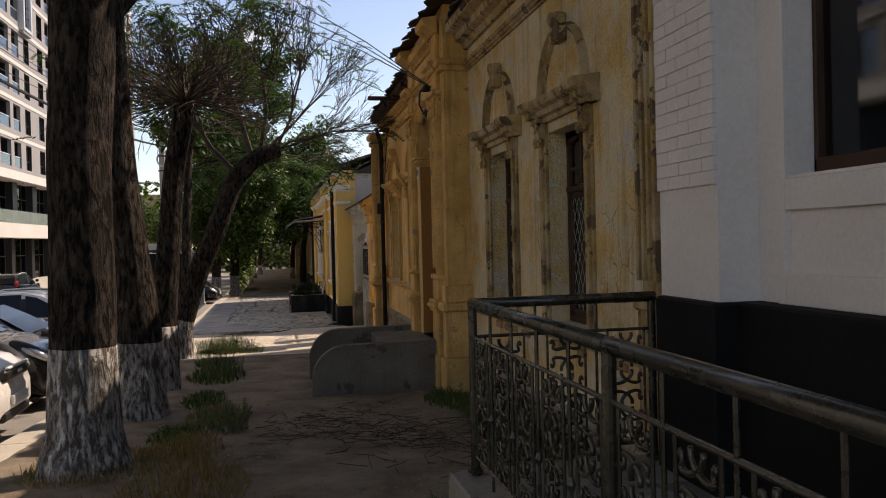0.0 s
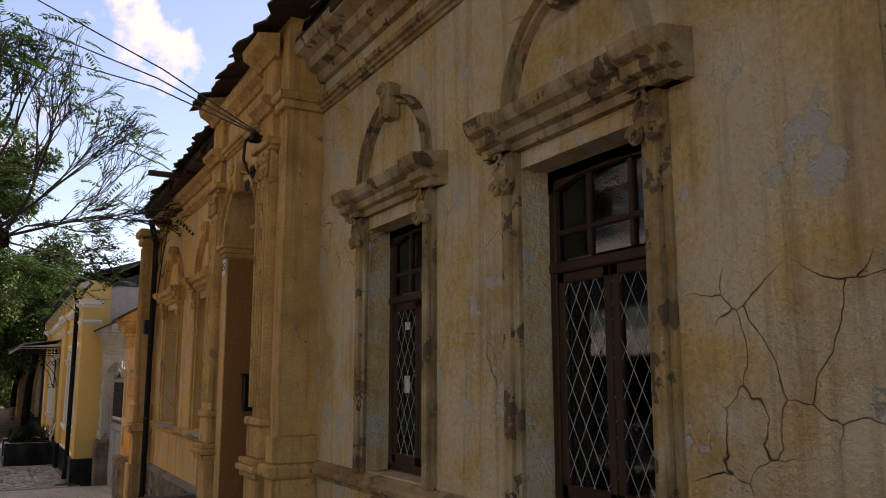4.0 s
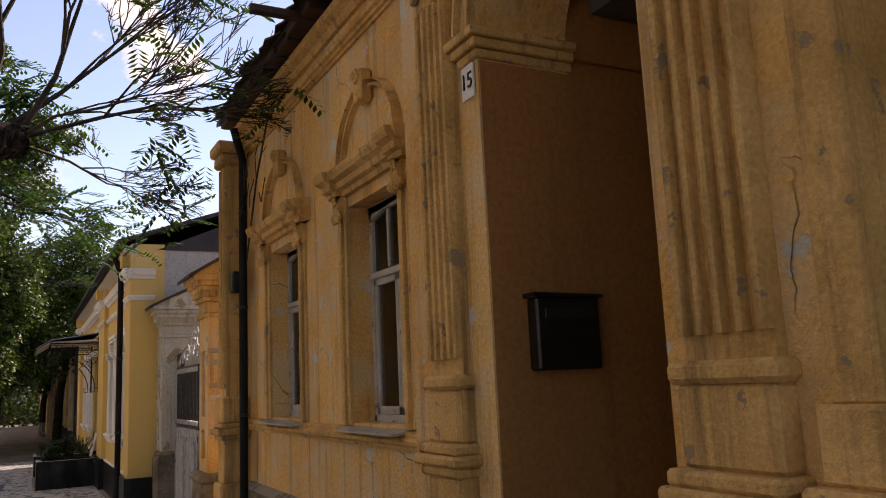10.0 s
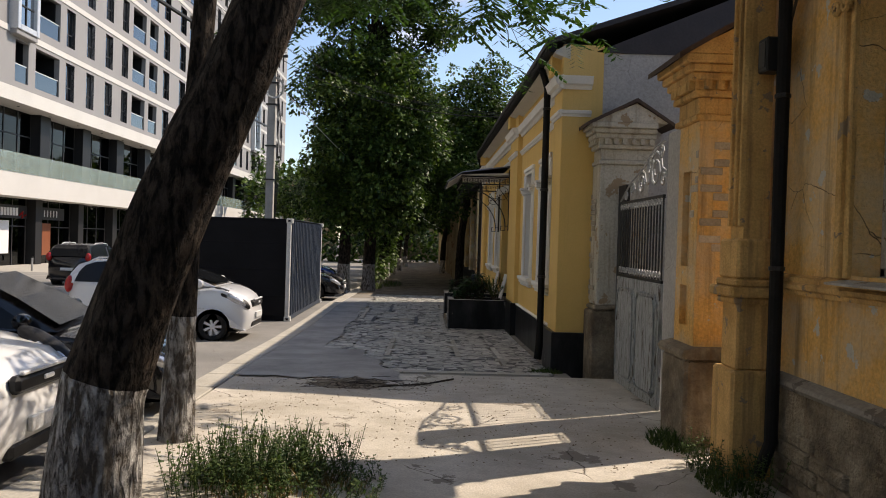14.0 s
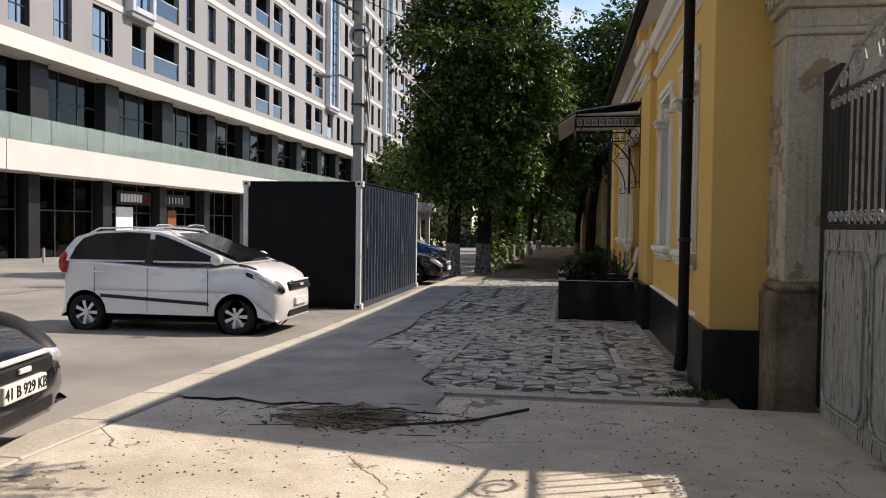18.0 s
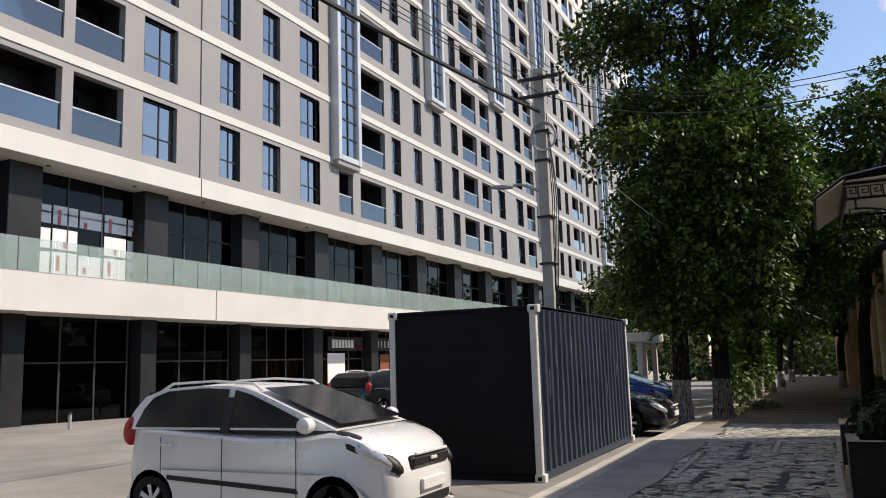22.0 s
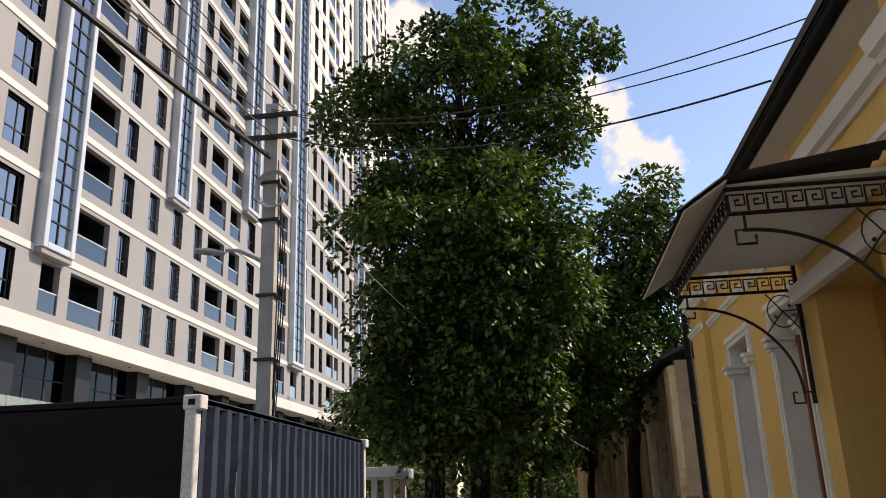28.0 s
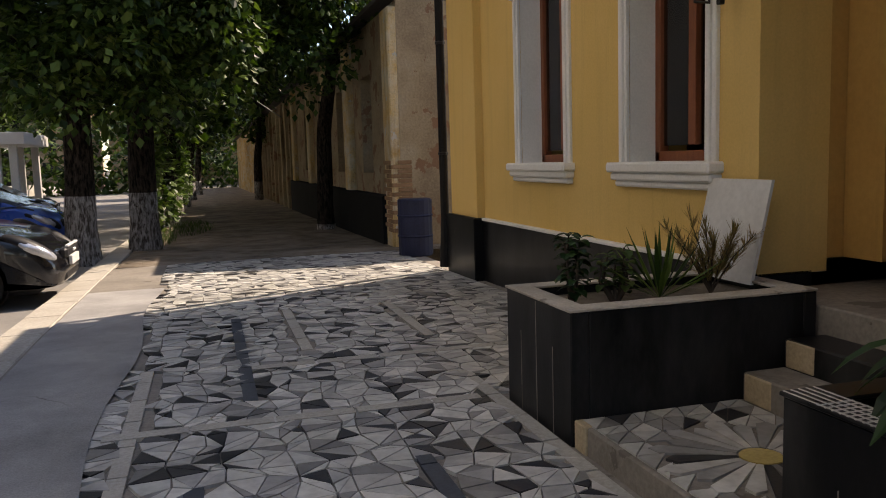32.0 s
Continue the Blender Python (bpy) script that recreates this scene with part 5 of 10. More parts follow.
reseat(rail, (1.17, 5.1, 0.0), (0.885, 5.5, 0.24))

# ---- gate between the houses ----


def post_profile(s, x0, x1, y0, y1, z, lift, dentils=True):
    for k, (e, a, b) in enumerate(((0.03, 0.0, 0.06), (0.0, 0.06, 0.22), (0.05, 0.22, 0.28), (0.10, 0.36, 0.43), (0.14, 0.43, 0.50), (0.18, 0.50, 0.58))):
        s.box(x0 - e, x1, y0 - e, y1 + e, z + a, z + b, 0.012)
    s.box(x0 - 0.04, x1, y0 - 0.04, y1 + 0.04, z + 0.28, z + 0.36)
    if dentils:
        n = 6
        for i in range(n):
            c = x0 + (x1 - x0) * (i + 0.5) / n
            s.box(c - 0.03, c + 0.03, y0 - 0.09, y0 - 0.03, z + 0.28, z + 0.36)
            c = y0 + (y1 - y0) * (i + 0.5) / n
            s.box(x0 - 0.09, x0 - 0.03, c - 0.04, c + 0.04, z + 0.28, z + 0.36)
    return s


gp = thing("gate_pillar", (2.2, 25.45, gz(25)), "tall whitewashed plaster gate pillar with a pointed cap and bare brick", "gate pillar", "gate pillars")
GB = gz(25) - 0.2
part("shaft", Shape().box(2.03, 2.75, 25.12, 25.95, 0.2, 2.22, 0.02), M_POST_WHITE, gp)
part("base", Shape().box(1.96, 2.75, 25.09, 26.0, GB, 0.12, 0.03).box(1.99, 2.75, 25.10, 25.97, 0.12, 0.2, 0.03), M_STONE, gp, "crumbling rendered base")
cp = post_profile(Shape(), 2.04, 2.8, 25.12, 25.92, 2.21, 0)
part("cap", cp, M_POST_WHITE, gp, "moulded cap with dentils")
part("pediment", Shape().prism([(1.88, 2.79), (2.98, 2.79), (2.49, 3.06)], "y", 24.96, 26.02), M_POST_WHITE, gp)
pr = Shape()
for a, b in (((1.80, 2.78), (2.49, 3.13)), ((2.49, 3.13), (3.04, 2.78))):
    pr.prism([a, b, (b[0], b[1] - 0.05), (a[0], a[1] - 0.05)], "y", 24.92, 26.06)
part("pediment_roof", pr, M_ROOF, gp)
bj = 0
for k in range(20):
    z = 0.25 + 0.078 * k
    if 0.95 < z < 1.05 or z > 1.75:
        continue
    for y in ((25.28, 25.5) if k % 2 else (25.22, 25.42)):
        if rnd.random() < 0.6:
            part("brick", Shape().box(2.008 + rnd.uniform(0, 0.012), 2.05, y + 0.004 + rnd.uniform(0, 0.03), y + rnd.uniform(0.13, 0.19), z, z + 0.066, 0.008), M_BRICK_PALE, gp)
reseat(gp, (2.03, 25.12, 0), (2.12, 25.55, 0))

op = thing("gate_pillar", (2.3, 21.8, gz(22)), "orange ochre gate pillar with niches and a dentilled cap", "gate pillar", "gate pillars")
OB = gz(22) - 0.2
O0, O1 = 21.5, 22.06
sp = wall_y(Shape(), 2.14, 0.06, O0, O1, 0.1, 2.24, [(21.68, 21.92, 0.32, 0.70), (21.68, 21.92, 0.88, 1.78)])
part("face", sp, M_OCHRE, op)
part("shaft", Shape().box(2.2, 2.75, O0, O1, 0.1, 2.24), M_OCHRE, op)
part("base", Shape().box(2.05, 2.75, O0 - 0.07, O1 + 0.07, OB, 0.04, 0.03), M_STONE, op)
part("base_cap", Shape().prism([(2.03, 0.04), (2.01, 0.08), (2.03, 0.12), (2.14, 0.15), (2.75, 0.15), (2.75, 0.04)], "y", O0 - 0.09, O1 + 0.09), M_STONE, op)
part("cap", post_profile(Shape(), 2.12, 2.8, O0, O1, 2.22, 0), M_OCHRE_TRIM, op, "moulded cap with dentils")
part("pediment", Shape().prism([(1.92, 2.80), (2.95, 2.80), (2.5, 3.10)], "y", O0 - 0.18, O1 + 0.18), M_OCHRE_TRIM, op)
pr = Shape()
for a, b in (((1.86, 2.79), (2.5, 3.18)), ((2.5, 3.18), (3.0, 2.79))):
    pr.prism([a, b, (b[0], b[1] - 0.05), (a[0], a[1] - 0.05)], "y", O0 - 0.22, O1 + 0.22)
part("pediment_roof", pr, M_ROOF, op)
for k in range(14):
    z = 0.95 + 0.078 * k
    for j in range(2):
        if (k * 7 + j * 3) % 5 < 3:
            continue
        part("brick", Shape().box(2.13 + 0.012 * ((k + j) % 3), 2.16, O0 + 0.004 + 0.085 * j * (k % 2), O0 + 0.07 + 0.06 * j + 0.03 * (k % 3), z, z + 0.066, 0.006), M_BRICK_PALE, op)
    if k % 3:
        part("brick", Shape().box(2.16 + 0.12 * (k % 2), 2.36 + 0.1 * (k % 2), O0 - 0.012, O0 + 0.01, z, z + 0.066, 0.006), M_BRICK_PALE, op)

gate = thing("gate", (2.33, 24.0, gz(24)), "tall gate of peeling grey-white wood and iron bars with scrolls", "gate")
GZ = gz(24) + 0.03
for y0, y1, hi, lo, n in ((22.10, 22.60, 22.10, 22.60, 4), (23.15, 25.12, 25.12, 23.15, 16)):
    leaf = part("leaf", Shape().box(2.31, 2.36, y0, y1, GZ, 0.64, 0.006), M_GATEWOOD, gate, "wooden gate leaf with peeling paint")
    mid = (y0 + y1) / 2
    for a, b in ((y0 + 0.07, mid - 0.03), (mid + 0.03, y1 - 0.07)) if n > 6 else ((y0 + 0.06, y1 - 0.06),):
        c = min(0.1, (b - a) * 0.25)
        ring = [(a, GZ + 0.12 + c), (a + c, GZ + 0.12), (b - c, GZ + 0.12), (b, GZ + 0.12 + c), (b, 0.5 - c), (b - c, 0.5), (a + c, 0.5), (a, 0.5 - c)]
        part("panel", Shape().prism([(a + (p - a) * 0.8 + (b - a) * 0.1, q * 0.94 - 0.01) for p, q in ring], "x", 2.292, 2.312), M_GATEWOOD, leaf)
        part("panel_moulding", Shape().tube([(2.305, p, q) for p, q in ring + ring[:1]], 0.016, 6), M_GATEWOOD, leaf)
    for z in (0.66, 1.63):
        part("rail", Shape().box(2.32, 2.35, y0, y1, z - 0.02, z + 0.02, 0.004), M_IRON, leaf)
    for i in range(n + 1):
        y = y0 + 0.03 + (y1 - y0 - 0.06) * i / n
        part("bar", Shape().tube([(2.335, y, 0.62), (2.335, y, 1.63)], 0.011, 6), M_IRON, leaf)
    for i in range(n):
        y = y0 + 0.03 + (y1 - y0 - 0.06) * (i + 0.5) / n
        for z in (0.73, 1.57):
            part("small_scroll", scroll(Shape(), 2.322, y, z, 0.048, 1.4, 0.007, 1 if i % 2 else -1), M_GALV, leaf)
    big = Shape()
    w = min(1.0, abs(hi - lo))
    for u, z, r, k in ((0.82, 1.95, 0.24, 0.016), (0.70, 2.02, 0.13, 0.014), (0.52, 1.84, 0.17, 0.014), (0.30, 1.78, 0.11, 0.012), (0.14, 1.72, 0.07, 0.011), (0.92, 2.14, 0.09, 0.012), (0.97, 1.84, 0.12, 0.012)):
        scroll(big, 2.33, hi + (lo - hi) * u, z, r * w, 1.7, k, 1 if lo > hi else -1)
    big.tube([(2.33, hi, 1.66), (2.33, hi + (lo - hi) * 0.25, 1.88), (2.33, hi + (lo - hi) * 0.55, 2.02), (2.33, hi + (lo - hi) * 0.8, 2.22), (2.33, lo, 2.26)], 0.014, 6)
    part("crest", big, M_GALV, leaf, "scrolled iron crest")
part("stile", Shape().box(2.35, 2.44, 22.62, 23.13, GZ, 2.33, 0.008), M_GREYWALL, gate, "plain grey board stile")
# black sheet for the dark gap beside the pillar; no post stands here
part("gate_gap_dark", Shape().box(2.39, 2.46, 25.13, 25.5, GZ, 1.9, 0.006), M_IRON, gate)
# courtyard wall behind the gate, and a made-up shed added to cast shade
tagged(part("wall_courtyard", Shape().box(9.0, 9.3, 21.3, 26.0, -1.2, 3.0), M_GREYWALL), "grey courtyard wall behind the gate", "wall", "", "structure")
sb = thing("added_shed", (7, 25, -0.8), "made-up grey shed with a dark sheet roof, added behind the gate to cast shade", "shed")
part("wall", Shape().box(4.6, 9.0, 25.5, 26.0, -1.2, 3.55), M_GREYWALL, sb)
part("roof", Shape().prism([(4.0, 3.5), (9.2, 4.7), (9.2, 4.78), (4.0, 3.6)], "y", 25.45, 25.96), M_ROOF_DARK, sb)


# ---- the yellow house ----
YX = 1.73
yh = thing("yellow_house", (3, 34, gz(34)), "yellow rendered house with white mouldings and a black stone plinth", "house")
YW = ((27.95, 0.53), (30.05, 0.53), (36.42, 0.50), (38.57, 0.53))
DY0, DY1, YB = 33.87, 35.42, 4.0
yg = gz(42) - 0.4
wall = wall_y(Shape(), YX, 0.5, 26.0, 41.3, -0.30, YB, [(c - w, c + w, 0.38, 2.42) for c, w in YW] + [(DY0, DY1, -0.30, 2.36)])
part("wall", wall, M_YELLOW, yh)
part("plinth", Shape().box(YX - 0.045, YX + 0.4, 26.75, 31.45, yg, -0.28, 0.01).box(YX - 0.045, YX + 0.4, 32.9, DY0, yg, -0.28, 0.01).box(YX - 0.045, YX + 0.4, DY1, 40.3, yg, -0.28, 0.01), M_BLACKSTONE, yh, "black polished stone plinth")
for y0, y1 in ((26.8, 31.4), (35.9, 40.3)):
    part("plinth_ledge", Shape().box(YX - 0.06, YX + 0.02, y0, y1, -0.28, -0.25, 0.005), M_YWHITE, yh)
for y0, y1 in ((26.0, 26.72), (31.48, 32.9), (40.3, 41.3)):
    pl = part("pilaster", Shape().box(YX - 0.10, YX + 0.02, y0 - 0.004, y1, -0.28, YB, 0.008), M_YELLOW, yh, "broad yellow pilaster")
    part("plinth_block", Shape().box(YX - 0.16, YX + (0.44 if y0 < 27 else 0.1), y0 - 0.06, y1 + 0.04, yg, -0.25, 0.012), M_BLACKSTONE, pl, "black stone block under the pilaster")
    for z, prof in ((2.94, ((0, 0), (0.02, 0), (0.03, 0.03), (0.05, 0.045), (0.06, 0.085), (0, 0.1))), (3.34, ((0, 0), (0.03, 0), (0.05, 0.05), (0.10, 0.07), (0.12, 0.13), (0.14, 0.18), (0, 0.2)))):
        e = max(a for a, b in prof)
        s = Shape().prism(moved_profile(prof, YX - 0.10, z), "y", y0 - e * 0.6, y1 + e * 0.6)
        if y0 < 26.5:
            s.prism([(y0 - a, z + b) for a, b in prof], "x", YX - 0.1 - e * 0.5, 2.06)
        part("moulding", s, M_YWHITE, pl)
    part("frieze_block", Shape().box(YX - 0.24, YX, (y0 + y1) / 2 - 0.16, (y0 + y1) / 2 + 0.16, 3.6, YB - 0.02, 0.01), M_YELLOW, pl)
for y0, y1 in ((26.75, 31.46), (32.92, 40.28)):
    part("belt", Shape().prism(moved_profile(((0, 0), (0.02, 0), (0.03, 0.03), (0.05, 0.045), (0.06, 0.085), (0, 0.1)), YX, 2.94), "y", y0, y1), M_YWHITE, yh, "white moulded belt")
    part("belt", Shape().prism(moved_profile(((0, 0), (0.03, 0), (0.05, 0.05), (0.10, 0.07), (0.12, 0.13), (0.14, 0.18), (0, 0.2)), YX, 3.34), "y", y0, y1), M_YWHITE, yh, "white moulded cornice")
for c, w in YW:
    fr = Pieces()
    x = YX + 0.22
    fr.box(x, x + 0.08, c - w, c - w + 0.07, 0.38, 2.42, 0.006).box(x, x + 0.08, c + w - 0.07, c + w, 0.38, 2.42, 0.006).box(x, x + 0.08, c - w, c + w, 0.38, 0.46, 0.006).box(x, x + 0.08, c - w, c + w, 2.34, 2.42, 0.006).box(x - 0.01, x + 0.08, c - 0.045, c + 0.045, 0.5, 2.36, 0.006)
    win = part_pieces("window", fr, M_REDWOOD, yh, "red-brown framed window in a deep white reveal", "frame_bar")
    part("pane", Shape().box(x + 0.035, x + 0.042, c - w + 0.06, c + w - 0.06, 0.5, 2.36), M_GLASS, win).visible_shadow = False
    rv = Pieces()
    rv.box(YX + 0.004, x + 0.1, c - w - 0.001, c - w + 0.006, 0.38, 2.42).box(YX + 0.004, x + 0.1, c + w - 0.006, c + w + 0.001, 0.38, 2.42).box(YX + 0.004, x + 0.1, c - w, c + w, 2.414, 2.421).box(YX - 0.01, x + 0.1, c - w, c + w, 0.379, 0.386)
    part_pieces("reveal", rv, M_YWHITE, win, "white painted reveal")
    for sg in (-1, 1):
        e = c + sg * w
        sr = Shape().box(YX - 0.03, YX + 0.01, e, e + sg * 0.12, 0.38, 2.42, 0.006).box(YX - 0.05, YX + 0.01, e + sg * 0.03, e + sg * 0.08, 0.38, 2.42, 0.006)
        part("surround", sr, M_YWHITE, win)
    part("window_head", Shape().box(YX - 0.03, YX + 0.01, c - w - 0.12, c + w + 0.12, 2.42, 2.54, 0.006).box(YX - 0.055, YX + 0.01, c - w - 0.13, c + w + 0.13, 2.48, 2.56, 0.012), M_YWHITE, win, "white flat moulded window head")
    for sg in (-1, 1):
        e = c + sg * (w + 0.05)
        cb = Shape()
        for k, (q, a, b) in enumerate(((0.06, 2.02, 2.06), (0.085, 2.06, 2.13), (0.105, 2.13, 2.18))):
            cb.box(YX - q - 0.02, YX + 0.2, e - q, e + q, a, b, 0.012)
        part("impost_block", cb, M_YWHITE, win)
    sl = Shape()
    for k, (q, a, b) in enumerate(((0.06, 0.20, 0.25), (0.09, 0.25, 0.31), (0.12, 0.31, 0.385))):
        sl.box(YX - q, YX + 0.02, c - w - 0.13 - 0.02 * k, c + w + 0.13 + 0.02 * k, a, b, 0.014)
    part("sill", sl, M_YWHITE, win, "white stepped sill")
    cu = Shape()
    pts = [(x + 0.2 + 0.03 * math.sin(i * 1.1), c - w + 2 * w * i / 30) for i in range(31)]
    cu.prism(pts + [(q[0] + 0.004, q[1]) for q in reversed(pts)], "z", 0.5, 2.4)
    part("curtain", cu, surf("brown_curtain", [(0.10, 0.05, 0.03), (0.16, 0.08, 0.05)], 2, 30, 0.9, 0.2) if c < 28 else bpy.data.materials["brown_curtain"], win)
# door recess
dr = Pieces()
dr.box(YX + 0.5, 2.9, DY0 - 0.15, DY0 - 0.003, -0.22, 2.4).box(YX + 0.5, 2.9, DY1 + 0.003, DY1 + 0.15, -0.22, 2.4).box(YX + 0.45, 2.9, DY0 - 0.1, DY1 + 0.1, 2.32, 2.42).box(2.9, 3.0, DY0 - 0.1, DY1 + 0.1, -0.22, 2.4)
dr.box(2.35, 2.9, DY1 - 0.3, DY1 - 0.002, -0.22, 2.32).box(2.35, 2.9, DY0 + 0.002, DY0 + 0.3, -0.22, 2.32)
part_pieces("recess_wall", dr, M_RECESS, yh, "orange-brown door recess, darker than the house walls")
yd = part("door", Shape().box(2.78, 2.84, DY0 + 0.36, DY1 - 0.36, -0.1, 2.0, 0.01), M_REDWOOD, yh, "dark red-brown entrance door")
for k in range(2):
    for z0, z1 in ((0.0, 0.8), (0.95, 1.85)):
        a = DY0 + 0.45 + 0.75 * k
        part("panel", Shape().box(2.765, 2.782, a, a + 0.55, z0, z1, 0.015), M_REDWOOD, yd)
part("handle", Shape().tube([(2.77, 34.66, 0.95), (2.73, 34.66, 0.95), (2.73, 34.78, 0.95)], 0.012, 6), M_GALV, yd)
# eave, roof and end wall
part("soffit", Shape().prism([(1.50, 3.86), (1.73, 3.78), (1.73, 4.02), (1.50, 3.9)], "y", 25.99, 41.36), M_SOFFIT, yh, "pale boarded soffit")
part("gutter", Shape().tube([(1.46, 25.98, 3.93), (1.46, 41.38, 3.91)], 0.06, 10).box(1.40, 1.52, 25.98, 41.38, 3.95, 4.0), M_PIPE, yh, "dark eave gutter")
part("roof", Shape().prism([(1.38, 3.98), (5.5, 5.4), (10.2, 4.0), (10.2, 4.06), (5.5, 5.48), (1.38, 4.06)], "y", 25.97, 41.4), M_ROOF_DARK, yh, "dark sheet-metal roof")
for y0 in (26.0, 41.1):
    part("gable", Shape().prism([(2.1, 3.9), (10.0, 3.9), (5.5, 5.35)], "y", y0, y0 + 0.2), M_ROOF_DARK, yh)
part("end_wall", Shape().box(2.05, 10.0, 26.02, 26.4, -1.3, 3.95), M_GREYWALL, yh, "grey rendered end wall")
part("yellow_return", Shape().box(YX + 0.0, 2.06, 25.995, 26.3, -0.2, 3.95), M_YELLOW, yh)
part("end_wall", Shape().box(2.1, 10.0, 40.9, 41.3, -1.6, 3.95).box(9.6, 10.0, 26.4, 40.9, -1.6, 3.95), M_GREYWALL, yh)
part("room", Shape().box(3.9, 4.0, 26.4, 33.4, -0.2, 3.2).box(3.9, 4.0, 36.0, 40.9, -0.2, 3.2).box(2.1, 9.6, 26.4, 40.9, 3.2, 3.3).box(2.12, 3.9, 26.4, 33.4, -0.3, -0.2).box(2.12, 3.9, 36.0, 40.9, -0.3, -0.2), M_ROOM, yh)
for y in (27.1, 41.42):
    p = thing("downpipe", (1.5, y, gz(y)), "black downpipe from the eave of the yellow house", "downpipe", "downpipes of the yellow house")
    part("pipe", Shape().tube([(1.46, y, 3.88), (1.52, y, 3.72), (1.57, y, 3.55), (1.57, y, -0.3), (1.565, y, -0.6), (1.545, y, gz(y) + 0.06)], [0.055] * 3 + [0.055, 0.062, 0.062], 10), M_PIPE, p)
    for z in (0.5, 1.9, 3.2):
        part("clamp", Shape().lathe(((0.056, 0), (0.066, 0.005), (0.066, 0.035), (0.056, 0.04)), (1.57, y, z), 10), M_IRON, p)

# ---- iron canopy over the door ----
can = thing("door_canopy", (1.0, 34.4, 2.4), "black iron door canopy with a Greek-key frieze and a sheet roof", "canopy")
CX0, CX1, CY0, CY1, CZ0, CZ1 = 0.52, 1.68, 33.2, 35.7, 2.42, 2.60


def greek_key(s, a, b, z0, z1):
    """Meander bars between two points, in a vertical plane."""
    a, b = Vector(a), Vector(b)
    ln, d = (b - a).length, (b - a).normalized()
    n = max(3, round(ln / 0.135))
    w = ln / n
    h = z1 - z0
    for i in range(n):
        o = a + d * (w * i)
        pts = [(0.08, 0.0), (0.08, 0.78), (0.92, 0.78), (0.92, 0.28), (0.42, 0.28), (0.42, 0.52), (0.66, 0.52)]
        s.tube([(o.x + d.x * w * u, o.y + d.y * w * u, z0 + h * (0.1 + 0.85 * v)) for u, v in pts], 0.009, 4)
    return s


for a, b in (((CX0, CY0, 0), (CX1, CY0, 0)), ((CX0, CY1, 0), (CX1, CY1, 0)), ((CX0, CY0, 0), (CX0, CY1, 0))):
    fz = Shape().tube([(a[0], a[1], CZ0), (b[0], b[1], CZ0)], 0.016, 4).tube([(a[0], a[1], CZ1), (b[0], b[1], CZ1)], 0.016, 4)
    greek_key(fz, a, b, CZ0, CZ1)
    part("frieze", fz, M_IRON, can, "Greek-key iron frieze")
for y in (CY0, CY1):
    part("wall_bar", Shape().box(1.64, 1.68, y - 0.017, y + 0.017, 1.33, 2.78, 0.004), M_IRON, can)
    br = Shape()
    pts = [(1.58 - 0.98 * (1 - math.cos(a)), y, 1.42 + 0.88 * math.sin(a)) for a in [math.pi / 2 * i / 16 for i in range(17)]]
    br.tube(pts, 0.014, 6)
    br.tube([(1.66, y, 1.44), (1.58, y, 1.44), (1.58, y, 1.34), (1.48, y, 1.34), (1.48, y, 1.44), (1.52, y, 1.44)], 0.011, 4)
    br.tube([(0.62, y, 2.42), (0.62, y, 2.30), (0.55, y, 2.30), (0.55, y, 2.20), (0.68, y, 2.20), (0.68, y, 2.26)], 0.011, 4)
    part("bracket", br, M_IRON, can, "curved iron bracket")
    or_ = Shape()
    or_.tube([(1.36, y, 2.40), (1.50, y, 2.22), (1.64, y, 2.04)], 0.007, 4).tube([(1.64, y, 2.228), (1.50, y, 2.22), (1.34, y, 2.02)], 0.007, 4)
    for sg in (-1, 1):
        or_.tube([(1.50 + 0.14 * math.cos(q) * sg, y, 2.22 + 0.16 * math.sin(q)) for q in [math.pi * (i / 8 - 0.5) for i in range(9)]], 0.006, 4)
        or_.lathe(((0.0, -0.02), (0.02, 0), (0.0, 0.02)), (1.50 + 0.07 * sg, y, 2.22 + 0.05 * sg), 8)
    part("ornament", or_, M_IRON, can)
rs = Shape()
n = 28
for face in (0, 1):
    for i in range(n + 1):
        y = CY0 - 0.12 + (CY1 - CY0 + 0.24) * i / n
        w = 0.016 * (1 if i % 2 else -1)
        for x, z in ((1.68, 2.86), (0.52, 2.69), (0.18, 2.46)):
            rs.v.append((x, y, z + w - 0.006 * face))
for face in (0, 1):
    o = face * 3 * (n + 1)
    for i in range(n):
        for k in range(2):
            q = (o + i * 3 + k, o + i * 3 + k + 1, o + i * 3 + 4 + k, o + i * 3 + 3 + k)
            rs.f.append(q if face else q[::-1])
part("roof_sheet", rs, surf("grey_corrugated_sheet", [(0.07, 0.07, 0.08), (0.13, 0.13, 0.145)], 3, 40, 0.5, 0.1, metal=0.3), can, "grey corrugated roof sheet")
part("lining", Shape().prism([(1.68, 2.66), (0.54, 2.63), (0.54, 2.65), (1.68, 2.70)], "y", CY0 + 0.03, CY1 - 0.03), M_YWHITE, can, "pale lining under the canopy")
part("front_lining", Shape().prism([(0.52, 2.63), (0.21, 2.43), (0.21, 2.445), (0.52, 2.65)], "y", CY0 - 0.08, CY1 + 0.08), M_YWHITE, can, "pale lining under the front slope")
part("wall_trim", Shape().box(1.58, 1.68, CY0, CY1, 2.28, 2.44, 0.008), M_YWHITE, can)

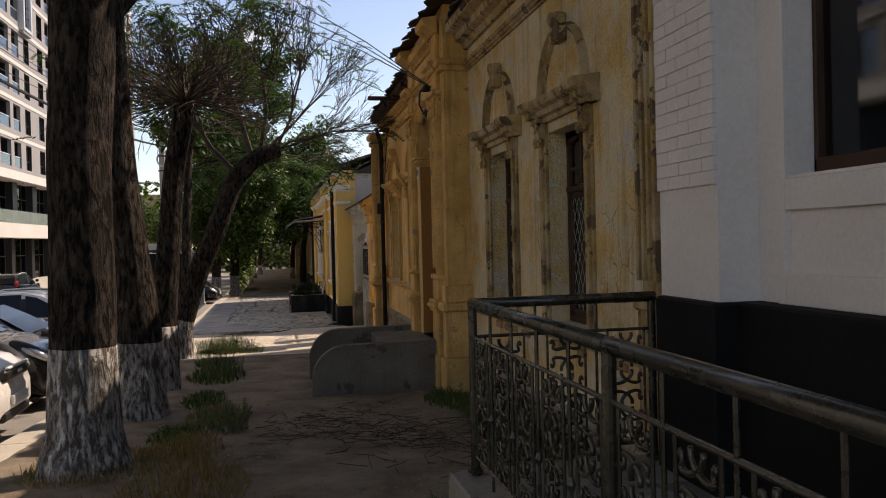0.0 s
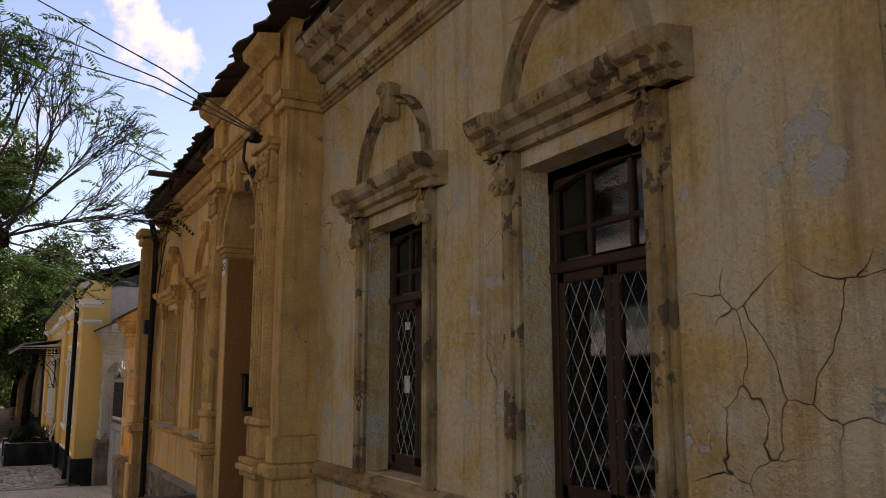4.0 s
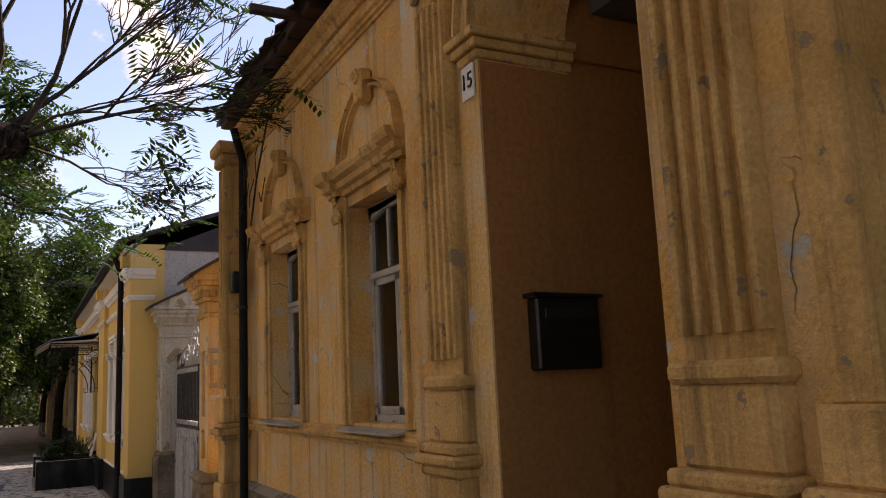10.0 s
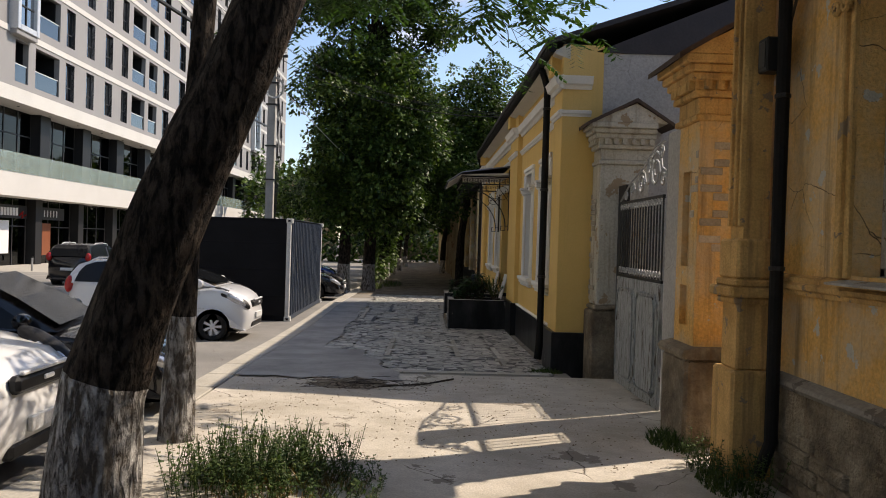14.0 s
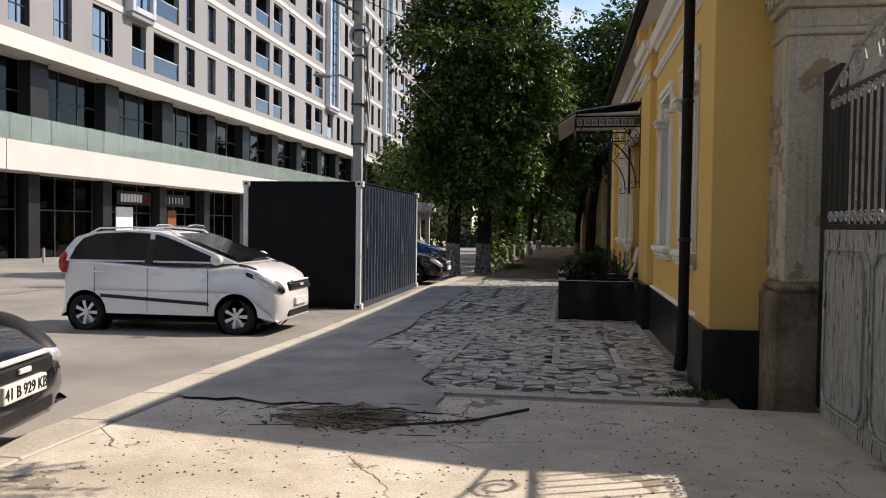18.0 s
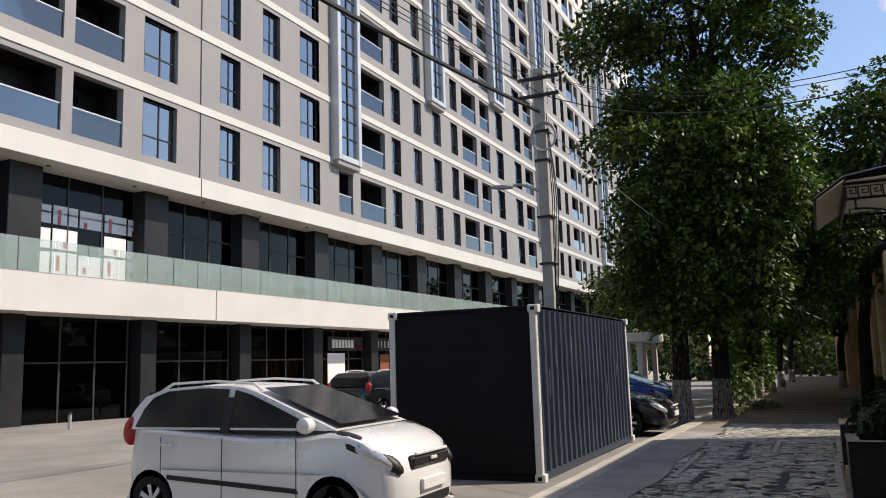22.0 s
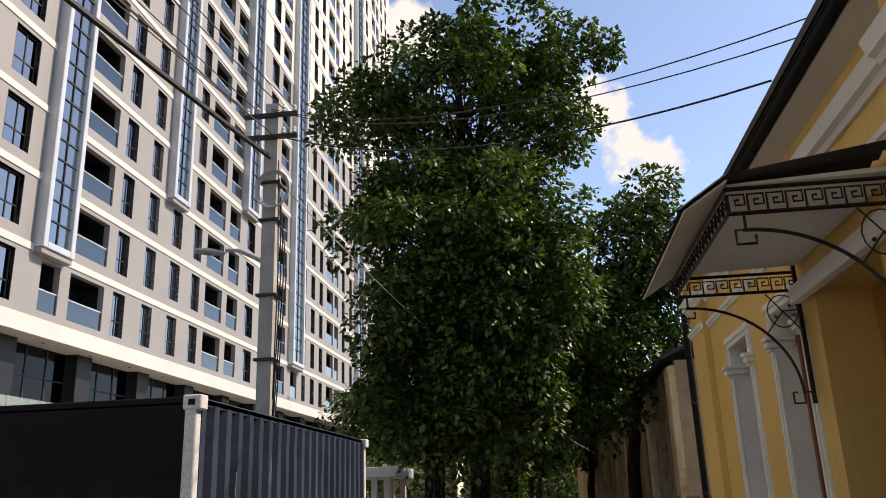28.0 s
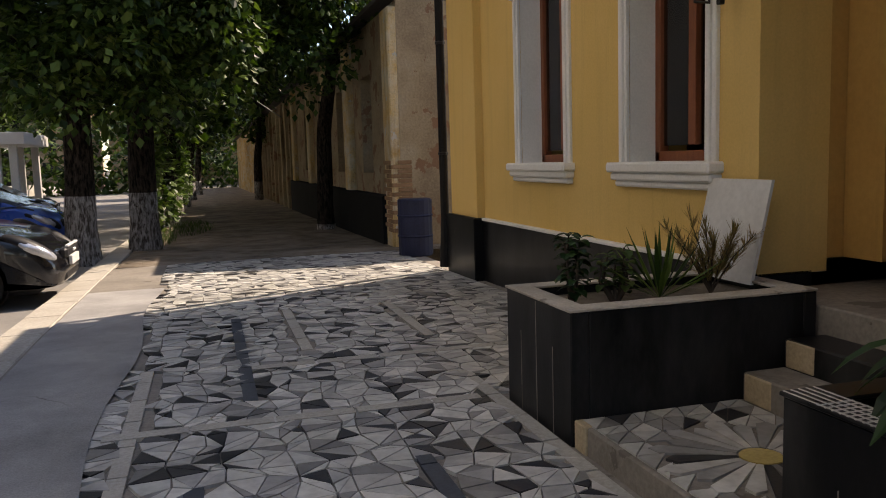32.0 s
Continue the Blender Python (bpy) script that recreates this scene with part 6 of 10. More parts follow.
# ---- planters, terrace, boards, plants ----
TZ = gz(34) + 0.14
tagged(part("terrace", Shape().box(0.27, 1.73, 33.40, 34.86, gz(34) - 0.3, TZ, 0.008), M_CONC_OLD), "low terrace slab before the yellow house door", "terrace", "", "structure")
st = thing("door_steps", (1.4, 33.9, TZ), "two stone-faced steps up to the door", "steps")
for k in range(3):
    part("step", Shape().box(1.20 + 0.25 * k, 1.73 if k < 2 else 2.9, 33.43 if k < 2 else DY0 + 0.01, 34.84 if k < 2 else DY1 - 0.01, TZ - 0.1, TZ + 0.15 * (k + 1), 0.01), M_BLACKSTONE if k % 2 else M_CONC_OLD, st)
M_TANSTONE = surf("tan_stone_trim", [(0.42, 0.33, 0.20), (0.50, 0.40, 0.26)], 3, 50, 0.7, 0.15)
for k in range(2):
    part("end_block", Shape().box(1.193 + 0.25 * k, 1.26 + 0.25 * k, 34.62, 34.82, TZ + 0.15 * k + 0.004, TZ + 0.15 * (k + 1) - 0.004, 0.006), M_TANSTONE, st, "tan stone end block")
part("corner_block", Shape().box(0.256, 0.32, 34.74, 34.855, TZ - 0.14, TZ + 0.006, 0.006), M_TANSTONE, st, "tan corner stone")
M_TILEWHITE = surf("white_mosaic_tile", [(0.52, 0.50, 0.45), (0.62, 0.60, 0.56)], 3, 60, 0.6, 0.1, vary=0.1)
PLANTERS = ((32.48, 33.42, 0.275), (34.87, 35.72, 0.25))
for y0, y1, x0 in PLANTERS:
    pt = thing("planter", (0.9, (y0 + y1) / 2, gz(34)), "black stone-clad planter box with a white mosaic rim", "planter", "planters by the door")
    zb, zt = gz(35) - 0.1, -0.30
    t = 0.1
    for nm, q in (("front", (x0, x0 + t, y0, y1)), ("back", (1.6, 1.68, y0, y1)), ("side", (x0 + t, 1.6, y0, y0 + t)), ("side", (x0 + t, 1.6, y1 - t, y1))):
        part(nm, Shape().box(*q, zb, zt, 0.006), M_BLACKSTONE, pt)
    ngap = 4
    for k in range(1, ngap):
        yy = y0 + (y1 - y0) * k / ngap
        part("slab_joint", Shape().box(x0 - 0.003, x0 + 0.002, yy - 0.0015, yy + 0.0015, zb + 0.1, zt - 0.01 - 0.2 * (k % 2)), M_CONC_OLD, pt)
    part("soil", Shape().box(x0 + t, 1.6, y0 + t, y1 - t, zb + 0.3, zt - 0.05), M_SOIL, pt)
    part("rim", Shape().box(x0 - 0.008, 1.68, y0 - 0.008, y0 + t + 0.02, zt, zt + 0.014, 0.003).box(x0 - 0.008, 1.68, y1 - t - 0.02, y1 + 0.008, zt, zt + 0.014, 0.003).box(x0 - 0.008, x0 + t + 0.02, y0 + t + 0.02, y1 - t - 0.02, zt, zt + 0.014, 0.003).box(1.54, 1.68, y0 + t + 0.02, y1 - t - 0.02, zt, zt + 0.014, 0.003), M_BLACKSTONE if y0 < 33 else M_CONC, pt, "mosaic rim")
    if y0 < 33:
        gr = Shape()
        q = t + 0.02
        for i in range(46):
            x = x0 + 0.028 * i
            gr.box(x, x + 0.006, y0 - 0.006, y0 + q, zt + 0.0145, zt + 0.0165)
            if x < x0 + q:
                gr.box(x, x + 0.006, y0 + q, y1, zt + 0.0145, zt + 0.0165)
        for i in range(29):
            y = y0 + 0.028 * i
            if y < y1:
                gr.box(x0 - 0.006, x0 + q, y, y + 0.006, zt + 0.0147, zt + 0.0167)
            if y < y0 + q:
                gr.box(x0 + q, x0 + 1.28, y, y + 0.006, zt + 0.0147, zt + 0.0167)
        part("rim_grid", gr, M_TILEWHITE, pt, "fine white mosaic grid on the rim")


def leaf_quad(s, p, d, up, ln, w, fold=0.25):
    """One pointed leaf of four triangles' worth: two folded quads."""
    d, up = d.normalized(), up.normalized()
    side = d.cross(up)
    if side.length < 1e-4:
        side = Vector((1, 0, 0))
    side.normalize()
    nrm = side.cross(d)
    a, b = p + d * ln * 0.5, p + d * ln
    s.add([p, a + side * w - nrm * w * fold, b, a - side * w - nrm * w * fold], [(0, 1, 2, 3)])


def broad_leaf(s, p, d, ln, w):
    """An oval leaf that arches down towards its tip, folded along the rib."""
    d = d.normalized()
    side = d.cross(Vector((0, 0, 1)))
    side = side.normalized() if side.length > 0.05 else Vector((1, 0, 0))
    rows = []
    for t, k in ((0.0, 0.08), (0.25, 0.8), (0.5, 1.0), (0.78, 0.7), (1.0, 0.05)):
        q = p + d * ln * t - Vector((0, 0, 0.55 * ln * t * t))
        lift = Vector((0, 0, 0.25 * w * k))
        rows += [q - side * w * k + lift, q, q + side * w * k + lift]
    s.add(rows, [(3 * i + j, 3 * i + j + 1, 3 * i + j + 4, 3 * i + j + 3) for i in range(4) for j in range(2)])


def thuja(x, y, z, h, spread, label, material, seed):
    r = random.Random(seed)
    th = thing("thuja", (x, y, z), label, "plant")
    st, lv = Shape(), Shape()
    for i in range(13):
        a = r.uniform(0, 2 * math.pi)
        b = Vector((x, y, z))
        e = Vector((x + math.cos(a) * spread * r.uniform(0.4, 1.2), y + math.sin(a) * spread * r.uniform(0.4, 1.2), z + h * r.uniform(0.55, 1.05)))
        st.tube([b, b.lerp(e, 0.5) + Vector((0, 0, 0.04)), e], [0.007, 0.004, 0.002], 4, False)
        for k in range(20):
            p = b.lerp(e, 0.3 + 0.7 * k / 20)
            d = (e - b).normalized() + Vector((r.uniform(-1, 1), r.uniform(-1, 1), r.uniform(-0.2, 0.5))) * 0.8
            for j in range(5):
                leaf_quad(lv, p, d + Vector((r.uniform(-1, 1), r.uniform(-1, 1), r.uniform(-1, 1))) * 0.45, Vector((0, 0, 1)), r.uniform(0.05, 0.12), 0.003)
    part("stem", st, M_TWIG, th)
    part("sprays", lv, material, th)


def shrub(name, x, y, z, h, spread, stems, leaves, ln, w, label, material=None, seed=1, droop=0.0):
    r = random.Random(seed)
    th = thing(name, (x, y, z), label, "plant")
    st, lv = Shape(), Shape()
    for i in range(stems):
        a = r.uniform(0, 2 * math.pi)
        q = Vector((math.cos(a), math.sin(a), 0)) * spread * r.uniform(0.3, 1.0)
        b = Vector((x, y, z)) + q * 0.25
        e = Vector((x, y, z + h * r.uniform(0.6, 1.0))) + q
        m = (b + e) / 2 + Vector((r.uniform(-1, 1), r.uniform(-1, 1), 0)) * 0.05
        path = [b, m, e]
        st.tube(path, [0.012, 0.009, 0.004], 5)
        for k in range(leaves):
            t = 1.0 - 0.75 * ((k + r.random()) / leaves) ** 1.7
            p = b.lerp(m, t * 2) if t < 0.5 else m.lerp(e, t * 2 - 1)
            an = k * 2.4 + r.uniform(-0.4, 0.4)
            d = Vector((math.cos(an), math.sin(an), r.uniform(0.1, 0.7) - droop))
            broad_leaf(lv, p, d, ln * r.uniform(0.7, 1.2), w * r.uniform(0.8, 1.2))
    part("stem", st, M_TWIG, th)
    part("leaves", lv, material or M_LEAF_DARK, th)
    return th


PZ = -0.35
shrub("potted_shrub", 0.75, 32.94, PZ, 0.60, 0.32, 14, 11, 0.15, 0.034, "dense dark green broad-leaved shrub in the planter", seed=2)
shrub("potted_shrub", 1.05, 32.97, PZ, 0.68, 0.28, 11, 11, 0.16, 0.034, "tall dark green broad-leaved shrub in the planter", seed=3)
shrub("potted_shrub", 0.55, 33.02, PZ, 0.35, 0.25, 8, 7, 0.20, 0.04, "drooping leafy shrub at the rim of the planter", seed=4, droop=0.5)
thuja(1.32, 32.87, PZ, 0.6, 0.26, "feathery half-dry thuja in the planter", M_WEED, 5)
shrub("potted_shrub", 0.45, 35.27, PZ, 0.40, 0.07, 5, 16, 0.09, 0.028, "small upright boxwood in the planter", seed=6)
shrub("potted_shrub", 0.72, 35.29, PZ, 0.30, 0.12, 6, 9, 0.09, 0.03, "small leafy green plant in the planter", M_WEED, seed=7)
thuja(1.32, 35.29, PZ, 0.42, 0.22, "brown dried thuja in the planter", M_DRYGRASS, 8)
yu = thing("yucca", (0.98, 35.27, PZ), "spiky dark green yucca rosette in the planter", "plant")
lv = Shape()
for i in range(26):
    a, e = i * 2.4, 0.35 + 0.045 * i
    d = Vector((math.cos(a) * math.cos(e), math.sin(a) * math.cos(e), math.sin(e)))
    leaf_quad(lv, Vector((0.98, 35.27, PZ)), d, Vector((0, 0, 1)), 0.38 + 0.1 * rnd.random(), 0.014, 0.6)
part("leaves", lv, M_LEAF, yu)
for y0, y1 in ((33.2, 33.82), (35.22, 35.80)):
    bd = thing("leaning_board", (1.6, (y0 + y1) / 2, -0.3), "white board leaning against the yellow wall", "board", "boards by the door")
    part("panel", Shape().prism([(1.53, -0.31), (1.55, -0.31), (1.685, 0.28), (1.665, 0.28)], "y", y0, y1), M_BOARD, bd)

# ---- the ruined houses farther on ----
RX = 1.9
rh = thing("ruined_house", (3, 55, gz(55)), "long ruined ochre house with bare brick and flaking plaster", "house")
part("wall", wall_y(Shape(), RX, 0.5, 45.2, 63, -1.7, 3.2, [(47.6, 48.7, 0.2, 2.2), (51, 52.1, 0.2, 2.2), (54.4, 55.5, 0.2, 2.2), (58, 59.2, 0.2, 2.2)]), M_FAROLD, rh)
for y in (45.2, 49.6, 53.2, 56.8, 61.6):
    part("pilaster", Shape().box(RX - 0.16, RX + 0.02, y, y + 0.6, -1.7, 3.1, 0.03), M_OCHRE_OLD, rh)
part("plinth", Shape().box(RX - 0.2, RX + 0.05, 45.9, 62.8, -1.8, -0.2, 0.02), M_PLINTH_DARK, rh, "damp blackened plinth")
part("room", Shape().box(4, 4.1, 45.5, 63, -1.2, 3.2).box(RX + 0.5, 9, 45.2, 45.6, -1.6, 3.2).box(RX + 0.5, 9, 62.6, 63, -1.6, 3.2), M_FAROLD, rh)
part("roof", Shape().prism([(1.6, 3.2), (5.5, 4.8), (9.5, 3.2), (9.5, 3.26), (5.5, 4.88), (1.6, 3.28)], "y", 45.0, 63.2), M_ROOF_DARK, rh)
r2 = random.Random(5)
for k in range(16):
    z = gz(45) + 0.25 + 0.08 * k
    for j in range(2 + (k % 2)):
        y = 45.2 + 0.2 * j + 0.05 * (k % 2)
        part("brick", Shape().box(RX - 0.175, RX - 0.13, y, y + 0.19, z, z + 0.07, 0.006), M_BRICK, rh)
    part("brick", Shape().box(RX - 0.15 + 0.1 * (k % 2), RX + 0.2, 45.185, 45.21, z, z + 0.07, 0.006), M_BRICK, rh)
bl = thing("blue_drum", (1.72, 43.6, gz(43.6)), "dark blue drum standing against the house end", "drum")
part("shell", Shape().lathe(((0.25, 0.0), (0.27, 0.02), (0.27, 0.3), (0.285, 0.32), (0.27, 0.34), (0.27, 0.62), (0.285, 0.64), (0.27, 0.66), (0.27, 0.88), (0.25, 0.9)), (1.72, 43.6, gz(43.6)), 20), surf("navy_drum_plastic", [(0.01, 0.014, 0.04), (0.016, 0.022, 0.06)], 3, 40, 0.5, 0.1), bl)
for y0, y1, m in ((63.4, 84, M_FAROLD), (84.5, 118, M_OCHRE_OLD)):
    fh = thing("distant_house", (3, y0 + 5, gz(y0)), "distant low ochre house along the street", "house", "distant houses")
    part("wall", wall_y(Shape(), RX - 0.1, 0.5, y0, y1, -2.4, 3.0, [(y0 + 2 + 4 * i, y0 + 3.1 + 4 * i, 0.0, 2.0) for i in range(int((y1 - y0) / 4.2))]), m, fh)
    part("roof", Shape().prism([(1.4, 3.0), (5.5, 4.5), (9.5, 3.0)], "y", y0, y1), M_ROOF_DARK, fh)
    for i in range(int((y1 - y0) / 2)):
        part("pilaster", Shape().box(RX - 0.22, RX - 0.08, y0 + 0.3 + 2 * i, y0 + 0.6 + 2 * i, -2.4, 2.9), m, fh)
    part("room", Shape().box(3.5, 3.6, y0, y1, -2, 3), m, fh)


# ---- shipping container ----
cont = thing("shipping_container", (-4.85, 37, gz(37) - ROAD_DROP), "dark blue steel shipping container with white corner posts", "container")
KX0, KX1, KY0, KY1, KZ0, KZ1 = -6.05, -3.6, 33.98, 40.06, -1.06, 1.48


def corrugated(s, axis, at, a0, a1, z0, z1, pitch, depth, sign):
    """A trapezoidal sheet: axis y runs along y at x = at; axis x runs along x at y = at."""
    pts, q = [], a0
    while q < a1 - 1e-6:
        for u, w in ((0.0, 0), (0.28, 0), (0.42, 1), (0.78, 1), (0.92, 0)):
            if q + u * pitch <= a1:
                pts.append((q + u * pitch, w * depth))
        q += pitch
    pts.append((a1, 0))
    n, rows = len(pts), 9
    for k in range(rows):
        z = z0 + (z1 - z0) * k / (rows - 1)
        for p, w in pts:
            bend = 0.0 if k in (0, rows - 1) else 0.016 * max(0.0, noise.noise(Vector((p * 1.3, z * 1.9, 4.0)))) + 0.03 * max(0.0, noise.noise(Vector((p * 4.1, z * 2.6, 9.0))) - 0.22)
            d = at - sign * (w + bend)
            s.v.append((d, p, z) if axis == "y" else (p, d, z))
    s.f += [(k * n + i, k * n + i + 1, (k + 1) * n + i + 1, (k + 1) * n + i) for k in range(rows - 1) for i in range(n - 1)]
    return s


part("side_wall", corrugated(Shape(), "y", KX1 - 0.012, KY0 + 0.12, KY1 - 0.12, KZ0 + 0.12, KZ1 - 0.06, 0.276, 0.055, 1), M_CONT, cont, "corrugated dark blue side wall with dents")
part("side_wall", corrugated(Shape(), "y", KX0 + 0.012, KY0 + 0.12, KY1 - 0.12, KZ0 + 0.12, KZ1 - 0.06, 0.276, 0.055, -1), M_CONT, cont)
part("end_wall", Shape().box(KX0 + 0.1, KX1 - 0.1, KY0 + 0.02, KY0 + 0.06, KZ0 + 0.1, KZ1 - 0.06), M_CONT_END, cont, "flat black end panel")
for z in (-0.45, 0.2, 0.85):
    part("panel_seam", Shape().box(KX0 + 0.1, KX1 - 0.1, KY0 + 0.012, KY0 + 0.024, z, z + 0.03, 0.004), M_CONT_END, cont)
part("end_wall", corrugated(Shape(), "x", KY1 - 0.03, KX0 + 0.1, KX1 - 0.1, KZ0 + 0.1, KZ1 - 0.06, 0.25, 0.04, 1), M_CONT, cont)
part("roof", Shape().box(KX0 + 0.03, KX1 - 0.03, KY0 + 0.03, KY1 - 0.03, KZ1 - 0.06, KZ1 - 0.02), M_CONT, cont)
part("floor", Shape().box(KX0 + 0.03, KX1 - 0.03, KY0 + 0.03, KY1 - 0.03, KZ0 + 0.06, KZ0 + 0.14), M_CONT_END, cont)
for x in (KX0, KX1 - 0.12):
    part("bottom_rail", Shape().box(x + 0.02, x + 0.1, KY0 + 0.12, KY1 - 0.12, KZ0 + 0.01, KZ0 + 0.13, 0.008), M_CONT, cont)
    part("top_rail", Shape().box(x + 0.03, x + 0.09, KY0 + 0.12, KY1 - 0.12, KZ1 - 0.08, KZ1 - 0.01, 0.008), M_CONT, cont)
    for y in (KY0, KY1 - 0.1):
        part("corner_post", Shape().box(x + 0.01, x + 0.11, y, y + 0.1, KZ0 + 0.1, KZ1 - 0.1, 0.01), M_CONT_WHITE, cont, "white corner post")
        for z in (KZ0, KZ1 - 0.12):
            part("corner_casting", Shape().box(x - 0.006, x + 0.15, y - 0.012 if y < 36 else y - 0.06, y + 0.13, z, z + 0.12, 0.01), M_CONT_WHITE, cont, "white cast corner fitting")
            part("casting_hole", Shape().box(x + 0.04, x + 0.10, (y - 0.014) if y < 36 else y + 0.12, (y - 0.008) if y < 36 else y + 0.133, z + 0.035, z + 0.085), M_CONT_END, cont)
for y in (KY0, KY1 - 0.1):
    for z0, z1 in ((KZ0 + 0.01, KZ0 + 0.12), (KZ1 - 0.08, KZ1 - 0.01)):
        part("cross_rail", Shape().box(KX0 + 0.12, KX1 - 0.12, y + 0.02, y + 0.1, z0, z1, 0.006), M_CONT_END, cont)
for y in (34.3, 36.2, 38.0, 39.6):
    for x in (KX0 + 0.2, KX1 - 0.2):
        tagged(part("timber_block", Shape().box(x - 0.12, x + 0.12, y - 0.1, y + 0.1, gz(y) - ROAD_DROP - 0.02, KZ0 + 0.06, 0.01), M_WOOD), "timber block under the shipping container", "block", "blocks under the container")


for y, z, ln, lean in ((34.5, 0.1, 0.5, 0.02), (34.9, 0.55, 0.34, -0.03), (35.2, -0.2, 0.7, 0.01), (35.75, 0.8, 0.3, 0.04), (36.3, 0.15, 0.42, -0.02), (36.6, -0.55, 0.3, 0.02), (37.4, 0.4, 0.6, 0.02), (38.1, -0.1, 0.4, -0.04), (38.9, 0.3, 0.35, 0.03)):
    part("scrape", Shape().tube([(KX1 - 0.010, y, z), (KX1 - 0.008, y + lean, z + ln * 0.5), (KX1 - 0.010, y + lean * 0.6, z + ln)], [0.003, 0.006, 0.002], 5), M_GALV, cont, "bright scrape in the paint")


# ---- cars ----
def smooth_by_angle(ob, deg=35):
    ob.data.polygons.foreach_set("use_smooth", [True] * len(ob.data.polygons))
    ob.data.set_sharp_from_angle(angle=radians(deg))
    return ob


CARS = {
    "hatch": dict(L=(-1.73, 1.91), W=1.60, wheels=(-1.19, 1.185), r=0.29, belt=1.0, roof=1.54,
                  body=[(-1.66, 0.24), (-1.72, 0.42), (-1.73, 0.58), (-1.70, 0.85), (-1.64, 1.08), (-1.3, 1.09), (-0.6, 1.05), (0.2, 1.0), (0.8, 1.01), (1.15, 1.06), (1.4, 1.03), (1.62, 0.96), (1.78, 0.87), (1.87, 0.74), (1.91, 0.56), (1.91, 0.40), (1.87, 0.24)],
                  cabin=[(-1.64, 1.06), (-1.56, 1.28), (-1.44, 1.43), (-1.2, 1.51), (-0.6, 1.545), (-0.1, 1.52), (0.15, 1.46), (0.62, 1.29), (1.22, 1.06)]),
    "sedan": dict(L=(-2.30, 2.25), W=1.80, wheels=(-1.40, 1.30), r=0.33, belt=0.93, roof=1.46,
                  body=[(-2.2, 0.26), (-2.28, 0.45), (-2.30, 0.62), (-2.27, 0.92), (-2.2, 1.0), (-1.75, 1.02), (-1.0, 0.98), (0.2, 0.94), (0.75, 0.93), (1.05, 0.94), (1.5, 0.88), (1.95, 0.78), (2.15, 0.66), (2.24, 0.5), (2.25, 0.38), (2.2, 0.24)],
                  cabin=[(-1.8, 1.01), (-1.45, 1.22), (-1.05, 1.40), (-0.7, 1.45), (-0.2, 1.47), (0.25, 1.42), (0.65, 1.22), (1.1, 0.94)]),
    "suv": dict(L=(-2.2, 2.2), W=1.84, wheels=(-1.33, 1.33), r=0.36, belt=1.12, roof=1.68,
                body=[(-2.1, 0.32), (-2.18, 0.5), (-2.2, 0.75), (-2.16, 1.05), (-2.1, 1.16), (-1.4, 1.14), (-0.4, 1.1), (0.6, 1.08), (1.0, 1.09), (1.5, 1.03), (1.95, 0.94), (2.12, 0.82), (2.2, 0.62), (2.2, 0.42), (2.12, 0.28)],
                cabin=[(-2.1, 1.15), (-1.95, 1.45), (-1.75, 1.6), (-1.2, 1.67), (-0.3, 1.68), (0.1, 1.6), (0.55, 1.36), (1.05, 1.09)]),
}


def wheel_meshes(r, w=0.2):
    ty = Shape().lathe(((0.62 * r, -w * 0.42), (0.86 * r, -w * 0.5), (0.97 * r, -w * 0.38), (r, -w * 0.2), (r, w * 0.2), (0.97 * r, w * 0.38), (0.86 * r, w * 0.5), (0.62 * r, w * 0.42)), (0, 0, 0), 28, "y", False)
    rim = Shape().lathe(((0.66 * r, -w * 0.36), (0.68 * r, w * 0.40), (0.60 * r, w * 0.42), (0.58 * r, w * 0.1), (0.1 * r, w * 0.05)), (0, 0, 0), 28, "y", False)
    for sgn in (-1, 1):
        for k in range(7):
            a = 2 * math.pi * k / 7
            m = Matrix.Rotation(a, 4, "Y") @ Matrix.Translation((0, sgn * w * 0.34, 0))
            sp = Shape().prism([(0.1 * r, -0.06 * r), (0.64 * r, -0.10 * r), (0.64 * r, 0.10 * r), (0.1 * r, 0.06 * r)], "y", -0.012, 0.012)
            sp.v = [(p[0], p[1], p[2]) for p in sp.v]
            sp.moved(m)
            rim.add(sp.v, sp.f)
        rim.lathe(((0.16 * r, 0), (0.14 * r, 0.02), (0.0, 0.025)), (0, sgn * w * 0.36 - (0 if sgn > 0 else 0.025), 0), 14, "y")
    return ty, rim


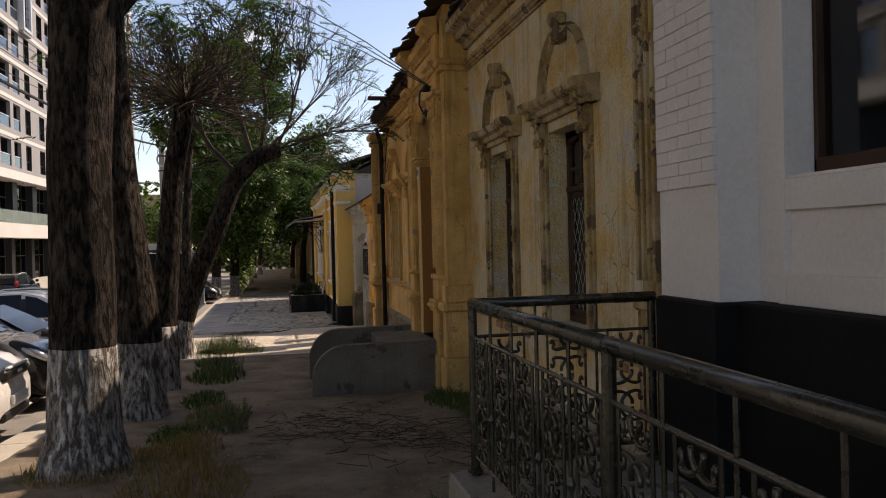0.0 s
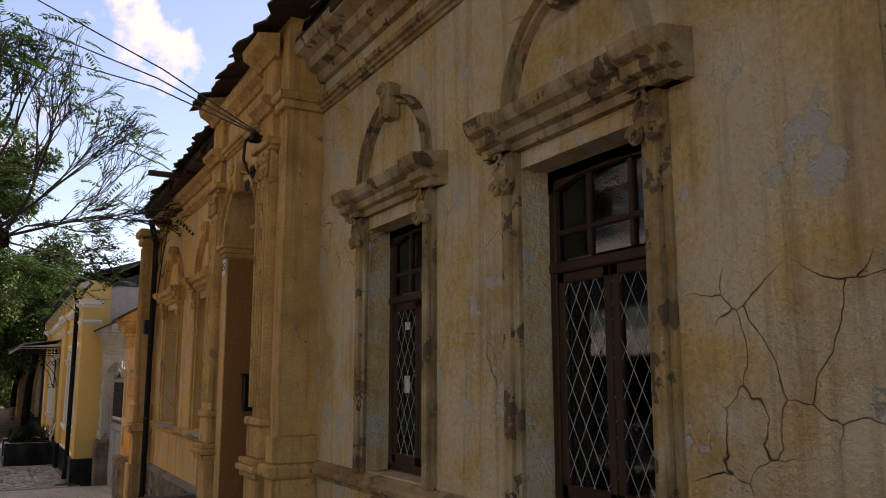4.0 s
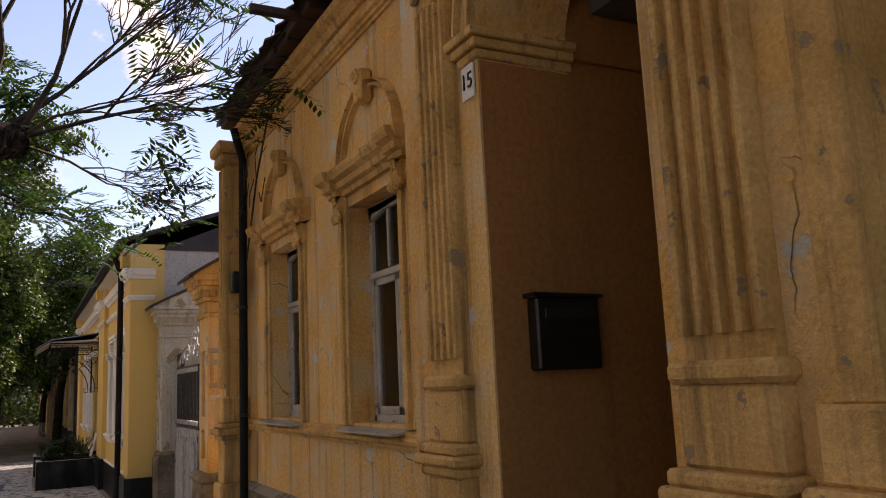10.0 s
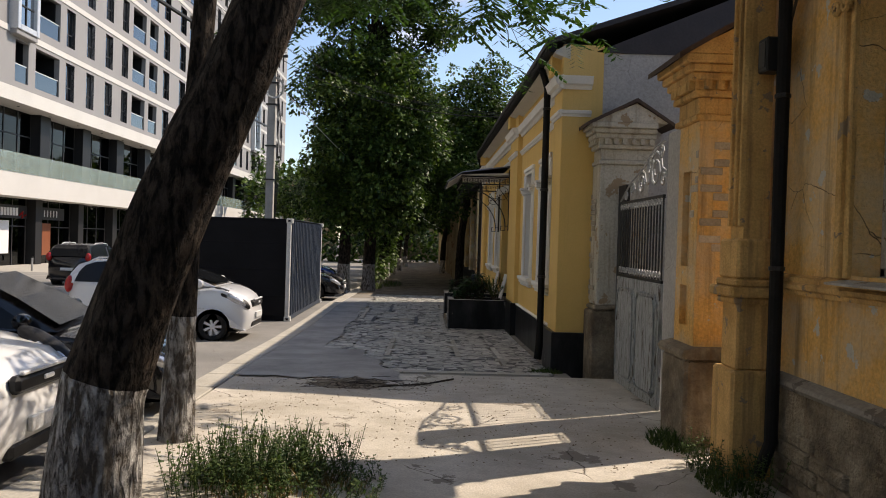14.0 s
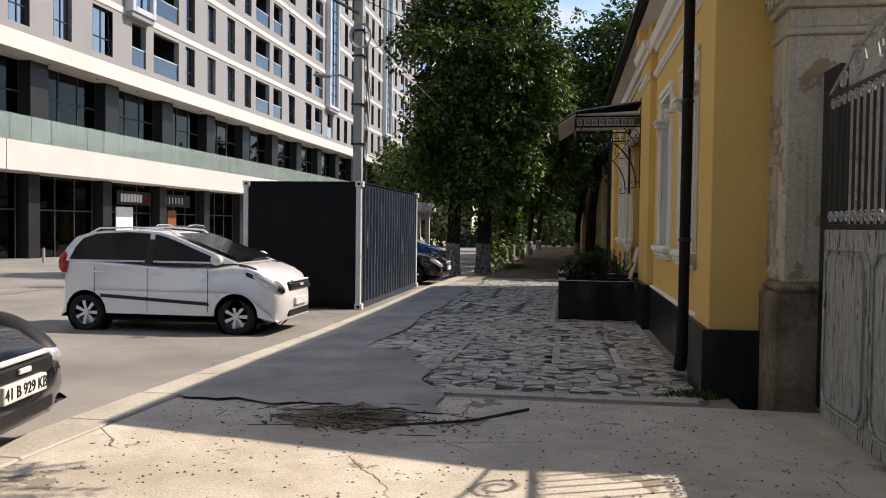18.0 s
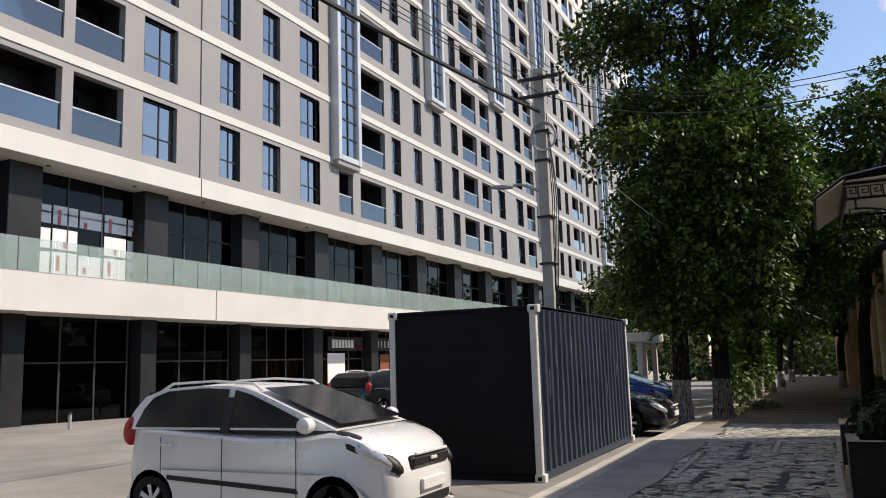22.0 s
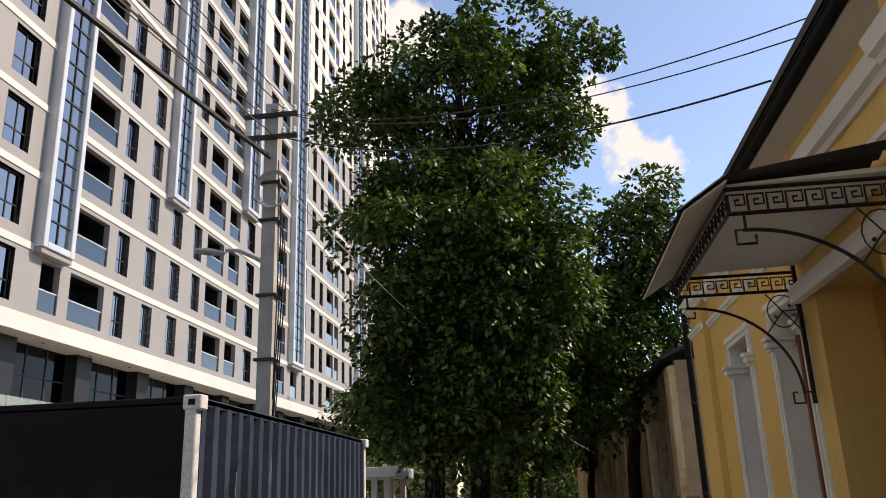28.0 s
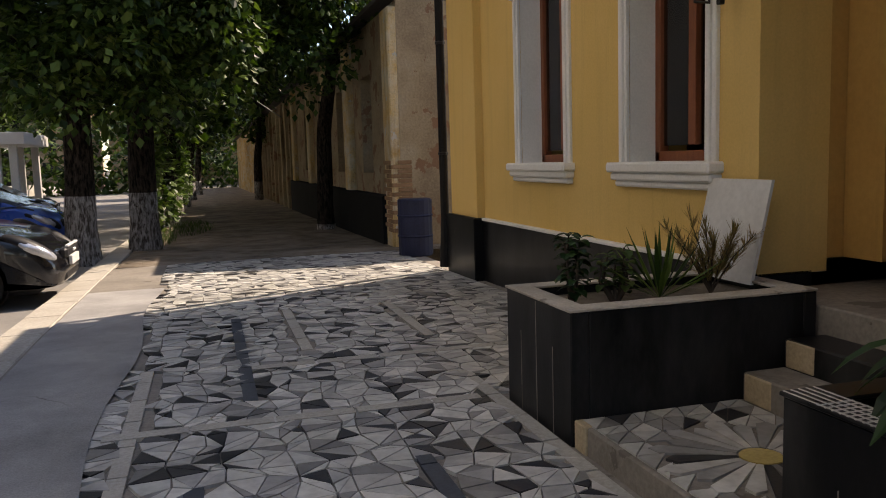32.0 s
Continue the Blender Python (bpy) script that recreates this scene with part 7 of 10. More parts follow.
def car(kind, colour, x, y, z, turn, label, group="parked cars", plate="", strip_side=False):
    """A parked car: lofted body, cabin, glass, lamps, wheels. x, y, z: middle of its ground; turn: heading in degrees from +x."""
    c = CARS[kind]
    m = pose(x, y, z, 0, 0, turn)
    th = thing("car", (x, y, z), label, "car", group)
    W, (x0, x1), (wr, wf), r = c["W"] / 2, c["L"], c["wheels"], c["r"]

    def put(name, s, mat, parent=th, lab="", deg=None):
        ob = part(name, s.moved(m), mat, parent, lab)
        return smooth_by_angle(ob, deg) if deg else ob
    ra = r + 0.05
    low = 0.22 if kind == "hatch" else 0.26
    outline = list(c["body"])
    bottom = [(x1 - 0.1, low)]
    for wx in (wf, wr):
        bottom += [(wx + ra * math.cos(a), max(low, r + ra * math.sin(a))) for a in [math.pi * i / 10 for i in range(11)]]
    bottom += [(x0 + 0.1, low)]
    outline += bottom
    nb, n = len(c["body"]), len(outline)
    slices = [(-1.0, 0.10), (-0.97, 0.045), (-0.88, 0.012), (-0.6, 0.0), (0.6, 0.0), (0.88, 0.012), (0.97, 0.045), (1.0, 0.10)]
    s = Shape()
    for f, ins in slices:
        for i, (px, pz) in enumerate(outline):
            nose = max(0.0, (abs(px - (x0 + x1) / 2) / ((x1 - x0) / 2) - 0.62) / 0.38)
            yy = f * W * (1 - 0.10 * nose * nose)
            qx = px
            if i < nb:
                qx = px - ins * 1.6 * (1 if px > (x0 + x1) / 2 else -1) * nose - 0.10 * nose * abs(f) ** 3 * (1 if px > 0 else -1)
                pz = pz - ins * 0.6 if pz > 0.5 else pz
            s.v.append((qx, yy, pz))
    k = len(slices)
    for j in range(k - 1):
        for i in range(n):
            a, b = j * n + i, j * n + (i + 1) % n
            s.f.append((a, b, b + n, a + n))
    s.f += [tuple(reversed(range(n))), tuple(range((k - 1) * n, k * n))]
    body = put("body", s, colour, th, "", 32)

    def hw(pz):
        t = (pz - c["belt"]) / (c["roof"] - c["belt"])
        return W * (0.955 - 0.21 * max(0.0, t))
    cab = c["cabin"]
    s = Shape()
    nc = len(cab)
    cs = (-1.0, -0.93, -0.6, 0.0, 0.6, 0.93, 1.0)
    for f in cs:
        for px, pz in cab:
            drop = 0.03 * max(0.0, abs(f) - 0.5)
            s.v.append((px, f * hw(pz), pz - (drop if pz > c["belt"] + 0.2 else 0)))
    for j in range(len(cs) - 1):
        for i in range(nc - 1):
            a = j * nc + i
            s.f.append((a, a + 1, a + 1 + nc, a + nc))
    s.f += [tuple(reversed(range(nc))), tuple(range((len(cs) - 1) * nc, len(cs) * nc))]
    put("cabin", s, colour, th, "", 32)
    # glass: windscreen, rear, sides
    def inset(pts, q):
        cx, cz = sum(p[0] for p in pts) / len(pts), sum(p[1] for p in pts) / len(pts)
        return [(cx + (px - cx) * q, cz + (pz - cz) * q) for px, pz in pts]
    (ax, az), (bx, bz), (dx, dz) = cab[-1], cab[-2], cab[-3]
    s = Shape()
    o = 0.03
    fpts = [(ax - 0.03, az + 0.03), (bx, bz), (dx, dz)]
    for px, pz in fpts:
        for f in (-0.9, -0.5, 0.0, 0.5, 0.9):
            s.v.append((px + o, f * hw(pz), pz + o + 0.004))
    s.f += [(5 * i + j, 5 * i + j + 1, 5 * i + j + 6, 5 * i + j + 5) for i in range(2) for j in range(4)]
    put("windscreen", s, M_CARGLASS)
    s = Shape()
    for px, pz in (cab[0], cab[1], cab[2]):
        for f in (-0.85, 0.0, 0.85):
            s.v.append((px - o, f * hw(pz), pz + o))
    s.f += [(3 * i + j, 3 * i + j + 3, 3 * i + j + 4, 3 * i + j + 1) for i in range(2) for j in range(2)]
    put("rear_window", s, M_CARGLASS)
    side = inset([(px, pz - 0.015) for px, pz in cab], 0.86)
    mid = (x0 + x1) / 2 - 0.28
    for sg in (-1, 1):
        for lo, hi in ((-9, mid - 0.04), (mid + 0.04, 9)):
            pl = []
            for i in range(len(side)):
                (px, pz), (qx, qz) = side[i], side[(i + 1) % len(side)]
                if lo <= px <= hi:
                    pl.append((px, pz))
                for lim in (lo, hi):
                    if (px - lim) * (qx - lim) < 0:
                        t = (lim - px) / (qx - px)
                        pl.append((lim, pz + (qz - pz) * t))
            if len(pl) > 2:
                s = Shape().add([(px, sg * (hw(pz) + 0.010), pz) for px, pz in pl], [tuple(range(len(pl))) if sg > 0 else tuple(reversed(range(len(pl))))])
                put("side_window", s, M_CARGLASS)
        zs = (c["belt"] + 0.03, c["roof"] - 0.14)
        put("pillar", Shape().add([(px, sg * (hw(pz) + 0.014), pz) for px, pz in ((mid - 0.06, zs[0]), (mid + 0.06, zs[0]), (mid + 0.06, zs[1]), (mid - 0.06, zs[1]))] + [(px, sg * (hw(pz) - 0.02), pz) for px, pz in ((mid - 0.06, zs[0]), (mid + 0.06, zs[0]), (mid + 0.06, zs[1]), (mid - 0.06, zs[1]))], [(0, 1, 2, 3), (0, 4, 5, 1), (1, 5, 6, 2), (2, 6, 7, 3), (3, 7, 4, 0)]), M_BLACKPLASTIC)
        mx = cab[-1][0] - 0.28
        mirror = Shape().lathe(((0.02, -0.09), (0.075, -0.06), (0.085, 0.0), (0.075, 0.06), (0.02, 0.09)), (mx, sg * (W + 0.08), c["belt"] + 0.12), 12, "y")
        put("mirror", mirror, colour, th, "", 40)
        for hx in (mid + 0.16, mid - 0.78):
            put("door_handle", Shape().tube([(hx - 0.09, sg * (W - 0.01), c["belt"] - 0.1), (hx, sg * (W + 0.02), c["belt"] - 0.1), (hx + 0.09, sg * (W - 0.01), c["belt"] - 0.1)], 0.016, 6), colour)
        seam = Shape()
        for px in (mid, mid + 0.95, mid - 0.85):
            seam.box(px - 0.004, px + 0.004, sg * (W + 0.001) - 0.003, sg * (W + 0.001) + 0.003, low + 0.12, c["belt"] - 0.02)
        put("door_seam", seam, M_BLACKPLASTIC)
        if strip_side:
            put("side_trim", Shape().prism([(mid - 0.75, 0.58), (mid + 0.95, 0.49), (mid + 0.98, 0.44), (mid - 0.75, 0.53)], "y", sg * (W + 0.0) - 0.012, sg * W + 0.012), M_BLACKPLASTIC, th, "black side trim")
        nz = {"hatch": 0.79, "sedan": 0.66, "suv": 0.86}[kind]
        lens = ((0.0, -1.0), (0.35, -0.94), (0.66, -0.75), (0.87, -0.5), (0.98, -0.2), (1.0, 0.1), (0.9, 0.45), (0.68, 0.75), (0.36, 0.94), (0.0, 1.0))
        hm = Matrix.Translation((x1 - (0.36 if kind == "hatch" else 0.33), sg * W * 0.80, nz + 0.035)) @ Matrix.Rotation(radians(-13 * sg), 4, "Z") @ Matrix.Rotation(radians(29), 4, "Y")
        put("headlight", Shape().lathe(lens, (0, 0, 0), 20, "x").moved(hm @ Matrix.Diagonal((0.34 if kind == "hatch" else 0.29, 0.125, 0.105 if kind == "hatch" else 0.085, 1))), M_LAMPGLASS, th, "clear swept-back headlight", 60)
        put("headlight_bezel", Shape().lathe(lens, (0, 0, 0), 20, "x").moved(hm @ Matrix.Translation((-0.03, 0, 0.0)) @ Matrix.Diagonal((0.40 if kind == "hatch" else 0.31, 0.118, 0.112 if kind == "hatch" else 0.094, 1))), M_BLACKPLASTIC, th, "", 60)
        put("fog_lamp", Shape().lathe(((0.055, 0.0), (0.05, 0.02), (0.0, 0.03)), (x1 - 0.16, sg * W * 0.66, 0.40), 12, "x"), M_LAMPGLASS)
        put("tail_lamp", Shape().lathe(lens, (0, 0, 0), 16, "z").moved(Matrix.Translation((x0 + 0.13, sg * W * 0.83, c["belt"] + 0.04)) @ Matrix.Rotation(radians(10), 4, "Y") @ Matrix.Diagonal((0.085, 0.115, 0.17, 1))), M_TAIL, th, "red tail lamp", 60)
    put("grille", Shape().box(x1 - 0.10, x1 - 0.005, -0.42, 0.42, nz - 0.13, nz - 0.0, 0.03), M_BLACKPLASTIC, th, "black mesh grille")
    put("grille_bar", Shape().box(x1 - 0.04, x1 + 0.002, -0.36, 0.36, nz + 0.0, nz + 0.03, 0.008), M_RIM, th, "chrome grille bar")
    put("badge", Shape().box(x1 - 0.0, x1 + 0.02, -0.07, 0.07, nz - 0.07, nz - 0.035, 0.006), M_RIM)
    put("lower_intake", Shape().box(x1 - 0.15, x1 - 0.022, -0.46, 0.46, 0.27, 0.40, 0.03), M_BLACKPLASTIC)
    np_ = put("number_plate", Shape().box(x1 - 0.02, x1 + 0.022, -0.26, 0.26, 0.44, 0.55, 0.006), M_PLATE)
    if plate:
        face = Matrix(((0, 0, 1, 0), (1, 0, 0, 0), (0, 1, 0, 0), (0, 0, 0, 1)))
        letters("plate_text", plate, 0.1, m @ Matrix.Translation((x1 + 0.024, 0.0, 0.495)) @ face, M_INK, th)
    put("number_plate", Shape().box(x0 - 0.012, x0 + 0.03, -0.26, 0.26, 0.62, 0.73, 0.006), M_PLATE)
    put("underbody", Shape().box(x0 + 0.25, x1 - 0.25, -W * 0.86, W * 0.86, 0.17, 0.45, 0.05), M_BLACKPLASTIC)
    for wx in (wr, wf):
        for sg in (-1, 1):
            ty, rim = wheel_meshes(r)
            mv = Matrix.Translation((wx, sg * (W - 0.11), r))
            w = put("wheel", ty.moved(mv), M_TYRE, th, "", 50)
            part("rim", rim.moved(m @ mv), M_RIM, w, "silver spoked rim")
            put("wheel_arch", Shape().lathe(((ra - 0.004, -0.1), (ra - 0.004, 0.1)), (wx, sg * (W - 0.16), r), 20, "y", False), M_BLACKPLASTIC)
    if kind != "sedan":
        for sg in (-1, 1):
            put("roof_rail", Shape().tube([(-0.1 + q, sg * W * 0.7, c["roof"] + h) for q, h in ((0.25, -0.07), (0.15, 0.0), (-0.4, 0.035), (-1.0, 0.015), (-1.15, -0.06))], 0.016, 6), M_RIM, th, "silver roof rail")
    return th


def road_z(y):
    return gz(y) - ROAD_DROP


car("hatch", M_SILVER, -5.56, 30.52, road_z(30.5), 0, "silver small hatchback with roof rails parked facing the pavement", plate="", strip_side=True)
car("sedan", M_CARBLACK, -5.11, 22.71, road_z(22.7), 10, "black saloon car with a white number plate facing the pavement", plate="41 B 929 KB")
car("suv", M_CARWHITE, -5.35, 20.3, road_z(20.3), 0, "white car parked facing the trees")
car("suv", M_CARWHITE, -5.45, 11.0, road_z(11), 0, "white off-roader parked facing the trees")
car("suv", M_CARBLACK, -5.6, 14.0, road_z(14), 0, "black car parked facing the trees")
car("sedan", M_CARGREY, -5.7, 17.0, road_z(17), 0, "grey saloon parked facing the trees")
car("sedan", M_CARBLACK, -5.28, 42.2, road_z(42.3), 0, "black saloon parked beyond the container")
car("sedan", M_CARRED, -6.0, 44.7, road_z(44.7), 0, "dark red saloon parked beyond the container")
car("hatch", M_CARBLUE, -5.75, 47.3, road_z(47.3), 0, "bright blue hatchback parked under the trees")
car("sedan", M_CARGREY, -8.5, 56.0, road_z(56), 20, "grey saloon in the far car park", "far parked cars")
car("sedan", M_CARWHITE, -10.5, 60.0, road_z(60), 10, "white saloon in the far car park", "far parked cars")
car("suv", M_CARWHITE, -13.0, 66.0, road_z(66), 15, "white off-roader in the far car park", "far parked cars")
car("sedan", M_CARBLACK, -9.0, 64.0, road_z(64), 0, "black saloon in the far car park", "far parked cars")
car("sedan", M_CARGREY, -15.5, 71.0, road_z(71), 20, "silver-grey saloon in the far car park", "far parked cars")
car("suv", M_CARBLACK, -14.3, 48.2, road_z(47), 90, "dark off-roader parked across the road", "cars across the road")

# white canopy of the car park beyond the container
cp = thing("entrance_canopy", (-12.0, 68.0, gz(68)), "flat white canopy on pale posts beside the far car park", "canopy")
part("roof_slab", Shape().box(-17.0, -8.1, 66.0, 71.0, 1.5, 1.98, 0.02), M_HR_WHITE, cp)
for x in (-8.6, -9.2, -12.4, -16.4):
    for y in (66.4, 70.6):
        part("post", Shape().box(x - 0.14, x + 0.14, y - 0.14, y + 0.14, gz(y) - ROAD_DROP - 0.05, 1.5, 0.01), M_HR_WHITE, cp)

# ---- utility pole, lamp and cables ----
PXY = (-5.42, 40.6)
pole = thing("utility_pole", (*PXY, road_z(40)), "tall grey concrete utility pole with insulators and coiled cable", "utility pole")
part("shaft", Shape().prism([(-0.16, -0.16), (0.16, -0.16), (0.16, 0.16), (-0.16, 0.16)], "z", 0, 1).moved(Matrix.Translation((*PXY, road_z(40) - 0.2)) @ Matrix.Diagonal((0.76, 0.76, 7.78 - road_z(40), 1))), M_POLE, pole)
for z in (7.28, 6.85):
    part("crossarm", Shape().box(PXY[0] - 0.5, PXY[0] + 0.5, PXY[1] - 0.2, PXY[1] - 0.12, z, z + 0.08, 0.008), M_IRON, pole)
    for dx in (-0.44, -0.24, 0.24, 0.44):
        part("insulator", Shape().lathe(((0.02, 0), (0.045, 0.03), (0.03, 0.06), (0.045, 0.09), (0.02, 0.13)), (PXY[0] + dx, PXY[1] - 0.16, z + 0.08), 10), M_PLATE, pole)
for z in (2.85, 3.95, 5.3, 6.0):
    part("band", Shape().box(PXY[0] - 0.175, PXY[0] + 0.175, PXY[1] - 0.175, PXY[1] + 0.175, z, z + 0.05, 0.006), M_IRON, pole)
for k in range(3):
    part("cable_coil", Shape().tube([(PXY[0] + 0.1 + (0.27 + 0.02 * k) * math.cos(a), PXY[1] - 0.22 - 0.02 * k, 5.85 + (0.31 + 0.02 * k) * math.sin(a)) for a in [2 * math.pi * i / 18 for i in range(19)]], 0.016, 5, False), M_GALV, pole)
part("lamp_arm", Shape().tube([(PXY[0], PXY[1], 4.55), (PXY[0] - 0.5, PXY[1] - 0.2, 4.78), (PXY[0] - 0.7, PXY[1] - 0.27, 4.77)], 0.035, 8), M_GALV, pole)
lampm = Matrix.Translation((PXY[0] - 0.95, PXY[1] - 0.35, 4.74)) @ Matrix.Rotation(radians(36), 4, "Z")
part("lamp_head", Shape().lathe(((0.02, -0.36), (0.10, -0.3), (0.14, 0.0), (0.08, 0.3), (0.03, 0.36)), (0, 0, 0), 12, "x").moved(lampm @ Matrix.Scale(0.75, 4) @ Matrix.Diagonal((1, 1, 0.6, 1))), M_GALV, pole, "street lamp head")
for k in range(4):
    part("hanging_cable", Shape().tube([(PXY[0] + 0.18 + 0.03 * k, PXY[1] - 0.2, 6.4 - 0.35 * k), (PXY[0] + 0.24 + 0.05 * k, PXY[1] - 0.24, 4.3), (PXY[0] + 0.2, PXY[1] - 0.22, 2.2 - 0.4 * k)], 0.012, 5), M_WIRE, pole)


def cable(name, a, b, sag, r, label, n=18, material=None):
    a, b = Vector(a), Vector(b)
    pts = [a.lerp(b, i / n) - Vector((0, 0, sag * 4 * (i / n) * (1 - i / n))) for i in range(n + 1)]
    return tagged(part(name, Shape().tube(pts, r, 5, False), material or M_WIRE), label, "cable", "overhead cables")


PT = (PXY[0], PXY[1] - 0.16)
cable("overhead_cable", (PT[0], PT[1], 6.5), (-8.2, 8.0, 7.1), 0.8, 0.045, "thick black overhead cable along the street")
for k, dx in enumerate((-0.44, -0.24, 0.24, 0.44)):
    cable("overhead_cable", (PT[0] + dx, PT[1], 7.42), (-7.7 + dx, 6.0, 8.2), 0.9, 0.010, "thin overhead wire along the street")
for k in range(2):
    cable("overhead_cable", (PT[0], PT[1], 6.98), (-8.0, 7.0, 7.6 - 0.5 * k), 0.8, 0.010, "thin overhead wire along the street")
cable("overhead_cable", (PT[0] + 0.2, PT[1], 6.0), (0.5, 52.0, 1.6), 0.5, 0.012, "pale guy cable sloping down into the trees", material=M_GALV)
for k, (z, r, e) in enumerate(((7.45, 0.007, (1.52, 33.7, 4.2)), (7.42, 0.007, (1.52, 34.0, 4.2)), (6.95, 0.012, (1.52, 34.95, 4.3)))):
    cable("overhead_cable", (PT[0], PT[1], z), e, 0.5, r, "overhead wire from the pole to the yellow house")


# ---- the tower block across the road ----
HM = Matrix.Translation((-24.9, 62.385, 0.0)) @ Matrix.Rotation(radians(-0.5), 4, "Z")
hr = thing("apartment_tower", (-24.9, 62, gz(62)), "tall grey and white apartment tower over a glazed shop podium", "building")
S0, S1, PITCH, Z1, NF = -70.0, 88.0, 3.64, 9.3, 25
# columns of openings: (from, to, kind)
COLS = [(-22.7, -19.1, "b"), (-18.6, -16.15, "b"), (-15.08, -13.13, "bay0"), (-10.27, -8.83, "w"), (-7.03, -5.58, "w"), (-3.74, -1.87, "w"), (0.15, 1.71, "bay1"), (2.59, 5.8, "b"), (6.74, 8.0, "w"), (9.96, 11.23, "w"), (13.21, 14.57, "bay2"), (16.43, 17.7, "w"), (18.68, 21.67, "b"), (22.58, 24.69, "b"), (26.23, 27.94, "bay3"), (30.9, 32.76, "w"), (33.9, 36.3, "b"), (37.4, 39.9, "bay4"), (41.4, 42.5, "w"), (44.2, 45.5, "w"), (47.2, 48.4, "w"), (50.0, 52.6, "b"), (53.2, 54.8, "b"), (56.5, 57.7, "w"), (60.0, 61.2, "w"), (63.4, 65.4, "bay5"), (67.5, 68.8, "w"), (70.0, 71.2, "w"), (74.0, 76.4, "b"), (77.0, 79.0, "b"), (80.6, 81.8, "w"), (84.0, 85.2, "w")]
for k in range(4):
    o = -11.6 * k
    COLS += [(-26.0 + o, -24.4 + o, "w"), (-29.2 + o, -27.6 + o, "w"), (-33.4 + o, -30.4 + o, "b")]
COLS = sorted(c for c in COLS if c[0] > S0 + 0.5)
# the projecting bays: first storey, from, to
BAYS = {"bay0": 4, "bay1": 1, "bay2": 3, "bay3": 4, "bay4": 1, "bay5": 1}
BAY_SPAN = {"bay0": (-15.6, -12.8), "bay1": (-0.65, 1.95), "bay2": (12.1, 14.5), "bay3": (24.9, 27.6), "bay4": (37.2, 40.6), "bay5": (62.6, 66.2)}


def is_white(k):
    return k >= 9


def hr_part(name, shape, mat, parent=hr, label=""):
    return part(name, shape.moved(HM), mat, parent, label)


def wframe(w, h):
    s = Shape()
    t = 0.06
    for y0, y1, z0, z1 in ((0, t, 0, h), (w - t, w, 0, h), (0, w, 0, t), (0, w, h - t, h), (w * 0.55, w * 0.55 + t, 0, h), (0, w, h * 0.36, h * 0.36 + t)):
        s.box(-0.28, -0.20, y0, y1, z0, z1)
    s.box(-0.3, 0.005, -0.02, 0.0, 0, h).box(-0.3, 0.005, w, w + 0.02, 0, h).box(-0.3, 0.005, 0, w, h, h + 0.02)
    return s


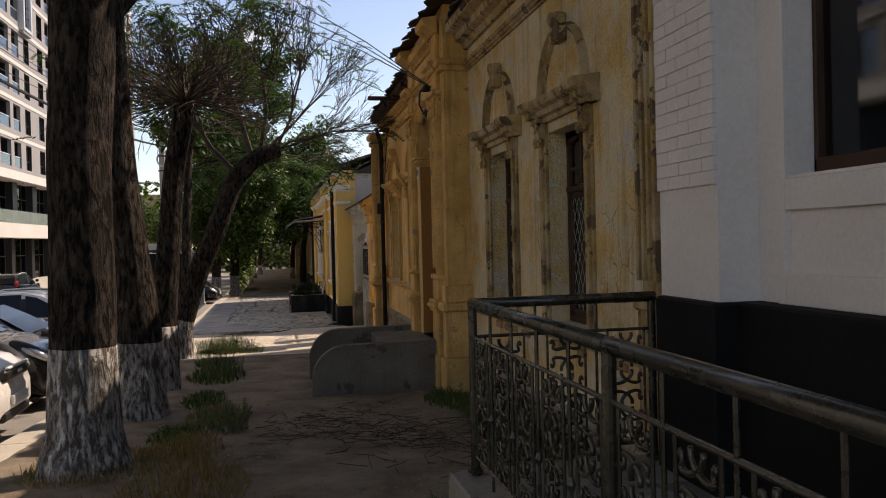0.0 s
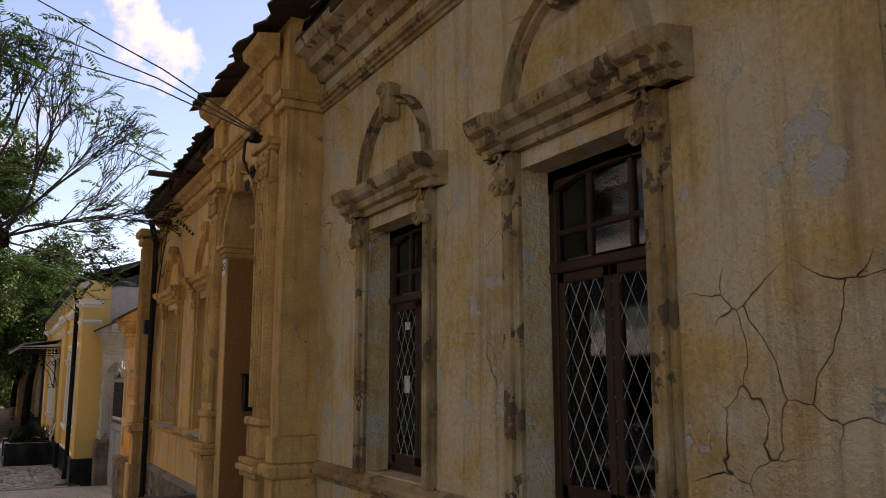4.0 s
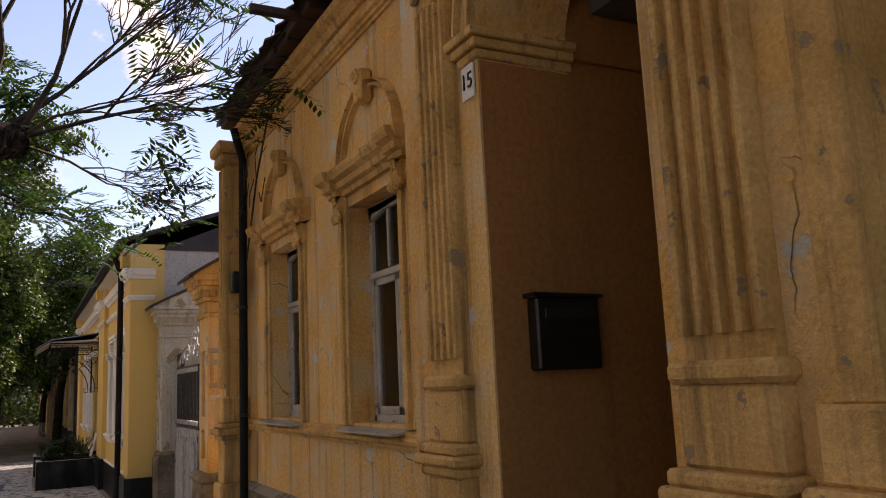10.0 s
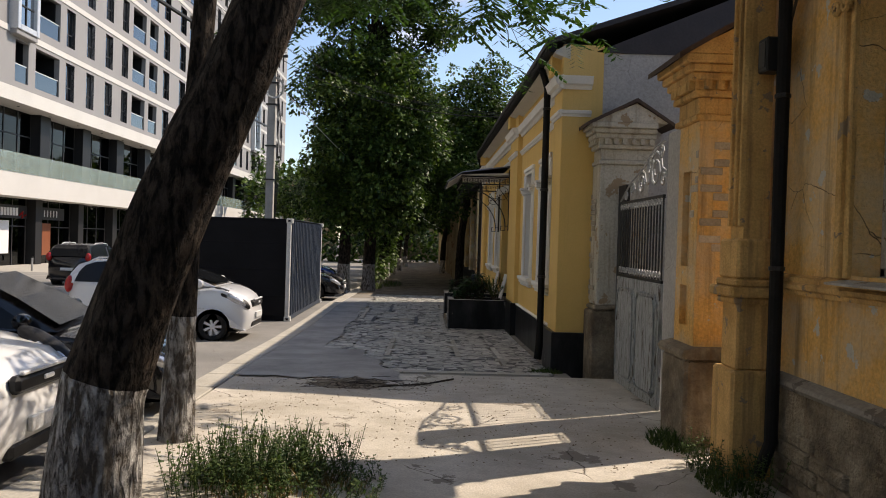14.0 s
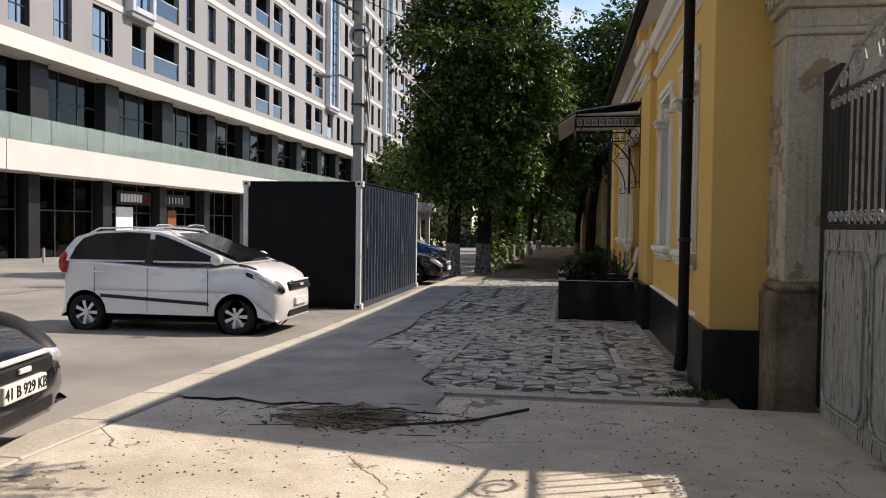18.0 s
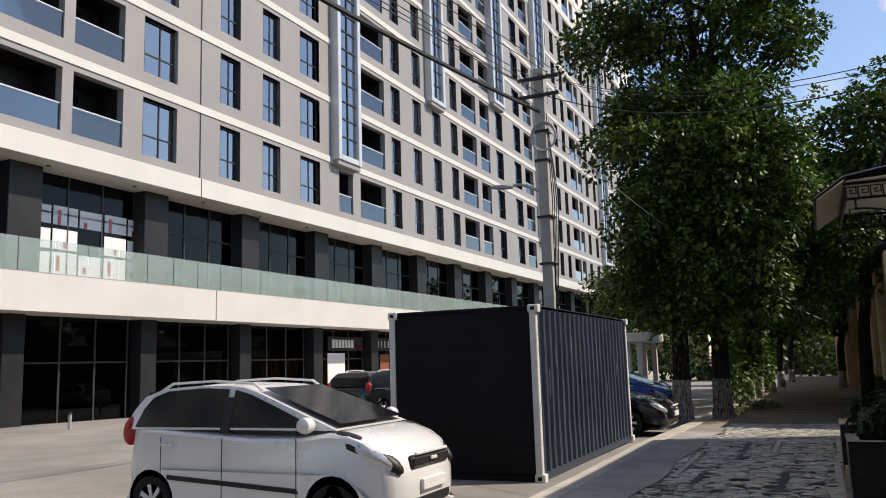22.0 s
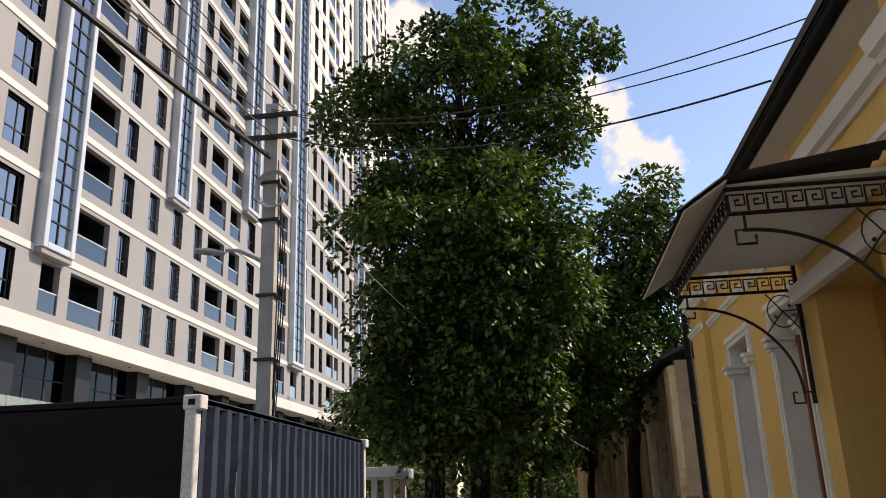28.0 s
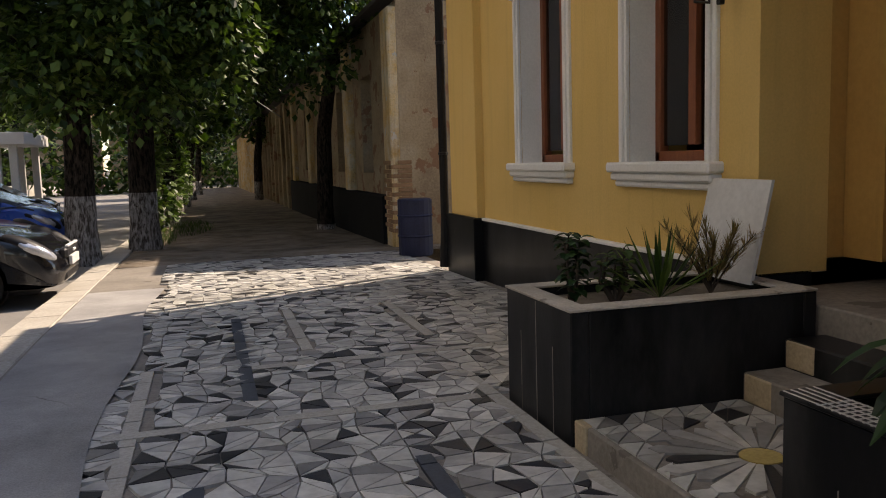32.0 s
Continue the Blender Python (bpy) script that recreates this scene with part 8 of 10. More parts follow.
WMESH = {}
rest_frame, rest_glass = Shape(), Shape()
hrng = random.Random(11)
for k in range(NF):
    z0 = Z1 + PITCH * k
    wz0, wz1, bz = z0 + 0.5, z0 + 3.0, z0 + 3.24
    edges = [S0, 12.0, 25.0, 38.0, 72.0, S1]
    for a, b in zip(edges, edges[1:]):
        if a >= 72 and k == NF - 1:
            continue
        holes = []
        for c0, c1, kind in COLS:
            if not (a <= (c0 + c1) / 2 < b):
                continue
            if kind in BAYS and k >= BAYS[kind]:
                continue
            holes.append((c0, c1, wz0, wz1))
        hr_part("floor_wall", wall_y(Shape(), -0.35, 0.35, a, b, z0 - 0.005, z0 + PITCH - 0.005, holes), M_HR_WHITE if is_white(k) else M_HR_GREY)
        for c0, c1, h0, h1 in holes:
            wide = c1 - c0
            kind = [q[2] for q in COLS if q[0] == c0][0]
            near = -24 < c0 < 34 and k < 19
            if kind == "b" or (kind in ("bay1", "bay4") and k == 0):
                if near:
                    # near-black balcony box: the recess shade sits in its colour
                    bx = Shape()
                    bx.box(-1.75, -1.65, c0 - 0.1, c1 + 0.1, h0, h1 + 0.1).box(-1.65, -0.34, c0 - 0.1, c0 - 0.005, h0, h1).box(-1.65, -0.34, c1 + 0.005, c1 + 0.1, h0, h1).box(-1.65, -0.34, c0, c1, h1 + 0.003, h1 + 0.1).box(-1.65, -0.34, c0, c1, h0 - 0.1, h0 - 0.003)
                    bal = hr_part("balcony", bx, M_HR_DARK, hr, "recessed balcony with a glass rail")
                    hr_part("glass_rail", Shape().box(-0.1, -0.08, c0, c1, h0 + 0.02, h0 + 1.05), M_HR_BALGLASS, bal)
                    hr_part("handrail", Shape().box(-0.12, -0.06, c0, c1, h0 + 1.05, h0 + 1.1), M_HR_METAL, bal)
                    hr_part("balcony_window", Shape().box(-1.64, -1.6, c0 + 0.2, c0 + 0.2 + 0.55 * wide, h0, h1 - 0.3), M_HR_GLASS, bal)
                else:
                    rest_glass.box(-0.1, -0.08, c0, c1, h0, h0 + 1.05)
                    rest_frame.box(-1.75, -1.65, c0 - 0.1, c1 + 0.1, h0, h1 + 0.1).box(-1.65, -0.34, c0, c1, h1 + 0.003, h1 + 0.1)
            elif near:
                key = round(wide, 2)
                if key not in WMESH:
                    f = part("window", wframe(wide, h1 - h0), M_HR_FRAME, hr)
                    p = part("pane", Shape().box(-0.245, -0.235, 0, wide, 0, h1 - h0), M_HR_GLASS, hr)
                    WMESH[key] = (f.data, p.data)
                    bpy.data.objects.remove(f)
                    bpy.data.objects.remove(p)
                w = new("window", WMESH[key][0])
                w.parent, w.matrix_parent_inverse = hr, hr.matrix_world.inverted()
                w.matrix_basis = HM @ Matrix.Translation((0, c0, h0))
                p = new("pane", WMESH[key][1])
                p.parent = w
            else:
                fr = wframe(wide, h1 - h0)
                rest_frame.add([(x, y + c0, z + h0) for x, y, z in fr.v], fr.f)
                rest_glass.box(-0.245, -0.235, c0, c1, h0, h1)
    hr_part("floor_band", Shape().box(0.0, 0.05, S0, S1 if k < NF - 1 else 72, bz, bz + 0.36), M_HR_WHITE)
tagged(hr_part("window_frames", rest_frame, M_HR_FRAME), kind="stuff")
tagged(hr_part("window_panes", rest_glass, M_HR_GLASS), kind="stuff")
TOPZ = Z1 + PITCH * NF
# near-black sheets stand for the unlit rooms behind the windows
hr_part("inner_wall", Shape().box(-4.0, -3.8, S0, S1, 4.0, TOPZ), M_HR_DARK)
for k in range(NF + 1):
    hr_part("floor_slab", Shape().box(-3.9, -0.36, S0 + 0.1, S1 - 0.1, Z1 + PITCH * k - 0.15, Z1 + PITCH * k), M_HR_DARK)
hr_part("parapet", Shape().box(-0.4, 0.1, S0, 72, TOPZ, TOPZ + 1.2).box(-0.4, 0.1, 72.01, S1, TOPZ - PITCH, TOPZ - PITCH + 1.2).box(-22, 0, S0, 72, TOPZ, TOPZ + 0.3), M_HR_WHITE)
hr_part("end_wall", Shape().box(-22, -0.36, S1 - 0.4, S1, 8.55, TOPZ - PITCH).box(-22, -0.36, S0, S0 + 0.4, 8.55, TOPZ).box(-22, -21.6, S0, S1, -2, TOPZ), M_HR_WHITE)
hr_part("corner_joint", Shape().box(0.0, 0.012, -11.67, -11.59, 8.55, TOPZ), M_HR_DARK, hr, "dark expansion joint")
for c0, c1, kind in COLS:
    if kind not in BAYS:
        continue
    a, b = BAY_SPAN[kind]
    zb = Z1 + PITCH * BAYS[kind] - 0.2
    bay = hr_part("glazed_bay", Shape().box(-0.3, 0.55, a, a + 0.35, zb, TOPZ, 0.03).box(-0.3, 0.55, b - 0.35, b, zb, TOPZ, 0.03).box(-0.3, 0.55, a + 0.35, b - 0.35, zb, zb + 0.35, 0.03), M_HR_METAL, hr, "tall projecting glazed bay with a silver frame")
    hr_part("bay_soffit", Shape().box(-0.3, 0.45, a + 0.05, b - 0.05, zb - 0.3, zb - 0.004, 0.03), M_HR_GREY, bay)
    hr_part("bay_glass", Shape().box(0.3, 0.32, a + 0.35, b - 0.35, zb + 0.35, TOPZ), M_HR_GLASS, bay)
    hr_part("bay_back", Shape().box(-0.3, -0.26, a + 0.35, b - 0.35, zb + 0.35, TOPZ), M_HR_DARK, bay)
    mu = Shape()
    z = zb + 0.35
    i = 0
    while z < TOPZ - 1:
        mu.box(0.31, 0.38, a + 0.35, b - 0.35, z, z + 0.07)
        z += 1.1 if i % 3 else 1.15
        i += 1
    mu.box(0.31, 0.38, (a + b) / 2 - 0.035, (a + b) / 2 + 0.035, zb + 0.35, TOPZ)
    hr_part("bay_mullions", mu, M_HR_FRAME, bay)
# podium
hr_part("base_band", Shape().box(-3.0, 0.12, S0, -11.67, 8.55, 9.4).box(-3.0, 0.12, -11.59, S1, 8.55, 9.4), M_HR_WHITE, hr, "broad white band over the podium")
for i in range(24):
    hr_part("soffit_lamp", Shape().lathe(((0.1, 0), (0.1, 0.02), (0.06, 0.03)), (-0.7, -40 + 4.2 * i, 8.525), 10), M_HR_DARK)
hr_part("podium_band", Shape().box(-3.4, 0.0, S0, -10.45, 2.95, 4.35).box(-3.4, 0.0, -10.4, S1 + 4, 2.95, 4.35), M_HR_WHITE, hr, "white podium fascia")
hr_part("band_joint", Shape().box(-0.4, -0.02, -10.45, -10.4, 2.95, 4.35), M_HR_DARK)
s = S0
while s < S1:
    hr_part("terrace_glass", Shape().box(-0.16, -0.145, s + 0.02, s + 1.48, 4.35, 5.6), M_HR_RAILGLASS)
    s += 1.5
hr_part("terrace_floor", Shape().box(-3.4, 0.0, S0, S1, 4.34, 4.37), M_HR_GREY)
s = -66.2
while s < S1 - 3:
    hr_part("podium_column", Shape().box(-2.4, -1.0, s + 0.55, s + 1.95, 4.35, 8.55, 0.02), M_HR_DARK, hr, "dark clad column")
    hr_part("ground_column", Shape().box(-2.2, -1.3, s + 0.8, s + 1.7, -2.2, 2.95, 0.02), M_HR_DARK, hr, "dark clad column")
    for z0, z1, x in ((4.37, 8.55, -1.7), (-1.9, 2.95, -1.9)):
        a, b = s + 1.95, s + 7.02
        gl = hr_part("shop_glass", Shape().box(x, x + 0.02, a, b, z0, z1), M_HR_SHOPGLASS)
        mm = Shape()
        for q in range(4):
            yy = a + (b - a) * q / 3
            mm.box(x - 0.03, x + 0.06, yy - 0.04, yy + 0.04, z0, z1)
        mm.box(x - 0.03, x + 0.06, a, b, z0 + (z1 - z0) * 0.62, z0 + (z1 - z0) * 0.62 + 0.08)
        hr_part("mullions", mm, M_HR_FRAME, gl)
    s += 6.47
# near-black back and slab: the unlit shop depth is put into their colour
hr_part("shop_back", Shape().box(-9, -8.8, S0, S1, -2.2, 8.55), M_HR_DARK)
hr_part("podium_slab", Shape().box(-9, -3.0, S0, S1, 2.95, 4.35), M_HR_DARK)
M_SIGNW = surf("white_sign_letters", [(0.75, 0.75, 0.75), (0.8, 0.8, 0.8)], 2, 30, 0.5, 0.0)
HS = HM @ Matrix.Translation((0, 2.4, 0.4))
sg = thing("shop_sign", tuple(HS @ Vector((-2.6, 1, 1.4))), "dark shop sign with white lettering bars and a red flourish", "sign")
part("board", Shape().box(-1.8, -1.72, -1.0, 3.0, 1.25, 2.1).moved(HS), M_HR_DARK, sg)
for i in range(7):
    part("letter_bar", Shape().box(-1.72, -1.68, -0.6 + 0.36 * i, -0.36 + 0.36 * i, 1.42, 1.92).moved(HS), M_SIGNW, sg)
part("flourish", Shape().tube([(-1.67, 2.0, 1.45), (-1.67, 2.4, 1.7), (-1.67, 2.3, 1.3), (-1.67, 2.8, 1.5)], 0.05, 5).moved(HS), M_TAIL, sg)
part("display", Shape().box(-1.86, -1.83, -0.9, 1.0, -1.0, 1.1).moved(HS), M_SIGNW, sg, "pale lit shop display")
sg2 = thing("shop_sign", tuple(HS @ Vector((-2.6, 6, 1.4))), "dark shop sign with pale unreadable lettering bars", "sign")
part("board", Shape().box(-1.8, -1.72, 4.6, 8.4, 1.25, 2.1).moved(HS), M_HR_DARK, sg2)
for i in range(6):
    part("letter_bar", Shape().box(-1.72, -1.68, 4.9 + 0.45 * i, 4.98 + 0.45 * i, 1.45, 1.9).moved(HS), M_SIGNW, sg2)
part("display", Shape().box(-1.86, -1.83, 5.4, 6.6, -1.2, 1.0).moved(HS), M_REDWOOD, sg2, "warm orange display panel")
wr = thing("wrapped_windows", tuple(HM @ Vector((-2.5, -17, 4.2))), "glass wrapped in white protective film", "film")
for i in range(5):
    for j in range(3):
        if (i, j) != (2, 1):
            part("print_bar", Shape().box(-1.635, -1.63, -19.00 + 1.25 * i + 0.3 * (j % 2), -18.85 + 1.25 * i + 0.3 * (j % 2), 4.72 + 0.92 * j, 4.72 + 0.92 * j + (0.6 if (i + j) % 2 else 0.25)).moved(HM), M_TAIL, wr, "red print on the film")
            part("film_sheet", Shape().box(-1.66, -1.64, -19.20 + 1.25 * i, -18.05 + 1.25 * i, 4.6 + 0.92 * j + 0.06 * ((i * 3 + j) % 3), 5.44 + 0.92 * j + 0.03 * (i % 2)).moved(HM), M_SIGNW, wr)
tagged(part("pavement_across", Shape().box(-3.4, 6.6, S0, S1, -2.4, gz(62) - 0.05).moved(HM), M_KERB), "pale paved forecourt of the tower", "pavement", "", "structure")
for i in range(10):
    bo = Matrix.Translation((2.5, -24.8 + 4.5 * i, gz(62) - 0.06))
    bb = thing("bollard", tuple((HM @ bo).translation), "short grey steel bollard on the forecourt", "bollard", "bollards")
    part("post", Shape().tube([(0, 0, 0), (0, 0, 0.75)], 0.06, 8).moved(HM @ bo), M_GALV, bb)
    part("cap", Shape().lathe(((0.065, 0.75), (0.065, 0.8), (0.02, 0.83)), (0, 0, 0), 8).moved(HM @ bo), M_IRON, bb)


# ---- trees ----
def bark_tube(s, path, radii, n=20, ridge=0.10, seed=0.0, cap=True):
    """A trunk with uneven, ridged bark along a path."""
    pts, rs = [], []
    for i in range(len(path) - 1):
        a, b = Vector(path[i]), Vector(path[i + 1])
        m = max(2, int((b - a).length / 0.16))
        for j in range(m):
            pts.append(a.lerp(b, j / m))
            rs.append(radii[i] + (radii[i + 1] - radii[i]) * j / m)
    pts.append(Vector(path[-1]))
    rs.append(radii[-1])
    for _ in range(2):
        pts = [pts[0]] + [(pts[i - 1] + pts[i] * 2 + pts[i + 1]) / 4 for i in range(1, len(pts) - 1)] + [pts[-1]]
    base = len(s.v)
    side = None
    for i, q in enumerate(pts):
        d = (pts[min(i + 1, len(pts) - 1)] - pts[max(i - 1, 0)]).normalized()
        if side is None:
            side = d.cross(Vector((0, 1, 0))).normalized()
        side = (side - d * side.dot(d)).normalized()
        up = d.cross(side)
        for k in range(n):
            a = 2 * math.pi * k / n
            w = noise.noise(Vector((math.cos(a) * 2.6 + seed, math.sin(a) * 2.6, q.z * 0.7 + q.x)))
            w2 = noise.noise(Vector((math.cos(a) * 7 + seed, math.sin(a) * 7, q.z * 1.6)))
            r = rs[i] * (1 + ridge * (w + 0.6 * w2))
            s.v.append(tuple(q + (side * math.cos(a) + up * math.sin(a)) * r))
    m = len(pts)
    s.f += [(base + i * n + k, base + i * n + (k + 1) % n, base + (i + 1) * n + (k + 1) % n, base + (i + 1) * n + k) for i in range(m - 1) for k in range(n)]
    if cap:
        s.f += [tuple(base + (m - 1) * n + k for k in range(n))]
    return pts


def grow(s, p, d, ln, r, level, rng, tips, spread=0.6, kids=3, droop=0.0, shrink=0.7):
    """Branches out of branches; the ends go to tips."""
    d = d.normalized()
    mid = p + d * ln * 0.5 + Vector((rng.uniform(-1, 1), rng.uniform(-1, 1), rng.uniform(-1, 1))) * ln * 0.07
    e = p + d * ln + Vector((0, 0, -droop * ln))
    s.tube([p, mid, e], [r, r * 0.8, max(r * 0.55, 0.0035)], 5 if level > 1 else 4, False)
    if level == 0:
        tips.append((e, d))
        return
    for k in range(kids):
        a = Vector((rng.uniform(-1, 1), rng.uniform(-1, 1), rng.uniform(-0.7, 1)))
        nd = d + a * spread
        start = mid.lerp(e, rng.uniform(0.0, 1.0)) if k else e
        grow(s, start, nd, ln * shrink * rng.uniform(0.7, 1.15), max(r * 0.55, 0.0048), level - 1, rng, tips, spread, kids, droop, shrink)


def compound_leaf(s, p, d, ln, rng, lw=0.022):
    """A feathery leaf: a row of leaflets on both sides of a stalk that hangs a little."""
    d = d.normalized()
    side = d.cross(Vector((0, 0, 1)))
    if side.length < 0.05:
        side = Vector((1, 0, 0))
    side.normalize()
    n = 7
    for i in range(n):
        t = (i + 1) / n
        q = p + d * ln * t - Vector((0, 0, 0.25 * ln * t * t))
        l2 = ln * 0.36 * (1 - 0.35 * abs(t - 0.45))
        for sg in (-1, 1):
            dd = side * sg + d * 0.45 - Vector((0, 0, 0.35)) + Vector((rng.uniform(-.15, .15), rng.uniform(-.15, .15), rng.uniform(-.15, .15)))
            leaf_quad(s, q, dd, Vector((0, 0, 1)), l2, lw * ln / 0.35, 0.2)


def trunk_parts(th, path, radii, white_z, n=22, ridge=0.1, seed=0.0):
    """The trunk in two parts: whitewashed foot and bare bark above."""
    lo_p, lo_r, hi_p, hi_r = [], [], [], []
    for i in range(len(path)):
        q, r = Vector(path[i]), radii[i]
        if q.z <= white_z:
            lo_p.append(q)
            lo_r.append(r)
        else:
            if not hi_p:
                a, ra = Vector(path[i - 1]), radii[i - 1]
                t = (white_z - a.z) / (q.z - a.z)
                c = a.lerp(q, t)
                rc = ra + (r - ra) * t
                lo_p.append(c)
                lo_r.append(rc * 1.01)
                hi_p.append(c - (q - a).normalized() * 0.03)
                hi_r.append(rc)
            hi_p.append(q)
            hi_r.append(r)
    a, b = Shape(), Shape()
    bark_tube(b, hi_p, hi_r, n, ridge, seed)
    bark_tube(a, lo_p, lo_r, n, ridge, seed)
    part("trunk", b, M_BARK, th, "", True)
    part("whitewashed_foot", a, M_WHITEWASH, th, "whitewashed foot of the trunk", True)


def leaf_cloud(n, blobs, size, seed, gap=0.52, freq=0.55, width=0.42):
    """Leaves in clumps: n tries within the blobs (centre, radii), thinned by a noise so that gaps stay; leaves sit denser towards the outside."""
    g = np.random.default_rng(seed)
    s = Shape()
    tot = sum(b[1][0] * b[1][1] * b[1][2] for b in blobs)
    for c, rad in blobs:
        k = int(n * rad[0] * rad[1] * rad[2] / tot)
        v = g.normal(size=(k, 3))
        v /= np.linalg.norm(v, axis=1)[:, None]
        rr = g.uniform(0.25, 1.0, k) ** 0.42
        p = v * rr[:, None] * np.array(rad) + np.array(c)
        d = v * 0.6 + g.normal(size=(k, 3)) * 0.7
        d[:, 2] -= 0.35
        sz = size * g.uniform(0.65, 1.3, k)
        for i in range(k):
            q = Vector(p[i])
            w = noise.noise(q * freq) + 0.5 * noise.noise(q * freq * 2.7 + Vector((5, 1, 2)))
            if w < gap - 0.52 - 0.25 * (1 - rr[i]) + 0.22 * max(0, rr[i] - 0.85) / 0.15:
                continue
            leaf_quad(s, q, Vector(d[i]), Vector((0, 0, 1)), sz[i], sz[i] * width)
    return s


G1, G2, G3, G4, G6 = -0.37, -0.47, -0.54, -0.66, -0.70
trng = random.Random(21)

t1 = thing("tree", (-1.6, 6.9, G1), "thick dark-barked street tree with a whitewashed foot", "tree", "street trees")
trunk_parts(t1, [(-1.62, 6.9, G1 - 0.2), (-1.62, 6.9, G1), (-1.61, 6.9, G1 + 0.35), (-1.6, 6.9, 0.7), (-1.59, 6.9, 2.2), (-1.52, 6.92, 3.6), (-1.45, 6.95, 5.4)], [0.42, 0.37, 0.285, 0.245, 0.235, 0.25, 0.2], 0.64, 26, 0.10, 1.0)
br, tips = Shape(), []
for dx, dy, z in ((1.2, 0.6, 4.2), (-1.2, -0.3, 4.4), (0.4, 1.3, 5.0), (-0.4, -1.2, 5.2), (0.2, 0.2, 5.4)):
    grow(br, Vector((-1.5, 6.93, z)), Vector((dx, dy, 1.5)), 1.9, 0.09, 3, trng, tips, 0.6, 3)
part("branch", br, M_BARK, t1)
lf = Shape()
for p, d in tips:
    for k in range(5):
        compound_leaf(lf, p + Vector((trng.uniform(-.3, .3), trng.uniform(-.3, .3), trng.uniform(-.3, .3))), Vector((trng.uniform(-1, 1), trng.uniform(-1, 1), trng.uniform(-0.4, 0.5))), 0.42, trng)
# dense leaf masses out of view overhead, added to keep sky light off the facade
lf2 = leaf_cloud(30000, [((-1.6, 6.2, 6.6), (3.2, 3.6, 1.7)), ((-1.6, 2.0, 7.0), (3.0, 3.0, 1.8))], 0.26, 81, 0.44, 0.7, 0.3)
lf.add(lf2.v, lf2.f)
part("crown", lf, M_LEAF_ASH, t1)
reseat(t1, (-1.62, 6.9, G1), (-1.96, 8.3, gz(8.3)), 1.09)

t2 = thing("tree", (-1.68, 10.1, G2), "rough-barked street tree with a split whitewashed foot", "tree", "street trees")
trunk_parts(t2, [(-1.70, 10.1, G2 - 0.2), (-1.70, 10.1, G2), (-1.68, 10.1, G2 + 0.4), (-1.66, 10.1, 0.54), (-1.74, 10.1, 1.6), (-1.82, 10.1, 2.6), (-1.9, 10.1, 4.6), (-1.9, 10.2, 6.0)], [0.44, 0.40, 0.31, 0.28, 0.22, 0.20, 0.17, 0.13], 0.42, 24, 0.14, 4.0)
br, tips = Shape(), []
for dx, dy, z in ((1.0, 0.5, 4.2), (-1.2, 0.3, 4.6), (0.5, -1.0, 5.2), (0.0, 1.0, 5.9)):
    grow(br, Vector((-1.88, 10.12, z)), Vector((dx, dy, 1.3)), 1.7, 0.07, 3, trng, tips, 0.6, 3)
part("branch", br, M_BARK, t2)
lf = Shape()
for p, d in tips:
    for k in range(4):
        compound_leaf(lf, p + Vector((trng.uniform(-.3, .3), trng.uniform(-.3, .3), trng.uniform(-.3, .3))), Vector((trng.uniform(-1, 1), trng.uniform(-1, 1), trng.uniform(-0.4, 0.5))), 0.42, trng)
# another unseen leaf mass, added to block the sky over the path
lf2 = leaf_cloud(13000, [((-1.9, 9.4, 7.1), (2.8, 2.6, 1.9))], 0.26, 82, 0.46, 0.7, 0.3)
lf.add(lf2.v, lf2.f)
part("crown", lf, M_LEAF_ASH, t2)
reseat(t2, (-1.70, 10.1, G2), (-2.06, 11.6, gz(11.6)), 1.07)

t3 = thing("tree", (-1.65, 12.5, G3), "slender ridged street tree with a head of dry twigs", "tree", "street trees")
trunk_parts(t3, [(-1.66, 12.5, G3 - 0.2), (-1.66, 12.5, G3), (-1.66, 12.5, 0.5), (-1.45, 12.5, 2.7), (-1.27, 12.5, 3.7)], [0.26, 0.23, 0.18, 0.15, 0.16], 0.40, 20, 0.13, 7.0)
tw, tips = Shape(), []
for k in range(110):
    a = trng.uniform(0, 2 * math.pi)
    d = Vector((math.cos(a), math.sin(a), trng.uniform(-0.3, 1.3)))
    grow(tw, Vector((-1.27, 12.5, 3.6 + 0.15 * trng.random())), d, trng.uniform(0.55, 1.15), 0.013, 2, trng, tips, 0.75, 3, 0.12, 0.62)
part("twig_head", tw, M_TWIG, t3, "dense head of dry brown twigs")
lf = Shape()
for p, d in tips[::30]:
    compound_leaf(lf, p, Vector((trng.uniform(-1, 1), trng.uniform(-1, 1), 0.1)), 0.32, trng)
part("crown", lf, M_LEAF_ASH, t3)
reseat(t3, (-1.66, 12.5, G3), (-2.05, 14.2, gz(14.2)), 1.08)

